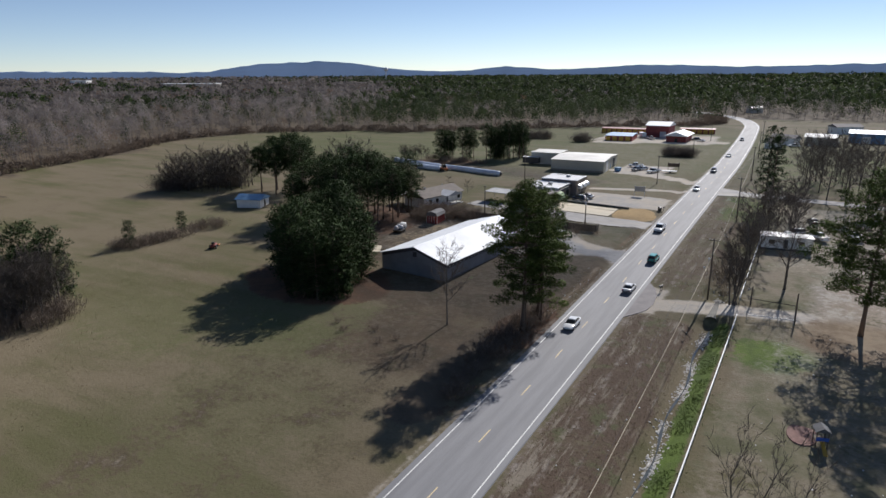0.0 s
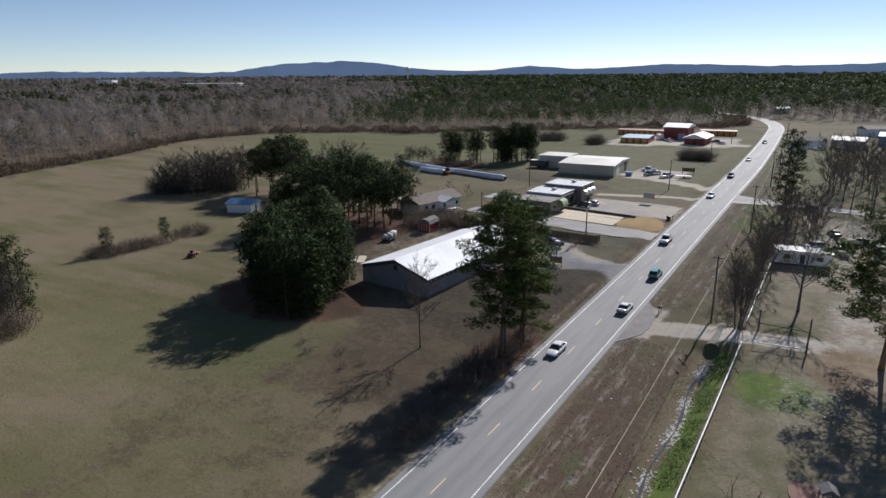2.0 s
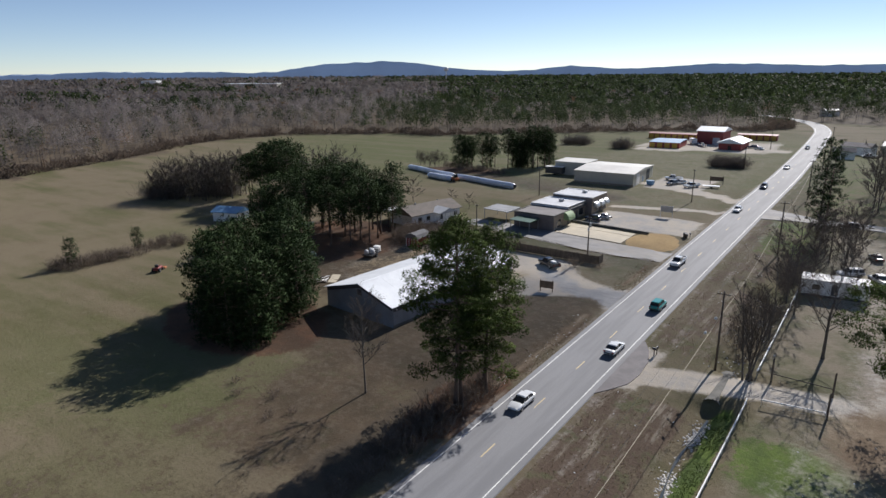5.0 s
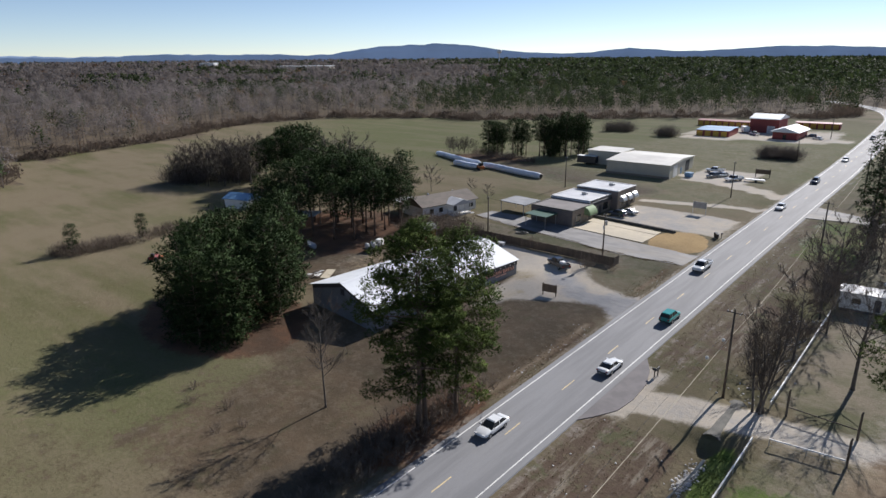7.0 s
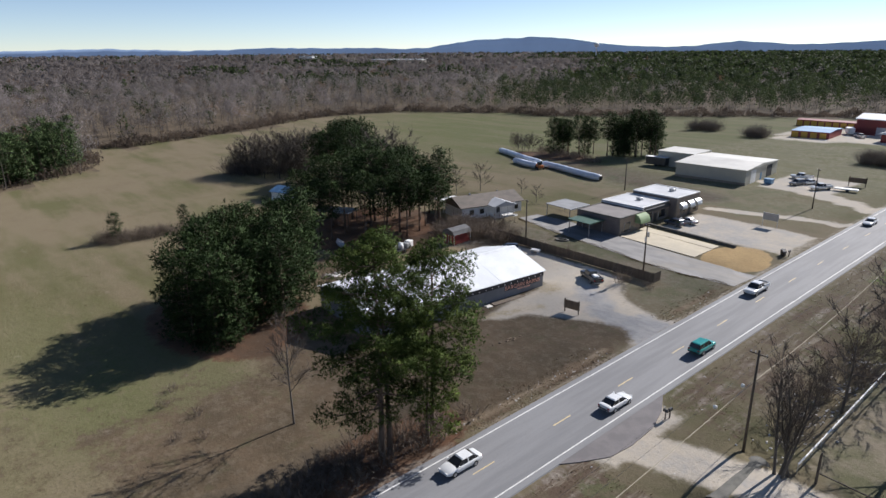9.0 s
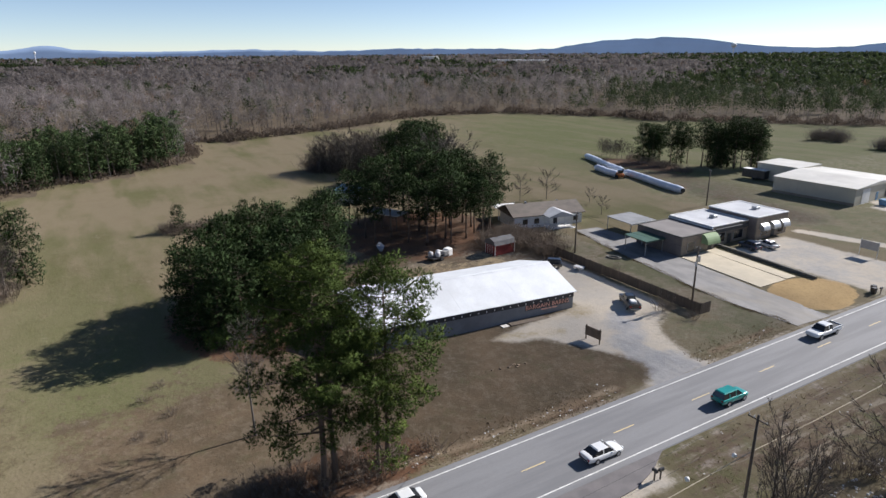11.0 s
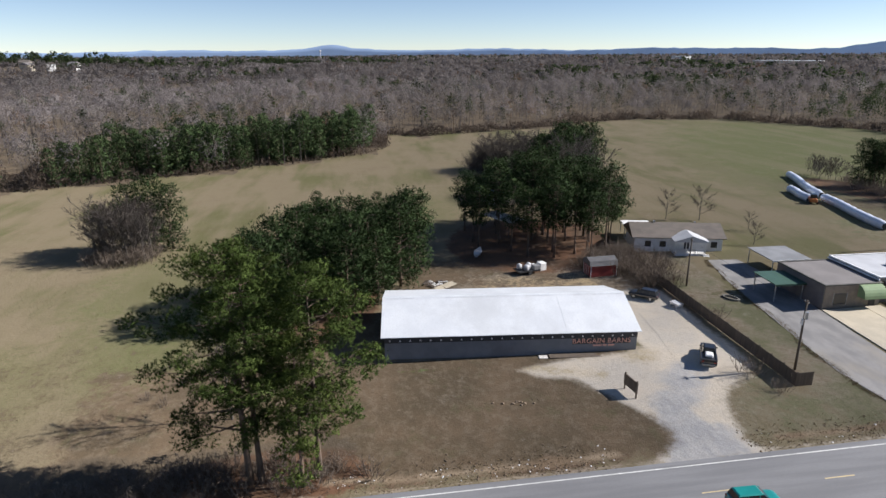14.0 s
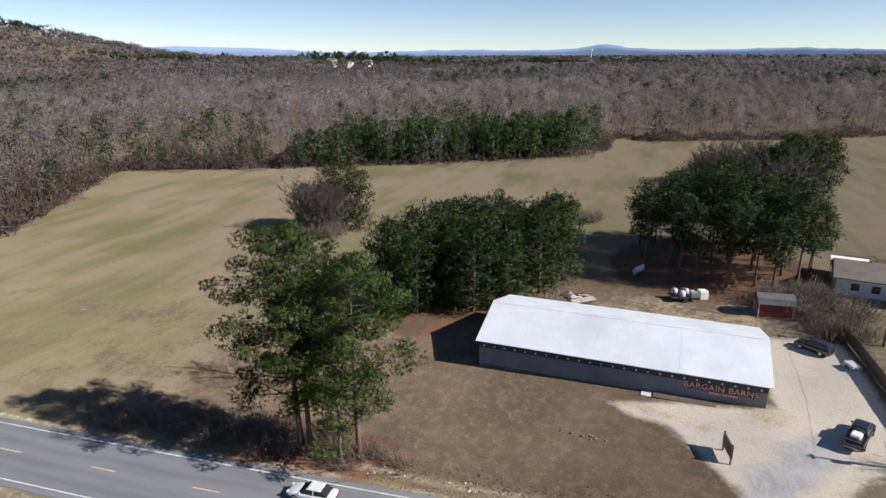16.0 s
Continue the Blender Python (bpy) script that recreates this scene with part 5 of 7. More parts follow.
for k, (xa, za, xb, zb) in enumerate(((0.22, E0 - 0.06, RX + 0.02, RZ), (BACK - 0.3, E0 - 0.12, RX - 0.02, RZ))):
    for i in range(7):
        y0 = -HALF - 0.5 + i * (2 * HALF + 1.0) / 7
        y1 = y0 + (2 * HALF + 1.0) / 7 + 0.03
        lift = 0.012 * (i % 2)
        part("roof_panel", Shape().prism([(xa, za + lift), (xb, zb + lift), (xb, zb + lift + 0.07), (xa, za + lift + 0.07)], y0, y1, "y"), M["roof_metal"], barn)
part("ridge_cap", Shape().prism([(RX - 0.45, RZ - 0.02), (RX, RZ + 0.14), (RX + 0.45, RZ - 0.02), (RX, RZ + 0.10)], -HALF - 0.5, HALF + 0.5, "y"), M["roof_metal"], barn)
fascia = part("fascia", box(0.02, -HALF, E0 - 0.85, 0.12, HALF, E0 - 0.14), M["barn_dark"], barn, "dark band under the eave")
for i in range(25):
    y = -HALF + 0.7 + i * (2 * HALF - 1.4) / 24
    part("vent", Shape().add([(0.125, y - 0.14, E0 - 0.64), (0.125, y + 0.14, E0 - 0.64), (0.125, y + 0.06, E0 - 0.42), (0.125, y - 0.06, E0 - 0.42), (0.155, y - 0.12, E0 - 0.62), (0.155, y + 0.12, E0 - 0.62), (0.155, y + 0.05, E0 - 0.44), (0.155, y - 0.05, E0 - 0.44)],
                             [(0, 1, 5, 4), (1, 2, 6, 5), (2, 3, 7, 6), (3, 0, 4, 7), (4, 5, 6, 7)]), M["white"], fascia, "small white vent plate")
for y0, sgn in ((-HALF - 0.03, -1), (HALF + 0.03, 1)):
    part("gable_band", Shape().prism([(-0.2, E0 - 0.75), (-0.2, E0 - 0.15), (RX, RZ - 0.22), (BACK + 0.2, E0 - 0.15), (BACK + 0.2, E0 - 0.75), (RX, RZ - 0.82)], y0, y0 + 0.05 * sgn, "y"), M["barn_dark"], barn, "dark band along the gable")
part("gable_vent", box(RX - 0.5, -HALF - 0.1, 5.3, RX + 0.5, -HALF - 0.04, 6.4), M["barn_dark"], barn)
part("foundation", box(-0.14, -HALF, 0.6, 0.06, HALF, 1.75), M["dark_concrete"], barn)
part("walkway", box(0.3, 5.0, 1.7, 1.5, HALF, 2.08), M["wood"], barn, "low wooden walkway along the front")
part("front_step", box(0.3, 3.6, 1.6, 1.3, 4.8, 1.95, bevel=0.03), M["rock"], barn)
sign_board = part("sign_panel", box(0.02, 8.3, E0 - 1.75, 0.06, 16.4, E0 - 0.92), M["barn_dark"], barn, "dark sign panel with faded red letters")
text = bpy.data.curves.new("lettering", "FONT")
text.body, text.size, text.extrude, text.align_x, text.align_y = "BARGAIN BARNS", 1.02, 0.02, "CENTER", "CENTER"
text.space_character = 1.06
text.materials.append(M["letters"])
lettering = new("lettering", text)
lettering.parent = sign_board
lettering.matrix_local = pose(0.10, 12.35, E0 - 1.32, 90, 0, 90)
for y0, y1 in ((11.2, 12.4), (12.6, 13.1), (13.3, 14.2)):
    part("lettering_bar", box(0.05, y0, E0 - 2.08, 0.075, y1, E0 - 1.88), M["letters"], sign_board)


# ---- shops with flat roofs ----
def flat_block(parent, x0, x1, y0, y1, z0, z1, wall, roof, front):
    part("wall", box(x0, y0, z0, x1 - 0.25, y1, z1 - 0.25), wall, parent)
    part("front_wall", box(x1 - 0.246, y0, z0, x1, y1, z1 - 0.2), front, parent)
    part("roof", box(x0 + 0.25, y0 + 0.25, z1 - 0.246, x1 - 0.3, y1 - 0.25, z1 - 0.12), roof, parent)
    rim = Shape()
    rim.box(x0 - 0.05, y0 - 0.05, z1 - 0.246, x0 + 0.25, y1 + 0.05, z1)
    rim.box(x1 - 0.3, y0 - 0.05, z1 - 0.196, x1 + 0.06, y1 + 0.05, z1)
    rim.box(x0 + 0.25, y0 - 0.05, z1 - 0.246, x1 - 0.3, y0 + 0.25, z1)
    rim.box(x0 + 0.25, y1 - 0.25, z1 - 0.246, x1 - 0.3, y1 + 0.05, z1)
    part("parapet", rim, M["dark_concrete"] if roof is M["flat_roof"] else M["white"], parent)


def shop_front(parent, x, y0, y1, z):
    """Door, windows and frames on a street face."""
    w = part("window", box(x + 0.005, y0, z + 0.7, x + 0.05, y1, z + 2.5), M["glass"], parent, "dark shop window")
    for y in (y0 - 0.06, y1):
        part("frame", box(x + 0.005, y, z + 0.64, x + 0.09, y + 0.06, z + 2.56), M["chrome"], w)


shops = thing("shop_building", "row of three flat-roofed grey-brown brick shops with awnings", "building", (0, 0, 0))
flat_block(shops, -77.2, -65.6, 171.6, 181.2, 2.8, 7.25, M["brick_wall"], M["flat_roof"], M["stone_wall"])
flat_block(shops, -77.5, -66.4, 181.26, 192.3, 3.2, 7.85, M["brick_wall"], M["pale_roof"], M["stone_wall"])
flat_block(shops, -76.4, -64.4, 192.36, 202.6, 3.5, 8.75, M["brick_wall"], M["pale_roof"], M["stone_wall"])
shop_front(shops, -65.6, 173.2, 175.4, 3.3)
shop_front(shops, -66.4, 183.0, 185.2, 3.6)
shop_front(shops, -66.4, 188.0, 190.8, 3.6)
shop_front(shops, -64.4, 194.0, 196.2, 3.9)
shop_front(shops, -64.4, 199.6, 201.4, 3.9)
part("door", box(-66.39, 186.1, 3.5, -66.33, 187.2, 5.7), M["black"], shops)
part("door", box(-64.39, 197.4, 3.8, -64.33, 198.5, 6.0), M["black"], shops)
part("door", box(-65.59, 179.3, 3.2, -65.53, 180.4, 5.4), M["black"], shops)
part("gutter", box(-77.6, 181.0, 7.3, -66.2, 181.22, 7.5), M["white"], shops)
part("header", box(-66.38, 182.0, 6.5, -65.9, 192.0, 7.2), M["barn_dark"], shops)


def awning(name, x, y0, y1, z, h, out, material, label):
    """A rounded canvas awning on a wall."""
    prof = [(0, z), (out, z)] + [(out * math.cos(radians(a)), z + h * math.sin(radians(a))) for a in range(15, 91, 15)]
    return part(name, Shape().prism([(x + p, q) for p, q in prof], y0, y1, "y"), material, shops, label, smooth=False)


awning("awning", -65.59, 177.2, 180.9, 5.2, 1.9, 1.6, M["green_awning"], "pale green rounded canvas awning")
for y0 in (193.3, 196.8, 200.0):
    awning("awning", -64.39, y0, y0 + 2.2, 5.9, 1.4, 1.2, M["chrome"], "grey rounded awning")
for x, y in ((-72, 187), (-70, 198)):
    part("roof_unit", box(x, y, 7.7 if y < 192 else 8.6, x + 1.2, y + 1.2, 8.4 if y < 192 else 9.3, bevel=0.06), M["chrome"], shops)


def shelter(name, x0, x1, y0, y1, z, slope, roof, label, thick=0.12):
    ob = thing(name, label, "carport", (0, 0, 0))
    part("roof", Shape().prism([(x0, z + slope), (x1, z), (x1, z + thick), (x0, z + slope + thick)], y0, y1, "y"), roof, ob)
    part("trim", box(x1, y0, z - 0.16, x1 + 0.06, y1, z + thick), M["white"] if roof is not M["green_roof"] else M["green_roof"], ob)
    for x in (x0 + 0.3, x1 - 0.3):
        for y in (y0 + 0.3, y1 - 0.3):
            part("post", box(x - 0.07, y - 0.07, hz(x, y) - 0.1, x + 0.07, y + 0.07, z + 0.02 + slope * (x1 - x) / (x1 - x0)), M["chrome"], ob)
    return ob


shelter("carport", -87.8, -80.2, 172.8, 180.2, 6.15, 0.15, M["grey_roof"], "pale flat-roofed carport on thin posts")
shelter("canopy", -75.6, -69.6, 166.2, 171.5, 6.0, 0.1, M["green_roof"], "green metal canopy beside the shop wall")

# ---- warehouse ----
wh = thing("warehouse", "large beige metal warehouse with a pale low-pitched roof", "warehouse", (-68.8, 236.3, 0), 4.0)
part("wall", Shape().prism([(-20.8, 4.2), (0, 4.2), (0, 9.0), (-20.8, 9.0)], 0, 24.5, "y"), M["pale_metal"], wh)
part("roof", Shape().add([(-21.1, -0.3, 9.02), (0.3, -0.3, 9.02), (0.3, 12.3, 9.75), (-21.1, 12.3, 9.75), (0.3, 24.8, 9.02), (-21.1, 24.8, 9.02), (-21.1, -0.3, 8.92), (0.3, -0.3, 8.92), (0.3, 24.8, 8.92), (-21.1, 24.8, 8.92)],
                          [(0, 1, 2, 3), (3, 2, 4, 5), (6, 9, 8, 7), (0, 6, 7, 1), (5, 4, 8, 9), (1, 7, 8, 4, 2), (0, 3, 5, 9, 6)]), M["tan_roof"], wh)
part("annex_wall", box(-33.5, 13.0, 4.2, -20.84, 24.4, 9.6), M["pale_metal"], wh)
part("annex_roof", box(-33.8, 12.8, 9.604, -20.9, 24.7, 9.75), M["tan_roof"], wh)
for i in range(10):
    x = -20.4 + i * 2.06
    part("wall_rib", box(x, -0.05, 4.3, x + 0.08, -0.004, 8.9), M["pale_metal"], wh)
part("base_band", box(-20.9, -0.08, 4.1, 0.05, -0.01, 5.3), M["stone_wall"], wh)
part("overhead_door", box(0.004, 3.5, 4.7, 0.06, 7.4, 8.4), M["white"], wh, "pale roll-up door")
part("overhead_door", box(0.004, 16.0, 4.7, 0.06, 20.0, 8.4), M["barn_dark"], wh)
part("door", box(0.004, 11.0, 4.7, 0.06, 12.1, 6.9), M["blue_metal"], wh)

# ---- storage yard with red buildings ----
hall = thing("red_hall", "tall red metal hall with a white roof", "building", (0, 0, 0))
part("wall", box(-86.5, 378, 4.6, -73.5, 394, 11.6), M["red_paint"], hall)
part("roof", Shape().prism([(377.3, 11.5), (394.7, 11.5), (394.7, 11.8), (386, 13.6), (377.3, 11.8)], -87.0, -73.0, "x"), M["roof_metal"], hall)
part("door", box(-78.5, 377.9, 4.8, -75.0, 377.99, 8.4), M["pale_roof"], hall)
office = thing("red_office", "low red office with a white gabled roof", "building", (0, 0, 0))
part("wall", box(-70.5, 357, 4.6, -60.5, 376, 8.3), M["red_paint"], office)
part("roof", Shape().prism([(-71.6, 8.2), (-59.4, 8.2), (-59.4, 8.4), (-65.5, 10.4), (-71.6, 8.4)], 355.6, 377, "y"), M["roof_metal"], office)
part("gable", Shape().prism([(-70.5, 8.25), (-60.5, 8.25), (-65.5, 9.9)], 356.9, 357.1, "y"), M["yellow_door"], office)
part("door", box(-66.2, 356.9, 4.7, -64.8, 356.99, 7.0), M["glass"], office)


def storage_row(x0, x1, y0, y1, turn, label, roof):
    ob = thing("storage_building", label, "storage building", ((x0 + x1) / 2, (y0 + y1) / 2, 4.8), turn)
    hx, hy = (x1 - x0) / 2, (y1 - y0) / 2
    part("wall", box(-hx, -hy, -0.3, hx, hy, 2.9), M["red_paint"], ob)
    part("roof", Shape().prism([(-hy - 0.3, 2.86), (hy + 0.3, 2.86), (hy + 0.3, 2.95), (0, 3.35), (-hy - 0.3, 2.95)], -hx - 0.2, hx + 0.2, "x"), roof, ob)
    n = int(hx * 2 / 3.1)
    for i in range(n):
        a = -hx + 0.25 + i * (2 * hx - 0.2) / n
        part("roll_door", box(a, -hy - 0.05, 0, a + 2.5, -hy - 0.004, 2.5), M["yellow_door"], ob)
    return ob


storage_row(-103, -88.5, 350, 371, 6.0, "low storage building with yellow roll-up doors", M["blue_metal"])
storage_row(-118, -86, 396, 404, 3.0, "long red storage row with yellow doors", M["red_paint"])
storage_row(-74, -54, 412, 420, 6.0, "long red storage row with yellow doors", M["red_paint"])

# ---- house, shed and outbuildings ----
house = thing("house", "white single-storey house with a brown shingle roof", "house", (-100.8, 164.8, 2.9), -12.0)
part("wall", box(-5.0, -8.6, -0.4, 3.6, 8.6, 3.0), M["white"], house)
part("roof", Shape().prism([(-5.6, 2.9), (4.2, 2.9), (4.2, 3.05), (-0.7, 5.0), (-5.6, 3.05)], -9.2, 9.2, "y"), M["shingle"], house)
porch = part("porch", box(3.62, -1.2, -0.2, 6.6, 4.6, 0.55), M["white"], house, "white railed porch")
part("porch_roof", Shape().prism([(-1.6, 3.0), (5.0, 3.0), (5.0, 3.12), (1.7, 4.25), (-1.6, 3.12)], 2.0, 7.0, "x"), M["pale_roof"], house)
for y in (-1.1, 0.8, 2.6, 4.5):
    part("post", box(6.4, y - 0.06, 0.56, 6.52, y + 0.06, 3.0), M["white"], porch)
for z in (1.0, 1.45):
    part("rail", box(6.42, -1.1, z, 6.5, 4.5, z + 0.07), M["white"], porch)
for i in range(14):
    part("baluster", box(6.44, -1.0 + i * 0.4, 0.56, 6.48, -0.96 + i * 0.4, 1.0), M["white"], porch)
for i in range(4):
    part("step", box(6.62 + i * 0.3, 4.0, -0.3, 6.9 + i * 0.3, 5.2, 0.45 - i * 0.18), M["white"], porch)
for y in (-6.5, -3.6, 6.4):
    wdw = part("window", box(3.605, y, 1.0, 3.65, y + 1.2, 2.2), M["glass"], house)
    part("frame", box(3.602, y - 0.08, 0.92, 3.63, y + 1.28, 1.0), M["white"], wdw)
part("door", box(3.605, 1.2, 0.55, 3.66, 2.2, 2.6), M["barn_dark"], house)
part("chimney_vent", box(-0.9, -4.2, 4.6, -0.5, -3.8, 5.3), M["chrome"], house)
part("chimney_vent", box(-1.0, 4.0, 4.6, -0.7, 4.3, 5.2), M["chrome"], house)
alone("canopy_roof", Shape().box(-2.5, -3, 2.6, 2.5, 3, 2.8).box(-2.4, -2.9, 0, -2.25, -2.75, 2.62).box(2.25, -2.9, 0, 2.4, -2.75, 2.62).box(-2.4, 2.75, 0, -2.25, 2.9, 2.62).box(2.25, 2.75, 0, 2.4, 2.9, 2.62), M["white"],
      "white flat canopy behind the house", "canopy", (-109.5, 160.5, 2.9), -12)
shed = thing("shed", "small red wooden shed with a dark gambrel roof", "shed", (-88.2, 144.4, hz(-88.2, 144.4)), 4.0)
part("wall", box(-1.6, -2.5, -0.2, 1.6, 2.5, 2.2), M["red_paint"], shed)
part("roof", Shape().prism([(-1.8, 2.1), (1.8, 2.1), (1.35, 2.95), (0, 3.4), (-1.35, 2.95)], -2.7, 2.7, "y"), M["dark_roof"], shed)
for x in (-1.62, 1.56):
    for y in (-2.53, 2.45):
        part("trim", box(x, y, 0, x + 0.1, y + 0.1, 2.15), M["white"], shed)
shed_door = part("door", box(-0.8, -2.56, 0.1, 0.8, -2.505, 2.0), M["red_paint"], shed)
for q in (-0.8, -0.05, 0.72):
    part("trim", box(q, -2.6, 0.1, q + 0.08, -2.565, 2.0), M["white"], shed_door)
blue_house = thing("blue_cabin", "small cabin with a blue roof under the pines", "house", (-152, 137, hz(-152, 137)), 20)
part("wall", box(-4, -3, -0.3, 4, 3, 2.6), M["white"], blue_house)
part("roof", Shape().prism([(-3.5, 2.5), (3.5, 2.5), (3.5, 2.65), (0, 3.9), (-3.5, 2.65)], -4.5, 4.5, "x"), M["blue_metal"], blue_house)
part("door", box(4.005, -0.5, 0.1, 4.05, 0.5, 2.1), M["barn_dark"], blue_house)
shade_roof = thing("open_shelter", "pale shelter roof among the back pines", "shelter", (-120, 133, hz(-120, 133)), 30)
part("roof", box(-5, -2.5, 3.4, 5, 2.5, 3.6), M["pale_roof"], shade_roof)
for x in (-4.7, 4.55):
    for y in (-2.3, 2.15):
        part("post", box(x, y, -0.2, x + 0.15, y + 0.15, 3.4), M["wood"], shade_roof)

# ---- east side: yard, trailer home, blue building ----
tr = thing("trailer_home", "white trailer home with a flat pale roof", "trailer home", (-3.0, 159.0, hz(-3, 159)), 8)
part("wall", box(-5.2, -2.0, 0.4, 5.2, 2.0, 3.0), M["white"], tr)
part("roof", box(-5.4, -2.2, 3.004, 5.4, 2.2, 3.2), M["pale_roof"], tr)
part("skirt", box(-5.1, -1.9, -0.2, 5.1, 1.9, 0.396), M["barn_dark"], tr)
for x in (-3.6, 2.4):
    part("window", box(x, -2.04, 1.4, x + 1.2, -2.005, 2.3), M["glass"], tr)
part("door", box(-0.6, -2.04, 0.5, 0.3, -2.005, 2.5), M["barn_dark"], tr)
bb = thing("blue_building", "long blue metal building with a blue roof", "building", (27, 405, 4.8), -4)
part("wall", box(-12, -10, -0.4, 30, 10, 5.0), M["blue_metal"], bb)
part("roof", Shape().prism([(-10.4, 4.95), (10.4, 4.95), (10.4, 5.1), (0, 6.3), (-10.4, 5.1)], -12.4, 30.4, "x"), M["blue_metal"], bb)
for x in (-6, 4, 14):
    part("overhead_door", box(x, -10.06, 0, x + 4, -10.004, 3.6), M["white"], bb)
for i, (x, y, w, d, h, m) in enumerate(((-14, 372, 12, 7, 3.6, "white"), (2, 378, 14, 8, 4.0, "pale_metal"), (-18, 352, 8, 5, 3.2, "white"), (40, 330, 12, 8, 3.6, "pale_metal"), (14, 452, 16, 9, 4.2, "white"),
                                        (-52, 640, 12, 8, 4.5, "white"), (70, 420, 14, 8, 4, "white"))):
    ob = thing("small_house", "small pale house with a low roof beyond the road", "house", (x, y, hz(x, y)), 13 * i - 20, "far houses")
    part("wall", box(-w / 2, -d / 2, -0.3, w / 2, d / 2, h), M[m], ob)
    part("roof", Shape().prism([(-d / 2 - 0.4, h - 0.05), (d / 2 + 0.4, h - 0.05), (d / 2 + 0.4, h + 0.1), (0, h + 1.7), (-d / 2 - 0.4, h + 0.1)], -w / 2 - 0.4, w / 2 + 0.4, "x"), M["pale_roof" if i % 2 else "flat_roof"], ob)
    part("door", box(-0.5, -d / 2 - 0.05, 0, 0.5, -d / 2 - 0.004, 2.1), M["barn_dark"], ob)

# distant roofs and the water towers
far = thing("distant_factory", "long low pale factory roof far beyond the woods", "factory", (-1438, 1122, 3), 35)
part("wall", box(-72, -25, 0, 72, 25, 13), M["pale_metal"], far)
part("roof", box(-73, -26, 13.004, 73, 26, 14.2), M["roof_metal"], far)
far2 = thing("distant_factory", "white factory hall far beyond the woods", "factory", (-1730, 1000, 3), 30)
part("wall", box(-22, -14, 0, 22, 14, 22), M["white"], far2)
part("roof", box(-23, -15, 22.004, 23, 15, 23), M["roof_metal"], far2)
for i, (x, y, w) in enumerate(((-1110, -434, 22), (-1146, -414, 16), (-1200, -400, 18), (-1180, -470, 16), (-1000, -210, 14), (-1050, -130, 12), (-1090, -20, 12), (-1250, -60, 14))):
    ob = thing("distant_house", "pale house among the distant trees", "house", (x, y, hz(x, y)), 30 * i, "distant houses")
    part("wall", box(-w / 2, -6, -1, w / 2, 6, 11), M["white" if i % 3 else "concrete"], ob)
    part("roof", Shape().prism([(-7, 10.9), (7, 10.9), (0, 14.5)], -w / 2 - 0.6, w / 2 + 0.6, "x"), M["shingle" if i % 2 else "flat_roof"], ob)


def water_tower(x, y, z, r, label):
    ob = thing("water_tower", label, "water tower", (x, y, hz(x, y)))
    rings = [[(r * math.cos(radians(a)) * math.cos(2 * math.pi * j / 14), r * math.cos(radians(a)) * math.sin(2 * math.pi * j / 14), z + r * 0.8 * math.sin(radians(a))) for j in range(14)] for a in (-80, -55, -30, 0, 30, 55, 80)]
    part("tank", Shape().loft(rings), M["white"], ob, smooth=True)
    part("column", Shape().tube([(0, 0, -1), (0, 0, 6), (0, 0, z - r * 0.7)], [r * 0.4, r * 0.22, r * 0.2], 10), M["white"], ob)


water_tower(-1430, 1990, 50, 9.5, "white ball-shaped water tower on the skyline")
water_tower(-2900, -75, 46, 5, "small white water tower on the skyline")


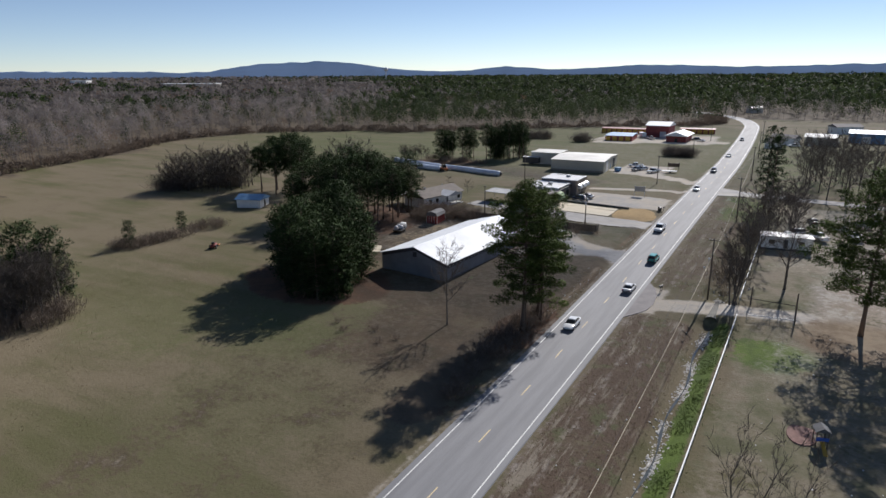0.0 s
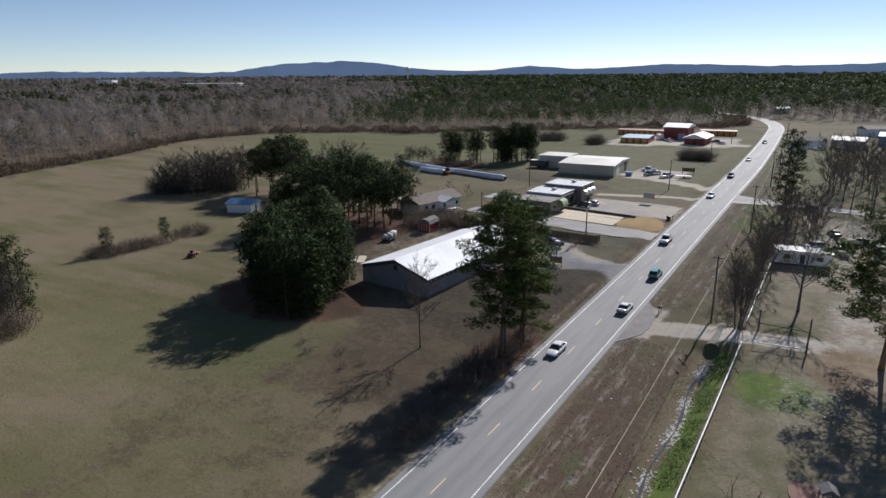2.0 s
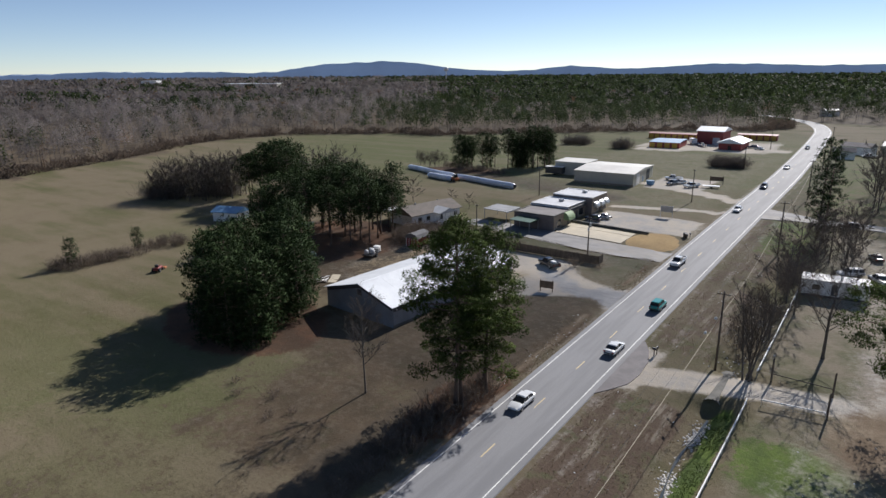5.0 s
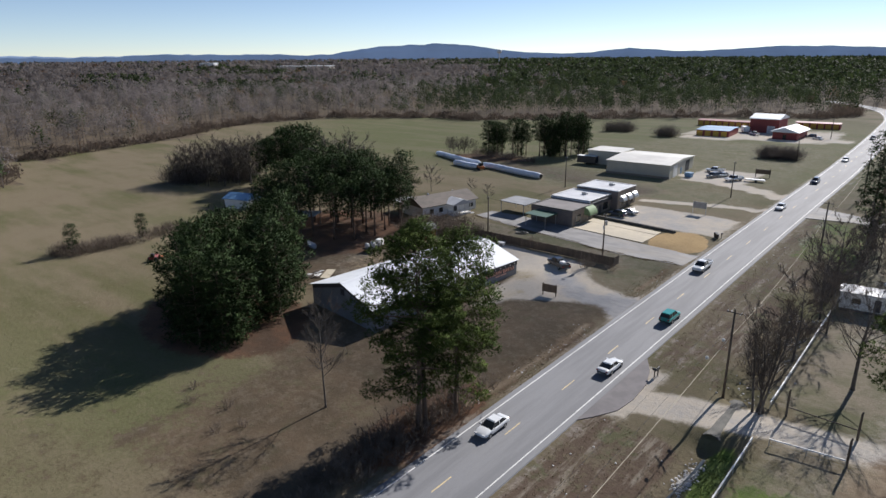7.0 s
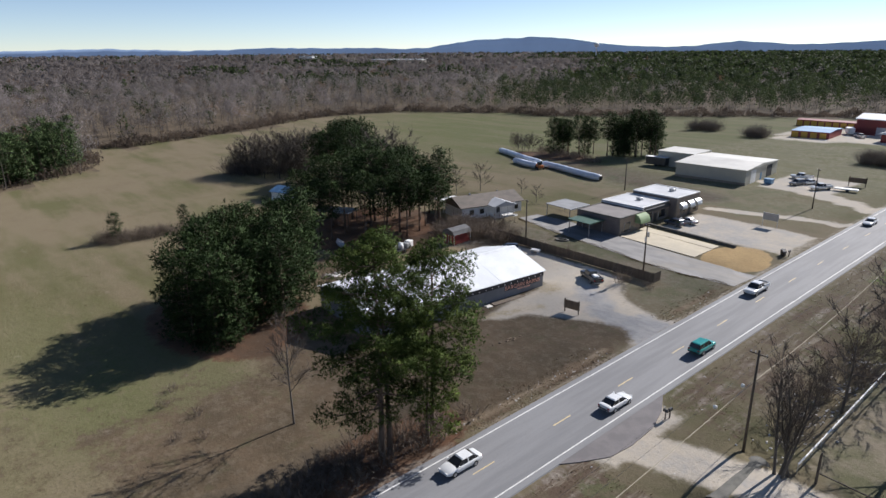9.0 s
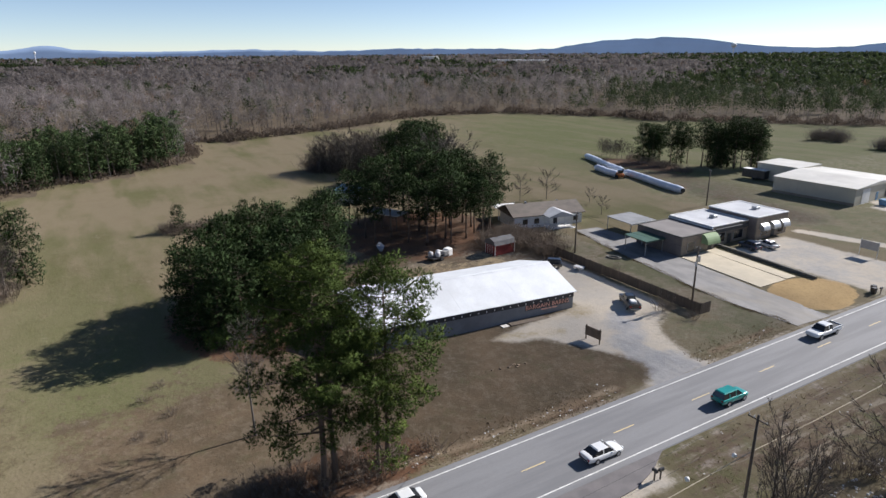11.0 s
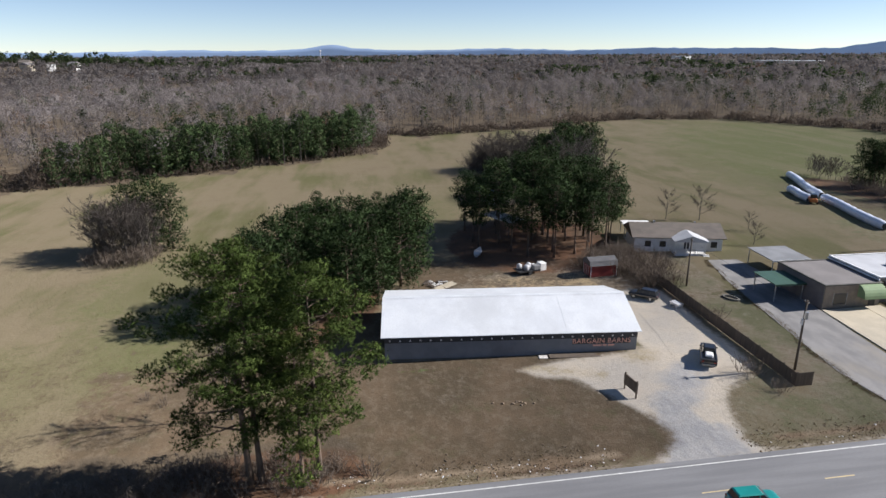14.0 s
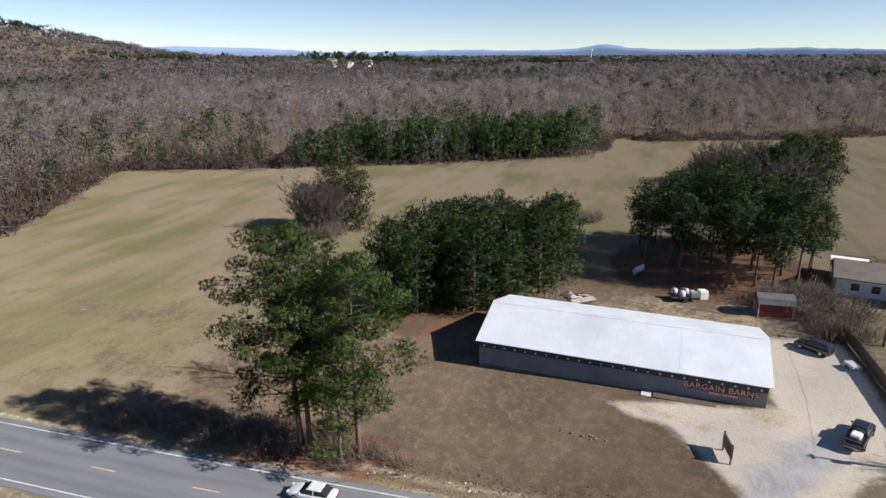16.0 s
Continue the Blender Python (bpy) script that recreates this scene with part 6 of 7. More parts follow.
# ---- vehicles ----
def car(kind, paint, label, x, y, turn, group=""):
    """A car built along its own +y (nose): body, roof, windows, wheels, lamps."""
    ob = thing({"sedan": "sedan", "suv": "suv", "pickup": "pickup_truck"}[kind], label, "car" if kind != "pickup" else "truck", (x, y, hz(x, y) + (0.10 if abs(x + 29.6) < 4.5 or y > 250 and x > -45 else 0.02)), turn, group)
    L, W, belt, top = {"sedan": (4.8, 0.91, 0.92, 1.44), "suv": (4.7, 0.94, 1.08, 1.74), "pickup": (5.8, 1.0, 1.12, 1.88)}[kind]
    h = L / 2
    stations = {"sedan": [(-h, 0.80, 0.42, 0.86), (-h + 0.12, 0.93, 0.30, 0.95), (-1.4, 1.0, 0.22, 0.97), (0, 1.0, 0.2, 0.93), (1.3, 1.0, 0.22, 0.88), (h - 0.35, 0.93, 0.28, 0.74), (h, 0.72, 0.40, 0.60)],
                "suv": [(-h, 0.86, 0.45, 1.04), (-h + 0.1, 0.96, 0.35, 1.1), (-1.4, 1.0, 0.28, 1.1), (0, 1.0, 0.27, 1.06), (1.2, 1.0, 0.28, 1.03), (h - 0.3, 0.95, 0.32, 0.95), (h, 0.80, 0.45, 0.78)],
                "pickup": [(-h, 0.94, 0.55, 1.1), (-h + 0.08, 1.0, 0.48, 1.14), (-1.0, 1.0, 0.42, 1.14), (0, 1.0, 0.4, 1.13), (1.5, 1.0, 0.4, 1.12), (h - 0.25, 0.97, 0.42, 1.05), (h, 0.86, 0.5, 0.95)]}[kind]
    rings, full = [], []
    for i in range(len(stations) - 1):
        p0, p1, p2, p3 = (stations[min(max(i + k, 0), len(stations) - 1)] for k in (-1, 0, 1, 2))
        for t in (0.0, 0.34, 0.67):
            full.append([0.5 * (2 * b + (c - a) * t + (2 * a - 5 * b + 4 * c - d) * t * t + (3 * b - a - 3 * c + d) * t ** 3) for a, b, c, d in zip(p0, p1, p2, p3)])
    full.append(list(stations[-1]))
    for yy, k, z0, z1 in full:
        w, zm, zh = W * min(k, 1.0), 0.5 * (z0 + z1), 0.5 * (z1 - z0)
        ring = []
        for j in range(16):
            c, q = math.cos(2 * math.pi * (j + 0.5) / 16), math.sin(2 * math.pi * (j + 0.5) / 16)
            ring.append((math.copysign(abs(c) ** 0.42, c) * w, yy, zm + math.copysign(abs(q) ** 0.5, q) * zh))
        rings.append(ring)
    part("body", Shape().loft(rings), paint, ob, smooth=True)
    y0, y1, y2, y3 = {"sedan": (-1.95, -1.15, 0.25, 1.15), "suv": (-2.2, -1.95, 0.35, 1.2), "pickup": (-0.75, -0.6, 0.9, 1.6)}[kind]
    a, b = W * 0.86, W * 0.68
    zt = top - 0.07
    part("window", Shape().loft([[(-a, y0, belt - 0.03), (a, y0, belt - 0.03), (a, y3, belt - 0.06), (-a, y3, belt - 0.06)], [(-b, y1, zt), (b, y1, zt), (b, y2, zt), (-b, y2, zt)]]), M["glass"], ob, "dark glass")
    part("roof", Shape().loft([[(-b - 0.03, y1 - 0.05, zt - 0.02), (b + 0.03, y1 - 0.05, zt - 0.02), (b + 0.03, y2 + 0.05, zt - 0.02), (-b - 0.03, y2 + 0.05, zt - 0.02)],
                              [(-b + 0.08, y1 + 0.1, top), (b - 0.08, y1 + 0.1, top), (b - 0.08, y2 - 0.1, top), (-b + 0.08, y2 - 0.1, top)]]), paint, ob)
    for yy in {"sedan": (-0.45, ), "suv": (-1.1, 0.0), "pickup": (0.15, )}[kind]:
        for s in (-1, 1):
            part("pillar", Shape().add([(s * (a + 0.012), yy - 0.06, belt - 0.03), (s * (a + 0.012), yy + 0.06, belt - 0.03), (s * (b + 0.015), yy + 0.05, zt), (s * (b + 0.015), yy - 0.05, zt)], [(0, 1, 2, 3)]), paint, ob)
    if kind == "pickup":
        part("bed", box(-W * 0.82, -h + 0.14, 1.142, W * 0.82, -0.95, 1.16), M["black"], ob, "dark open load bed")
        for s in (-1, 1):
            part("bed_rail", box(s * W * 0.91 - 0.07, -h + 0.06, 1.12, s * W * 0.91 + 0.07, -0.82, 1.3), paint, ob)
        part("tailgate", box(-W * 0.84, -h + 0.02, 1.12, W * 0.84, -h + 0.1, 1.3), paint, ob)
    wheel_r = {"sedan": 0.33, "suv": 0.37, "pickup": 0.41}[kind]
    for yy in (-h + (1.05 if kind != "pickup" else 1.25), h - 0.92):
        for s in (-1, 1):
            wx = s * (W - 0.1)
            tyre = part("wheel", Shape().tube([(wx - 0.11, yy, wheel_r), (wx + 0.13 * s / abs(s) if s > 0 else wx + 0.11, yy, wheel_r)], wheel_r, 14), M["tyre"], ob)
            part("rim", Shape().tube([(wx + 0.10 * s, yy, wheel_r), (wx + 0.14 * s, yy, wheel_r)], wheel_r * 0.62, 10), M["rim"], tyre)
    for s in (-1, 1):
        part("tail_lamp", box(s * W * 0.72 - 0.14, -h - 0.01, belt - 0.28, s * W * 0.72 + 0.14, -h + 0.1, belt - 0.1), M["lamp_red"], ob)
        part("headlight", box(s * W * 0.6 - 0.16, h - 0.12, 0.56, s * W * 0.6 + 0.16, h + 0.01, 0.7), M["lamp_clear"], ob)
        part("mirror", box(s * (a + 0.16) - 0.09, y3 - 0.35, belt, s * (a + 0.16) + 0.09, y3 - 0.2, belt + 0.14), paint, ob)
    part("bumper", box(-W * 0.8, -h - 0.05, 0.42, W * 0.8, -h + 0.05, 0.6, bevel=0.02), M["black"] if kind != "pickup" else M["chrome"], ob)
    return ob


car("sedan", M["car_white"], "white sedan driving on the highway", -27.3, 116.0, 0, "cars on the road")
car("suv", M["car_teal"], "teal station wagon driving on the highway", -27.3, 136.0, 0, "cars on the road")
car("pickup", M["car_white"], "white pickup truck driving on the highway", -31.5, 161.5, 180, "cars on the road")
car("sedan", M["car_white"], "white sedan driving past the roadside pines", -31.3, 94.8, 180, "cars on the road")
car("sedan", M["car_white"], "white sedan driving on the highway", -31.8, 217, 180, "cars on the road")
car("suv", M["car_navy"], "dark blue car driving on the highway", -32.2, 256, 180, "cars on the road")
car("sedan", M["car_white"], "white car far along the highway", -33.0, 306, 180, "cars on the road")
car("suv", M["car_navy"], "dark car far along the highway", -35.2, 380, 180, "cars on the road")
car("pickup", M["car_black"], "black pickup truck parked on gravel beside the barn", -54.0, 146.5, 62)
alone("load_sack", box(-0.5, -0.6, 0, 0.5, 0.6, 0.45, bevel=0.12), M["white"], "white sacks lying in the truck bed", "sack", (-52.6, 145.75, hz(-54.0, 146.5) + 1.16), 62)
car("suv", M["car_navy"], "dark car parked in front of the shops", -61.6, 186.8, 80, "cars at the shops")
car("sedan", M["car_silver"], "silver sedan parked in front of the shops", -60.4, 190.6, 80, "cars at the shops")
# its black paint stands in for the dark shadow behind the barn
car("suv", M["car_black"], "black car behind the barn standing in for shadow", -75.5, 147.2, 140)
for x, y, k, p, t in ((-61.5, 256.5, "pickup", "white", 95), (-59.0, 247.0, "suv", "grey", 160), (-57.3, 250.5, "sedan", "white", 150), (-52.2, 245.6, "pickup", "white", 150)):
    car(k, M["car_" + p], "%s %s parked beside the warehouse" % (p, {"suv": "car", "pickup": "pickup truck", "sedan": "sedan"}[k]), x, y, t, "cars at the warehouse")
for x, y, k, p, t in ((-80.5, 366, "pickup", "white", 40), (-58, 372, "suv", "navy", 90), (-54, 366, "sedan", "white", 70), (-90, 384, "pickup", "white", 10), (-84, 371, "sedan", "white", 20),
                      (3.5, 170, "pickup", "white", 30), (-1.5, 172, "suv", "white", 120), (7.5, 181, "sedan", "silver", 75), (11, 174, "pickup", "white", 20), (2, 186, "sedan", "black", 20), (13, 187, "suv", "silver", 60),
                      (-5.0, 211.5, "suv", "black", 92), (16, 196, "pickup", "grey", 10), (8, 384, "suv", "white", 80), (-2, 366, "sedan", "silver", 20), (-9, 360, "pickup", "white", 90), (20, 380, "sedan", "white", 0)):
    car(k, M["car_" + p], "%s %s parked in a yard" % (p, {"suv": "car", "pickup": "pickup truck", "sedan": "sedan"}[k]), x, y, t, "parked cars")


def trailer(x, y, turn, l, w, h, material, label):
    ob = thing("trailer", label, "trailer", (x, y, hz(x, y)), turn)
    part("body", box(-w / 2, -l / 2, 0.55, w / 2, l / 2, h, bevel=0.08), material, ob)
    if h > 1.5:
        part("roof", box(-w / 2 - 0.04, -l / 2 - 0.04, h + 0.004, w / 2 + 0.04, l / 2 + 0.04, h + 0.08), M["white"], ob)
    part("drawbar", box(-0.06, l / 2 - 0.05, 0.5, 0.06, l / 2 + 1.2, 0.6), M["black"], ob)
    for s in (-1, 1):
        part("wheel", Shape().tube([(s * w / 2 - 0.12, -0.3, 0.36), (s * w / 2 + 0.12, -0.3, 0.36)], 0.36, 12), M["tyre"], ob)


trailer(-102.5, 245.6, 95, 7.0, 2.5, 3.0, M["black"], "black box trailer with a white roof beside the warehouse")
trailer(-46.8, 248.0, 100, 5.5, 2.0, 0.85, M["white"], "flat white utility trailer on the lot")
trailer(-87.5, 375, 30, 6.5, 2.4, 2.9, M["white"], "white box trailer in the storage yard")


# ---- poles and wires ----
def power_pole(x, y, h, arms, label, lamp=False, lean=0.0):
    ob = thing("power_pole", label, "power pole", (x, y, hz(x, y)))
    part("pole", Shape().tube([(0, 0, -0.5), (lean * 0.5 * h, 0, h * 0.5), (lean * h, 0, h)], [0.17, 0.145, 0.11], 8), M["pole_wood"], ob, smooth=True)
    for z, w in arms:
        arm = part("crossarm", box(lean * h - w, -0.06, h - z, lean * h + w, 0.06, h - z + 0.12), M["pole_wood"], ob)
        for q in (-w + 0.1, 0.0 if w < 0.5 else -0.35, w - 0.1):
            part("insulator", Shape().tube([(lean * h + q, 0, h - z + 0.12), (lean * h + q, 0, h - z + 0.3)], [0.05, 0.035], 6), M["white"], arm)
    if lamp:
        part("transformer", Shape().tube([(0.32, 0, h - 2.4), (0.32, 0, h - 1.5)], 0.24, 10), M["chrome"], ob)
        part("meter_box", box(-0.2, -0.24, h - 3.3, 0.2, -0.13, h - 2.5, bevel=0.02), M["pale_roof"], ob)
    return ob


east = [(-12.6, 15.0, 11.5), (-13.6, 119.6, 12.0), (-15.6, 180.0, 12.0), (-18.0, 243.5, 12.0), (-21.0, 306.0, 12.0), (-24.5, 370.0, 12.0)]
for x, y, h in east:
    power_pole(x, y, h, [(0.5, 0.9)], "brown wooden power pole beside the drainage ditch")
for x, y, h, lamp in ((-49.3, 155.6, 9.6, True), (-79.2, 156.6, 8.6, False), (-89.2, 208.0, 9.2, False), (-45.8, 222.6, 9.9, False), (-46.5, 296, 9, False), (-50, 372, 9, False)):
    power_pole(x, y, h, [(0.4, 0.45)], "weathered wooden utility pole with a short crossarm", lamp)


def wire(a, b, sag, r, label, material):
    pts = []
    for i in range(13):
        t = i / 12
        pts.append((a[0] + (b[0] - a[0]) * t, a[1] + (b[1] - a[1]) * t, a[2] + (b[2] - a[2]) * t - sag * 4 * t * (1 - t)))
    alone("cable", Shape().tube(pts, r, 4), material, label, "cable", group="overhead cables")


for (ax, ay, ah), (bx, by, bh) in zip(east, east[1:]):
    za, zb = hz(ax, ay) + ah - 0.2, hz(bx, by) + bh - 0.2
    for q in (-0.8, 0.8):
        wire((ax + q, ay, za), (bx + q, by, zb), 1.0, 0.011, "thin dark overhead power cable", M["black"])
    wire((ax - 0.1, ay, za - 3.4), (bx - 0.1, by, zb - 3.4), 1.1, 0.035, "pale overhead telephone cable", M["concrete"])
west = [(-79.2, 156.6, 8.6), (-49.3, 155.6, 9.6)]
for (ax, ay, ah), (bx, by, bh) in zip(west, west[1:]):
    wire((ax, ay, hz(ax, ay) + ah - 0.3), (bx, by, hz(bx, by) + bh - 0.5), 0.6, 0.016, "thin black service cable overhead", M["black"])
for x, y, dz in ((-13.9, 117.6, 8.0), (-13.8, 111.8, 8.1)):
    alone("cable_marker", Shape().tube([(0, 0, -0.22), (0, 0, -0.1), (0, 0, 0.1), (0, 0, 0.22)], [0.05, 0.2, 0.2, 0.05], 8), M["white"], "white ball marker on the telephone cable", "marker", (x, y, hz(x, y) + dz), smooth=True)

# ---- fences ----
fence = thing("board_fence", "dark weathered board fence along the gravel lot", "fence", (0, 0, 0))
fx0, fx1, fn = -90.0, -45.6, 212
fy = lambda x: 152.2 + (x - fx0) * 0.018
board_mesh = box(-0.098, -0.012, 0.05, 0.098, 0.012, 1.85).mesh("board", M["wood"])
post_mesh = box(-0.06, -0.06, -0.3, 0.06, 0.06, 1.95).mesh("post", M["wood"])
rgf = random.Random(4)
for i in range(fn):
    x = fx0 + (fx1 - fx0) * (i + 0.5) / fn
    b = new("board", board_mesh)
    b.parent, b.matrix_local = fence, pose(x, fy(x) + rgf.uniform(-0.006, 0.006), hz(x, fy(x)) + rgf.uniform(-0.04, 0.03), 0, rgf.uniform(-0.6, 0.6), 1)
for i in range(19):
    x = fx0 + (fx1 - fx0) * i / 18
    b = new("post", post_mesh)
    b.parent, b.matrix_local = fence, pose(x, fy(x) + 0.1, hz(x, fy(x)))
for z in (0.4, 1.45):
    part("rail", Shape().tube([(fx0 + (fx1 - fx0) * i / 12, fy(fx0 + (fx1 - fx0) * i / 12) + 0.055, hz(fx0 + (fx1 - fx0) * i / 12, 152) + z) for i in range(13)], 0.05, 4), M["wood"], fence)
for i in range(26):
    yb = 153.0 + i * 0.205
    if yb < 155.2:
        b = new("board", board_mesh)
        b.parent, b.matrix_local = fence, pose(-45.5, yb, hz(-45.5, yb), 0, 0, 90)


def rail_fence(x0, y0, x1, y1, label, h=1.05):
    ob = thing("rail_fence", label, "fence", (0, 0, 0))
    n = max(2, int(math.hypot(x1 - x0, y1 - y0) / 3.0))
    pts = []
    for i in range(n + 1):
        x, y = x0 + (x1 - x0) * i / n, y0 + (y1 - y0) * i / n
        pts.append((x, y, hz(x, y) + h))
        part("post", Shape().tube([(x, y, hz(x, y) - 0.2), (x, y, hz(x, y) + h)], 0.05, 6), M["chrome"], ob)
    part("top_rail", Shape().tube(pts, 0.085, 6), M["white"], ob, "white top rail")
    for z in (0.35, 0.7):
        part("strand", Shape().tube([(p[0], p[1], p[2] - z) for p in pts], 0.012, 3), M["chrome"], ob)


rail_fence(-7.8, 34, -7.7, 110.6, "wire fence with a white top rail along the yard")
rail_fence(-8.2, 119.4, -8.4, 160, "wire fence with a white top rail beyond the drive")
rail_fence(-6.2, 111.6, 0.8, 112.6, "short white rail beside the gravel drive", 0.9)
for x, y in ((0.9, 112.8), (0.9, 118.8), (-6.3, 119.0)):
    alone("gate_post", Shape().tube([(0, 0, -0.3), (0, 0, 3.2), (0.05, 0.05, 3.5)], [0.14, 0.12, 0.08], 7), M["pole_wood"], "dark wooden gate post at the drive", "post", (x, y, hz(x, y)), group="gate posts")
alone("gate_rail", Shape().tube([(-6.3, 119.0, hz(-6, 119) + 1.2), (0.9, 118.8, hz(0, 119) + 1.2)], 0.07, 6), M["pole_wood"], "wooden rail beside the drive", "rail")

# ---- signs, mailboxes, small things ----
sb = thing("roadside_sign", "small dark wooden sign board on two posts", "sign", (-47.6, 133.0, hz(-47.6, 133)), 100)
part("board", box(-0.08, -1.35, 0.7, 0.08, 1.35, 2.1), M["wood"], sb)
for q in (-1.2, 1.2):
    part("post", box(-0.07, q - 0.07, -0.3, 0.07, q + 0.07, 2.3), M["wood"], sb)
part("lettering_bar", box(0.084, -1.0, 1.5, 0.1, 1.0, 1.75), M["letters"], sb)
part("lettering_bar", box(0.084, -0.8, 1.05, 0.1, 0.8, 1.25), M["white"], sb)
ss = thing("billboard", "pale grey sign panel on two thin posts", "sign", (-46.3, 200.4, hz(-46.3, 200.4)), 90)
part("panel", box(-0.06, -1.6, 1.5, 0.06, 1.6, 3.1), M["grey_roof"], ss)
for q in (-1.6, 1.6):
    part("post", box(-0.06, q - 0.06, -0.3, 0.06, q + 0.06, 3.3), M["chrome"], ss)
ws = thing("low_sign", "dark low sign frame on the warehouse lot", "sign", (-47.0, 256.5, hz(-47, 256.5)), 100)
part("board", box(-0.1, -2.2, 1.1, 0.1, 2.2, 2.5), M["wood"], ws)
for q in (-2.0, 2.0):
    part("post", box(-0.1, q - 0.1, -0.3, 0.1, q + 0.1, 2.9), M["wood"], ws)
for i, (x, y) in enumerate(((-35.2, 183.4), (-21.9, 117.9), (-21.7, 118.5))):
    mb = thing("mailbox", "dark mailbox on a wooden post at the roadside", "mailbox", (x, y, hz(x, y)), 90 * i)
    part("post", box(-0.06, -0.06, -0.2, 0.06, 0.06, 1.0), M["pole_wood"], mb)
    part("box", Shape().prism([(-0.14, 1.0), (0.14, 1.0), (0.14, 1.2), (0.08, 1.32), (-0.08, 1.32), (-0.14, 1.2)], -0.3, 0.3, "y"), M["black"], mb)
for x, y in ((-36.0, 183.0), (-36.6, 183.9)):
    bin_ = thing("waste_bin", "black wheeled waste bin beside the road", "bin", (x, y, hz(x, y)))
    part("body", Shape().loft([[(-0.25, -0.3, 0.05), (0.25, -0.3, 0.05), (0.25, 0.3, 0.05), (-0.25, 0.3, 0.05)], [(-0.32, -0.38, 1.05), (0.32, -0.38, 1.05), (0.32, 0.38, 1.05), (-0.32, 0.38, 1.05)]]), M["black"], bin_)
    part("lid", box(-0.34, -0.4, 1.054, 0.34, 0.4, 1.14, bevel=0.02), M["black"], bin_)
alone("skip", Shape().loft([[(-1.0, -0.8, 0.1), (1.0, -0.8, 0.1), (1.0, 0.8, 0.1), (-1.0, 0.8, 0.1)], [(-1.2, -0.9, 1.5), (1.2, -0.9, 1.5), (1.2, 0.9, 1.5), (-1.2, 0.9, 1.5)]]), M["blue_metal"], "blue steel waste skip beside the warehouse", "skip", (-65.3, 243.5, hz(-65, 243.5)))


# long film tubes in the field
def film_tube(a, b, r, label):
    n, pts, rad = 22, [], []
    for i in range(n + 1):
        t = i / n
        x, y = a[0] + (b[0] - a[0]) * t, a[1] + (b[1] - a[1]) * t
        pts.append((x + 0.3 * math.sin(7 * t), y + 0.4 * math.sin(5 * t + 1), hz(x, y) + r * 0.85))
        rad.append(r * (0.7 if i in (0, n) else 1.0 + 0.05 * math.sin(i * 2.3)))
    ob = thing("film_tube", label, "silage tube", (0, 0, 0), group="film tubes")
    part("tube", Shape().tube(pts, rad, 12), M["bag"], ob, smooth=True)
    part("end_cap", Shape().tube([pts[-1], (2 * pts[-1][0] - pts[-2][0] * 1.0 - (pts[-1][0] - pts[-2][0]) * 0.9, 2 * pts[-1][1] - pts[-2][1] - (pts[-1][1] - pts[-2][1]) * 0.9, pts[-1][2])], [r * 0.72, r * 0.6], 12), M["black"], ob)


film_tube((-167, 236.5), (-133, 222.5), 1.05, "long white film tube lying in the field")
film_tube((-131, 221), (-101.5, 213.5), 1.05, "long white film tube lying in the field")
film_tube((-144, 220.5), (-130, 217), 1.05, "shorter white film tube lying in the field")
ld = thing("loader", "small orange loader beside the film tubes", "loader", (-128.0, 216.2, hz(-128.0, 216.2)), 60)
part("body", box(-0.9, -1.5, 0.6, 0.9, 1.6, 1.5, bevel=0.1), M["orange"], ld)
part("cab", box(-0.7, -0.7, 1.5, 0.7, 0.7, 2.5, bevel=0.08), M["glass"], ld)
for sx in (-1, 1):
    for yy in (-1.0, 1.0):
        part("wheel", Shape().tube([(sx * 0.85, yy, 0.5), (sx * 1.2, yy, 0.5)], 0.5, 12), M["tyre"], ld)
part("bucket", box(-0.9, 1.7, 0.2, 0.9, 2.5, 0.9, bevel=0.05), M["black"], ld)

# behind the barn
tank = thing("tank_trailer", "pale tanks on a small trailer behind the barn", "trailer", (-91.5, 131.5, hz(-91.5, 131.5)), 15)
part("bed", box(-1.3, -2.2, 0.6, 1.3, 2.2, 0.8), M["black"], tank)
for x, y, r in ((-0.6, -1.3, 0.5), (0.55, -0.4, 0.55), (-0.5, 0.6, 0.45)):
    part("tank", Shape().tube([(x, y, 0.8), (x, y, 0.95), (x, y, 1.6), (x, y, 1.8)], [r * 0.9, r, r, r * 0.45], 12), M["pale_roof"], tank, smooth=True)
for sx in (-1.35, 1.35):
    part("wheel", Shape().tube([(sx - 0.12, 0, 0.36), (sx + 0.12, 0, 0.36)], 0.36, 12), M["tyre"], tank)
part("crate", box(0.1, 0.9, 0.8, 1.2, 2.1, 1.6, bevel=0.05), M["grey_roof"], tank)
part("toolbox", box(-1.1, 1.5, 0.8, -0.2, 2.1, 1.3, bevel=0.04), M["white"], tank)
alone("white_crate", box(-0.7, -0.7, 0, 0.7, 0.7, 1.5, bevel=0.08), M["white"], "white plastic crate behind the barn", "crate", (-92.6, 134.6, hz(-92.6, 134.6)), 20)
rp = random.Random(12)
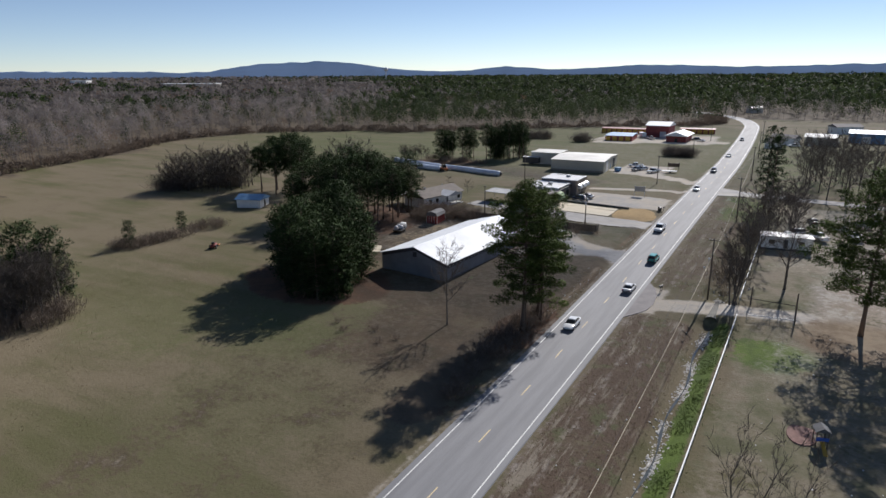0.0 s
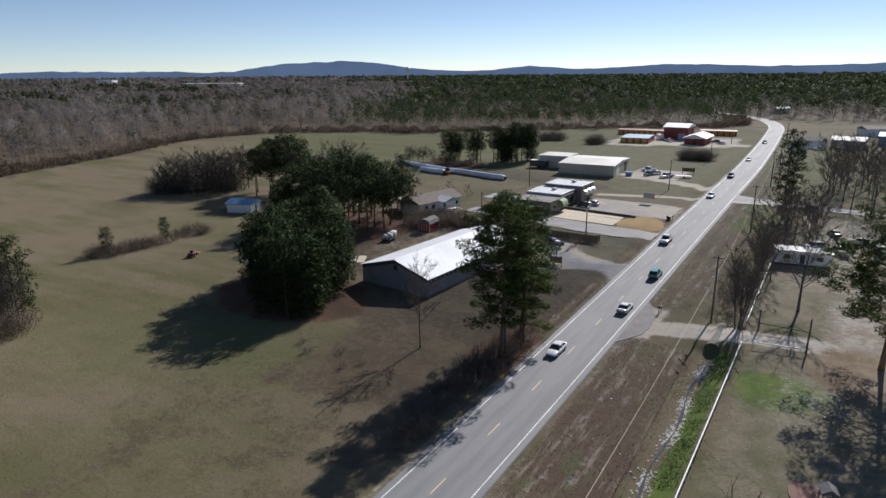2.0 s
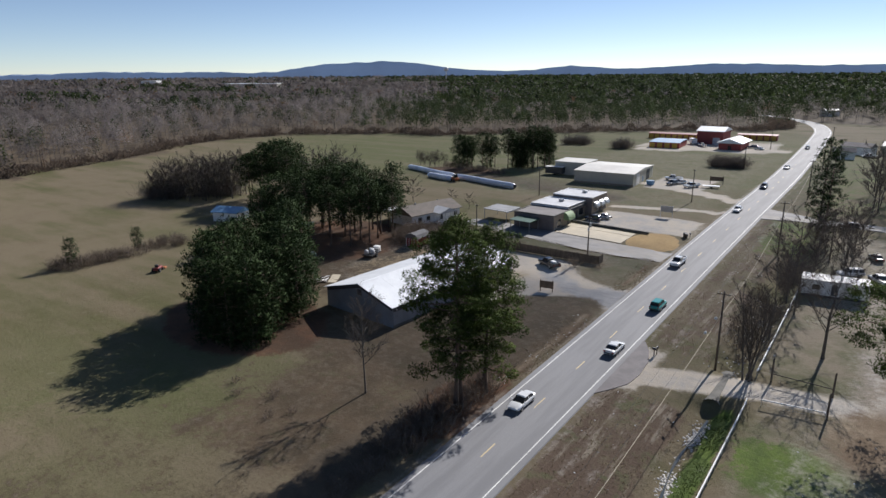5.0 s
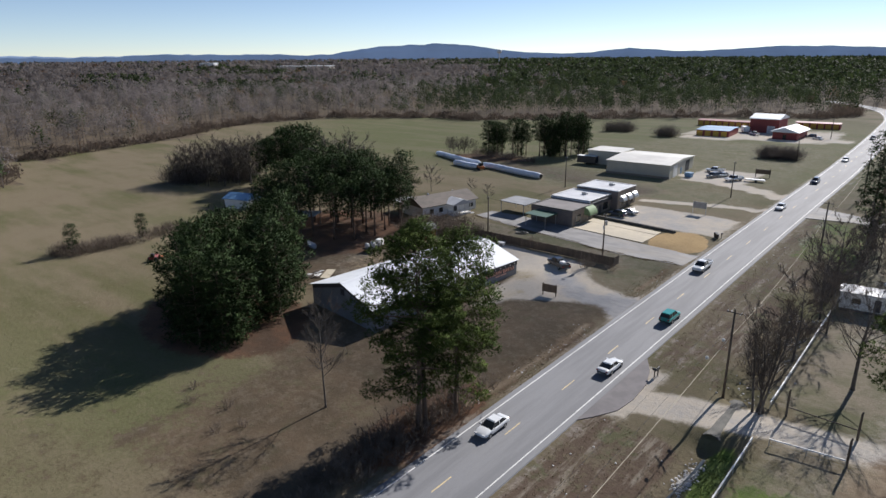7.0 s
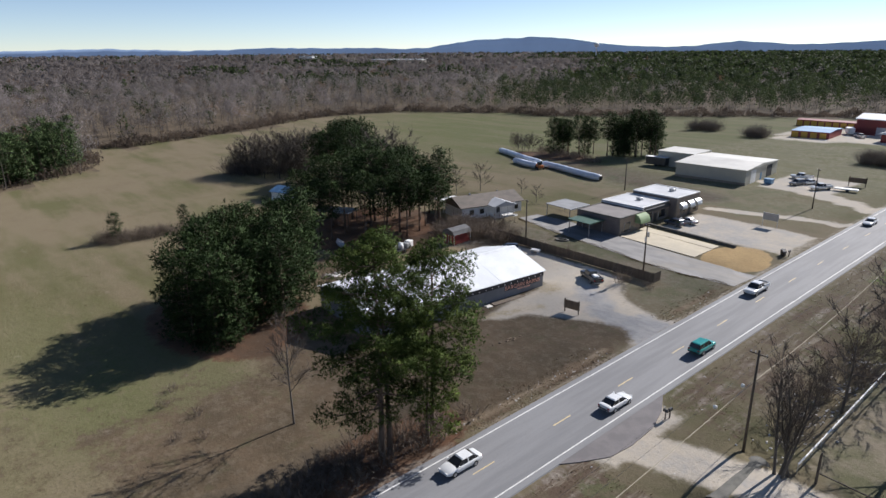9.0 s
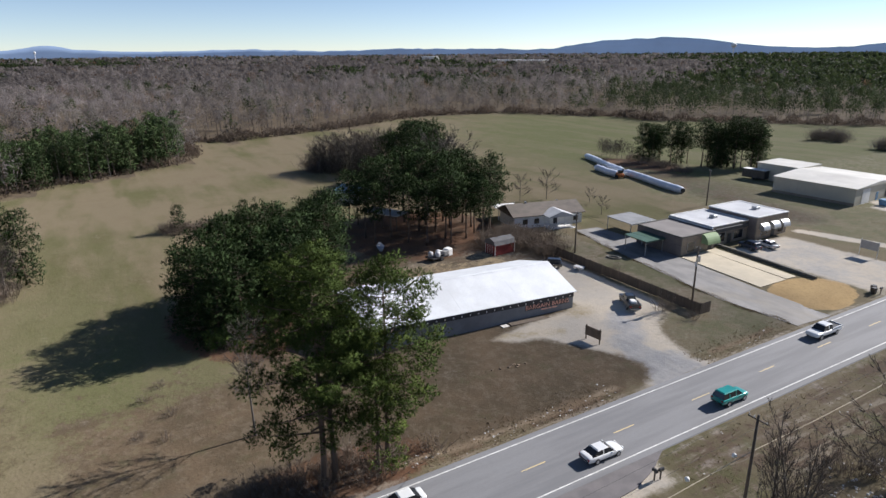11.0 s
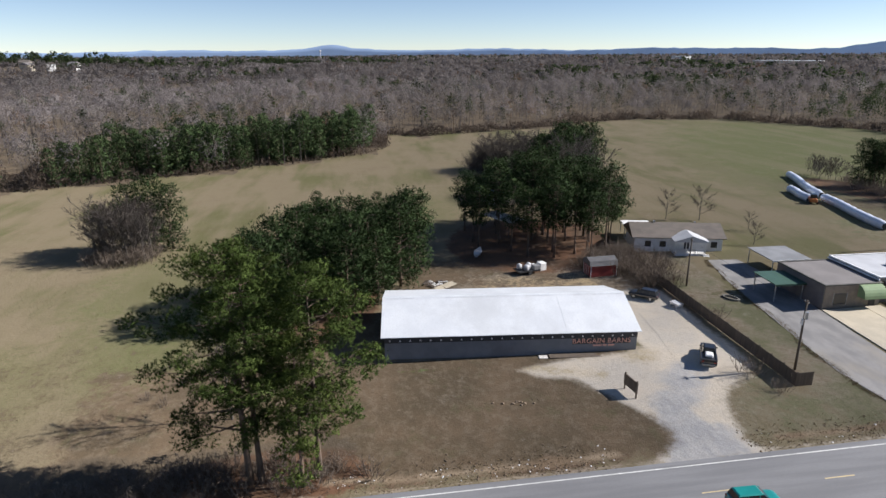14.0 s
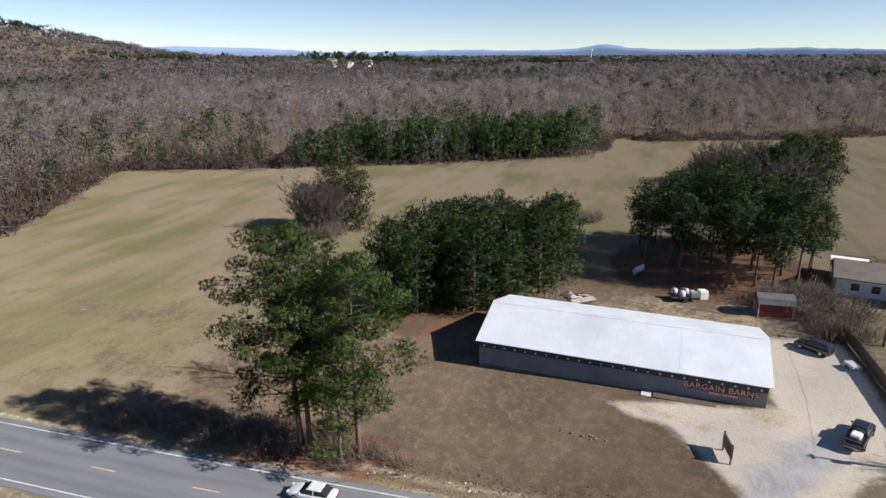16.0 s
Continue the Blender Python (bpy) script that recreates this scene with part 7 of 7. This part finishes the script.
for i in range(9):
    x, y = -88.4 + rp.uniform(-1.5, 1.5), 113.5 + rp.uniform(-2.4, 2.4)
    p = Shape()
    for k in range(4):
        p.box(-0.9, -0.5 + 0.28 * k, 0.1, 0.9, -0.32 + 0.28 * k, 0.18)
    p.box(-0.85, -0.5, 0, -0.7, 0.52, 0.098)
    p.box(0.7, -0.5, 0, 0.85, 0.52, 0.098)
    ob = alone("pallet", p, M["wood"] if i % 3 else M["white"], "loose timber pallet lying behind the barn", "pallet", (x, y, hz(x, y) + 0.05), rp.uniform(0, 180), group="pallets")
    ob.rotation_euler.x = rp.uniform(-0.35, 0.35)
alone("sheet_metal", Shape().add([(-0.9, -2, 0.1), (0.9, -2, 0.1), (0.9, 2, 0.5), (-0.9, 2, 0.5), (-0.9, -2, 0.06), (0.9, -2, 0.06), (0.9, 2, 0.46), (-0.9, 2, 0.46)], [(0, 1, 2, 3), (7, 6, 5, 4), (0, 4, 5, 1), (1, 5, 6, 2), (2, 6, 7, 3), (3, 7, 4, 0)]),
      M["concrete"], "pale board leaning on the pallets", "board", (-87.2, 115.6, hz(-87.2, 115.6)), 30)
boat = Shape().loft([[(-0.2, -2.4, 0.3), (0.2, -2.4, 0.3), (0.5, -2.4, 0.8), (-0.5, -2.4, 0.8)], [(-0.5, 0, 0.15), (0.5, 0, 0.15), (0.85, 0, 0.8), (-0.85, 0, 0.8)], [(-0.05, 2.6, 0.5), (0.05, 2.6, 0.5), (0.15, 2.6, 0.95), (-0.15, 2.6, 0.95)]])
alone("boat", boat, M["pale_roof"], "grey boat hull lying under the trees", "boat", (-104, 124.5, hz(-104, 124.5)), 70)
alone("garden_ring", Shape().loft([[(1.5 * math.cos(a) * r, 0.8 * math.sin(a) * r, z) for a in [k * math.pi / 8 for k in range(16)]] for r, z in ((1.0, 0), (1.0, 0.25), (0.75, 0.25), (0.75, 0.05))], True, False), M["dark_concrete"], "stone-edged garden bed in the lawn", "garden bed", (-72.5, 160.8, hz(-72.5, 160.8)), 30)
alone("cart", Shape().box(-0.9, -0.6, 0.45, 0.9, 0.6, 0.8).box(-0.7, -0.66, 0, -0.5, 0.66, 0.45).box(0.5, -0.66, 0, 0.7, 0.66, 0.45), M["pale_roof"], "small pale cart at the fence", "cart", (-71.0, 150.6, hz(-71, 150.6)), 20)
mower = thing("tractor_mower", "small red mower parked in the field", "mower", (-124.5, 98.5, hz(-124.5, 98.5)), 40)
part("body", box(-0.6, -1.4, 0.4, 0.6, 1.2, 1.0, bevel=0.1), M["red_paint"], mower)
part("seat", box(-0.35, -0.8, 1.0, 0.35, -0.3, 1.6, bevel=0.06), M["black"], mower)
part("deck", box(-1.1, 1.25, 0.15, 1.1, 2.3, 0.4, bevel=0.05), M["orange"], mower)
for sx in (-0.7, 0.7):
    for yy, rr in ((-0.9, 0.5), (0.9, 0.32)):
        part("wheel", Shape().tube([(sx - 0.14, yy, rr), (sx + 0.14, yy, rr)], rr, 12), M["tyre"], mower)
# play set in its mulch ring
alone("mulch_bed", Shape().loft([[(1.7 * math.cos(k * math.pi / 9) * r, 2.6 * math.sin(k * math.pi / 9) * r, z) for k in range(18)] for r, z in ((1.0, -0.1), (0.97, 0.05), (0.6, 0.08))], True, True), M["pink_mulch"], "round bed of reddish mulch", "mulch bed", (3.2, 78.0, hz(3.2, 78)))
ps = thing("play_set", "small wooden play set with a blue slide and dark roof", "play set", (5.0, 76.5, hz(5, 76.5)), 15)
ps.scale = (0.75, 0.75, 0.75)
for sx in (-0.8, 0.8):
    for sy in (-0.8, 0.8):
        part("post", box(sx - 0.06, sy - 0.06, -0.2, sx + 0.06, sy + 0.06, 2.9), M["wood"], ps)
part("deck", box(-0.9, -0.9, 1.2, 0.9, 0.9, 1.3), M["wood"], ps)
part("roof", Shape().prism([(-1.1, 2.8), (1.1, 2.8), (0, 3.5)], -1.1, 1.1, "y"), M["dark_roof"], ps)
part("slide", Shape().add([(-0.3, -0.9, 1.32), (0.3, -0.9, 1.32), (0.3, -3.2, 0.2), (-0.3, -3.2, 0.2), (-0.3, -0.9, 1.24), (0.3, -0.9, 1.24), (0.3, -3.2, 0.12), (-0.3, -3.2, 0.12)], [(0, 1, 2, 3), (7, 6, 5, 4), (0, 4, 5, 1), (1, 5, 6, 2), (2, 6, 7, 3), (3, 7, 4, 0)]), M["yellow_door"], ps, "yellow slide")
part("panel", box(-0.88, -0.95, 1.3, 0.88, -0.9, 1.9), M["blue_plastic"], ps, "blue panel")


# ---- stones, litter, ditch ----
def scattered(name, spots, material, label, category, seed, lo, hi):
    rng, s = random.Random(seed), Shape()
    for x, y in spots:
        r = rng.uniform(lo, hi)
        z = hz(x, y)
        a = rng.uniform(0, 3)
        ring = lambda k, q: [(x + r * k * math.cos(a + j * 1.257) * rng.uniform(0.75, 1.2), y + r * k * math.sin(a + j * 1.257) * rng.uniform(0.75, 1.2), z + q * r) for j in range(5)]
        s.loft([ring(0.9, -0.2), ring(1.0, 0.25), ring(0.5, 0.6)])
    me = bpy.data.meshes.new(name)
    me.from_pydata(s.v, [], s.f)
    me.materials.append(material)
    return tagged(new(name, me), label, category, kind="stuff")


rr = random.Random(3)
def ditch_spots(n, y0, y1, sway):
    """Stones gather in clusters along the ditch; their pale colour also stands for water glints."""
    out = []
    while len(out) < n:
        y = rr.uniform(y0, y1)
        if rr.random() < max(0.06, 1.6 * noise.noise((y * 0.16, 7.0, 0)) + 0.35):
            out.append((DITCH_X + 0.35 * math.sin(y * 0.31) + rr.gauss(0, sway), y))
    return out


scattered("ditch_stones", ditch_spots(1900, 35, 106, 0.42) + ditch_spots(260, 119, 152, 1.4), M["rock"], "pale stones lining the drainage ditch", "stones", 5, 0.05, 0.20)
scattered("litter", [(rr.uniform(-24, -13), rr.uniform(40, 112)) for _ in range(36)] + [(rr.uniform(-24, -15), rr.uniform(120, 200)) for _ in range(40)] + [(rr.uniform(-3, 12), rr.uniform(60, 110)) for _ in range(30)]
          + [(-36.7 + rr.gauss(0, 0.7), rr.uniform(98, 127)) for _ in range(80)] + [(-36.5 + rr.gauss(0, 0.8), rr.uniform(142, 158)) for _ in range(20)], M["white"], "scraps of white litter on the verges", "litter", 6, 0.03, 0.12)
scattered("verge_stones", [(-36.4 + rr.gauss(0, 1.0), rr.uniform(98, 126)) for _ in range(240)] + [(-36.4 + rr.gauss(0, 0.9), rr.uniform(141, 158)) for _ in range(90)], M["dirt"], "dirt clods and stones along the road's ditch", "stones", 7, 0.04, 0.15)
scattered("lawn_stones", [(-48.0 + rr.gauss(0, 0.4), 119.6 + rr.gauss(0, 1.6)) for _ in range(18)], M["dirt"], "pale stones of an old flower bed in the lawn", "stones", 8, 0.08, 0.26)
scattered("verge_clods", [(rr.uniform(-23.5, -14.5), rr.uniform(35, 105)) for _ in range(200)], M["dirt"], "brown clods and dead weeds on the verge", "weeds", 9, 0.02, 0.07)
water = Shape()
rows = []
for i in range(60):
    y = 36 + i * 1.2
    w = 0.13 + 0.07 * math.sin(i * 0.9)
    x = DITCH_X + 0.35 * math.sin(y * 0.31)
    rows.append([(x - w, y, hz(DITCH_X, y) + 0.16), (x + w, y, hz(DITCH_X, y) + 0.16)])
water.loft(rows, False, False)
alone("water", water, M["water"], "thin stream of water in the drainage ditch", "water", kind="structure")
culvert = thing("culvert", "dark concrete culvert pipe under the drive", "culvert", (DITCH_X, 109.6, hz(DITCH_X, 106.0)))
ring_o, ring_i = ([[(r * math.cos(k * math.pi / 8), y, 0.55 + r * math.sin(k * math.pi / 8)) for k in range(16)] for y in (-0.1, 9.5)] for r in (1.3, 1.2))
part("pipe", Shape().loft([ring_o[0], ring_o[1]], True, False).loft([ring_i[1], ring_i[0]], True, False), M["dark_concrete"], culvert)
# a black disc in the mouth paints the darkness inside the pipe
part("pipe_floor", Shape().tube([(0, 0.9, 0.55), (0, 1.0, 0.55)], 1.21, 16), M["black"], culvert)


# dead grass tufts on the lawn and verges
def tufts(name, spots, h, w, material, label, seed, per=5):
    rng = np.random.RandomState(seed)
    p = np.array([(x, y, hz(x, y)) for x, y in spots])
    return tagged(new(name, blades_mesh(name, p, np.tile(np.array([[0, 0, 1.0]]), (len(p), 1)), h, w, per, material, seed, 0.9)), label, "grass", kind="stuff")


rt = np.random.RandomState(91)
tufts("verge_weeds", [(rt.uniform(-24, -13), y) for y in rt.uniform(36, 200, 3600) if not 106 < y < 121] + [(rt.normal(-36.5, 1.2), y) for y in rt.uniform(98, 160, 1800) if not 127 < y < 141], 0.17, 0.06, M["dry_grass"], "tufts of dead weeds on the verges", 92)
drive_edge = [(-91, 167), (-80, 164.6), (-62, 162.2), (-48, 160.5), (-36, 161.4)]
spots = []
for (ax, ay), (bx, by) in zip(drive_edge, drive_edge[1:]):
    for q in rt.uniform(0, 1, int(40 * (bx - ax))):
        spots.append((ax + (bx - ax) * q, ay + (by - ay) * q + 0.45 * math.sin(7 * q + ax) + rt.normal(0, 0.3)))
tufts("drive_weeds", spots, 0.13, 0.09, M["dry_grass"], "dead grass creeping over the edge of the asphalt drive", 95)
tufts("green_weeds", [(rt.normal(-9.6, 0.9), y) for y in rt.uniform(38, 108, 5200) if noise.noise((y * 0.22, 3.0, 0)) > -0.1], 0.13, 0.06, M["fresh_grass"], "green weeds along the ditch bank", 93)
tufts("field_tufts", [(rt.uniform(-130, -40), rt.uniform(30, 100)) for _ in range(5000)], 0.14, 0.06, M["dry_grass"], "tufts of dry grass in the field", 94, 4)
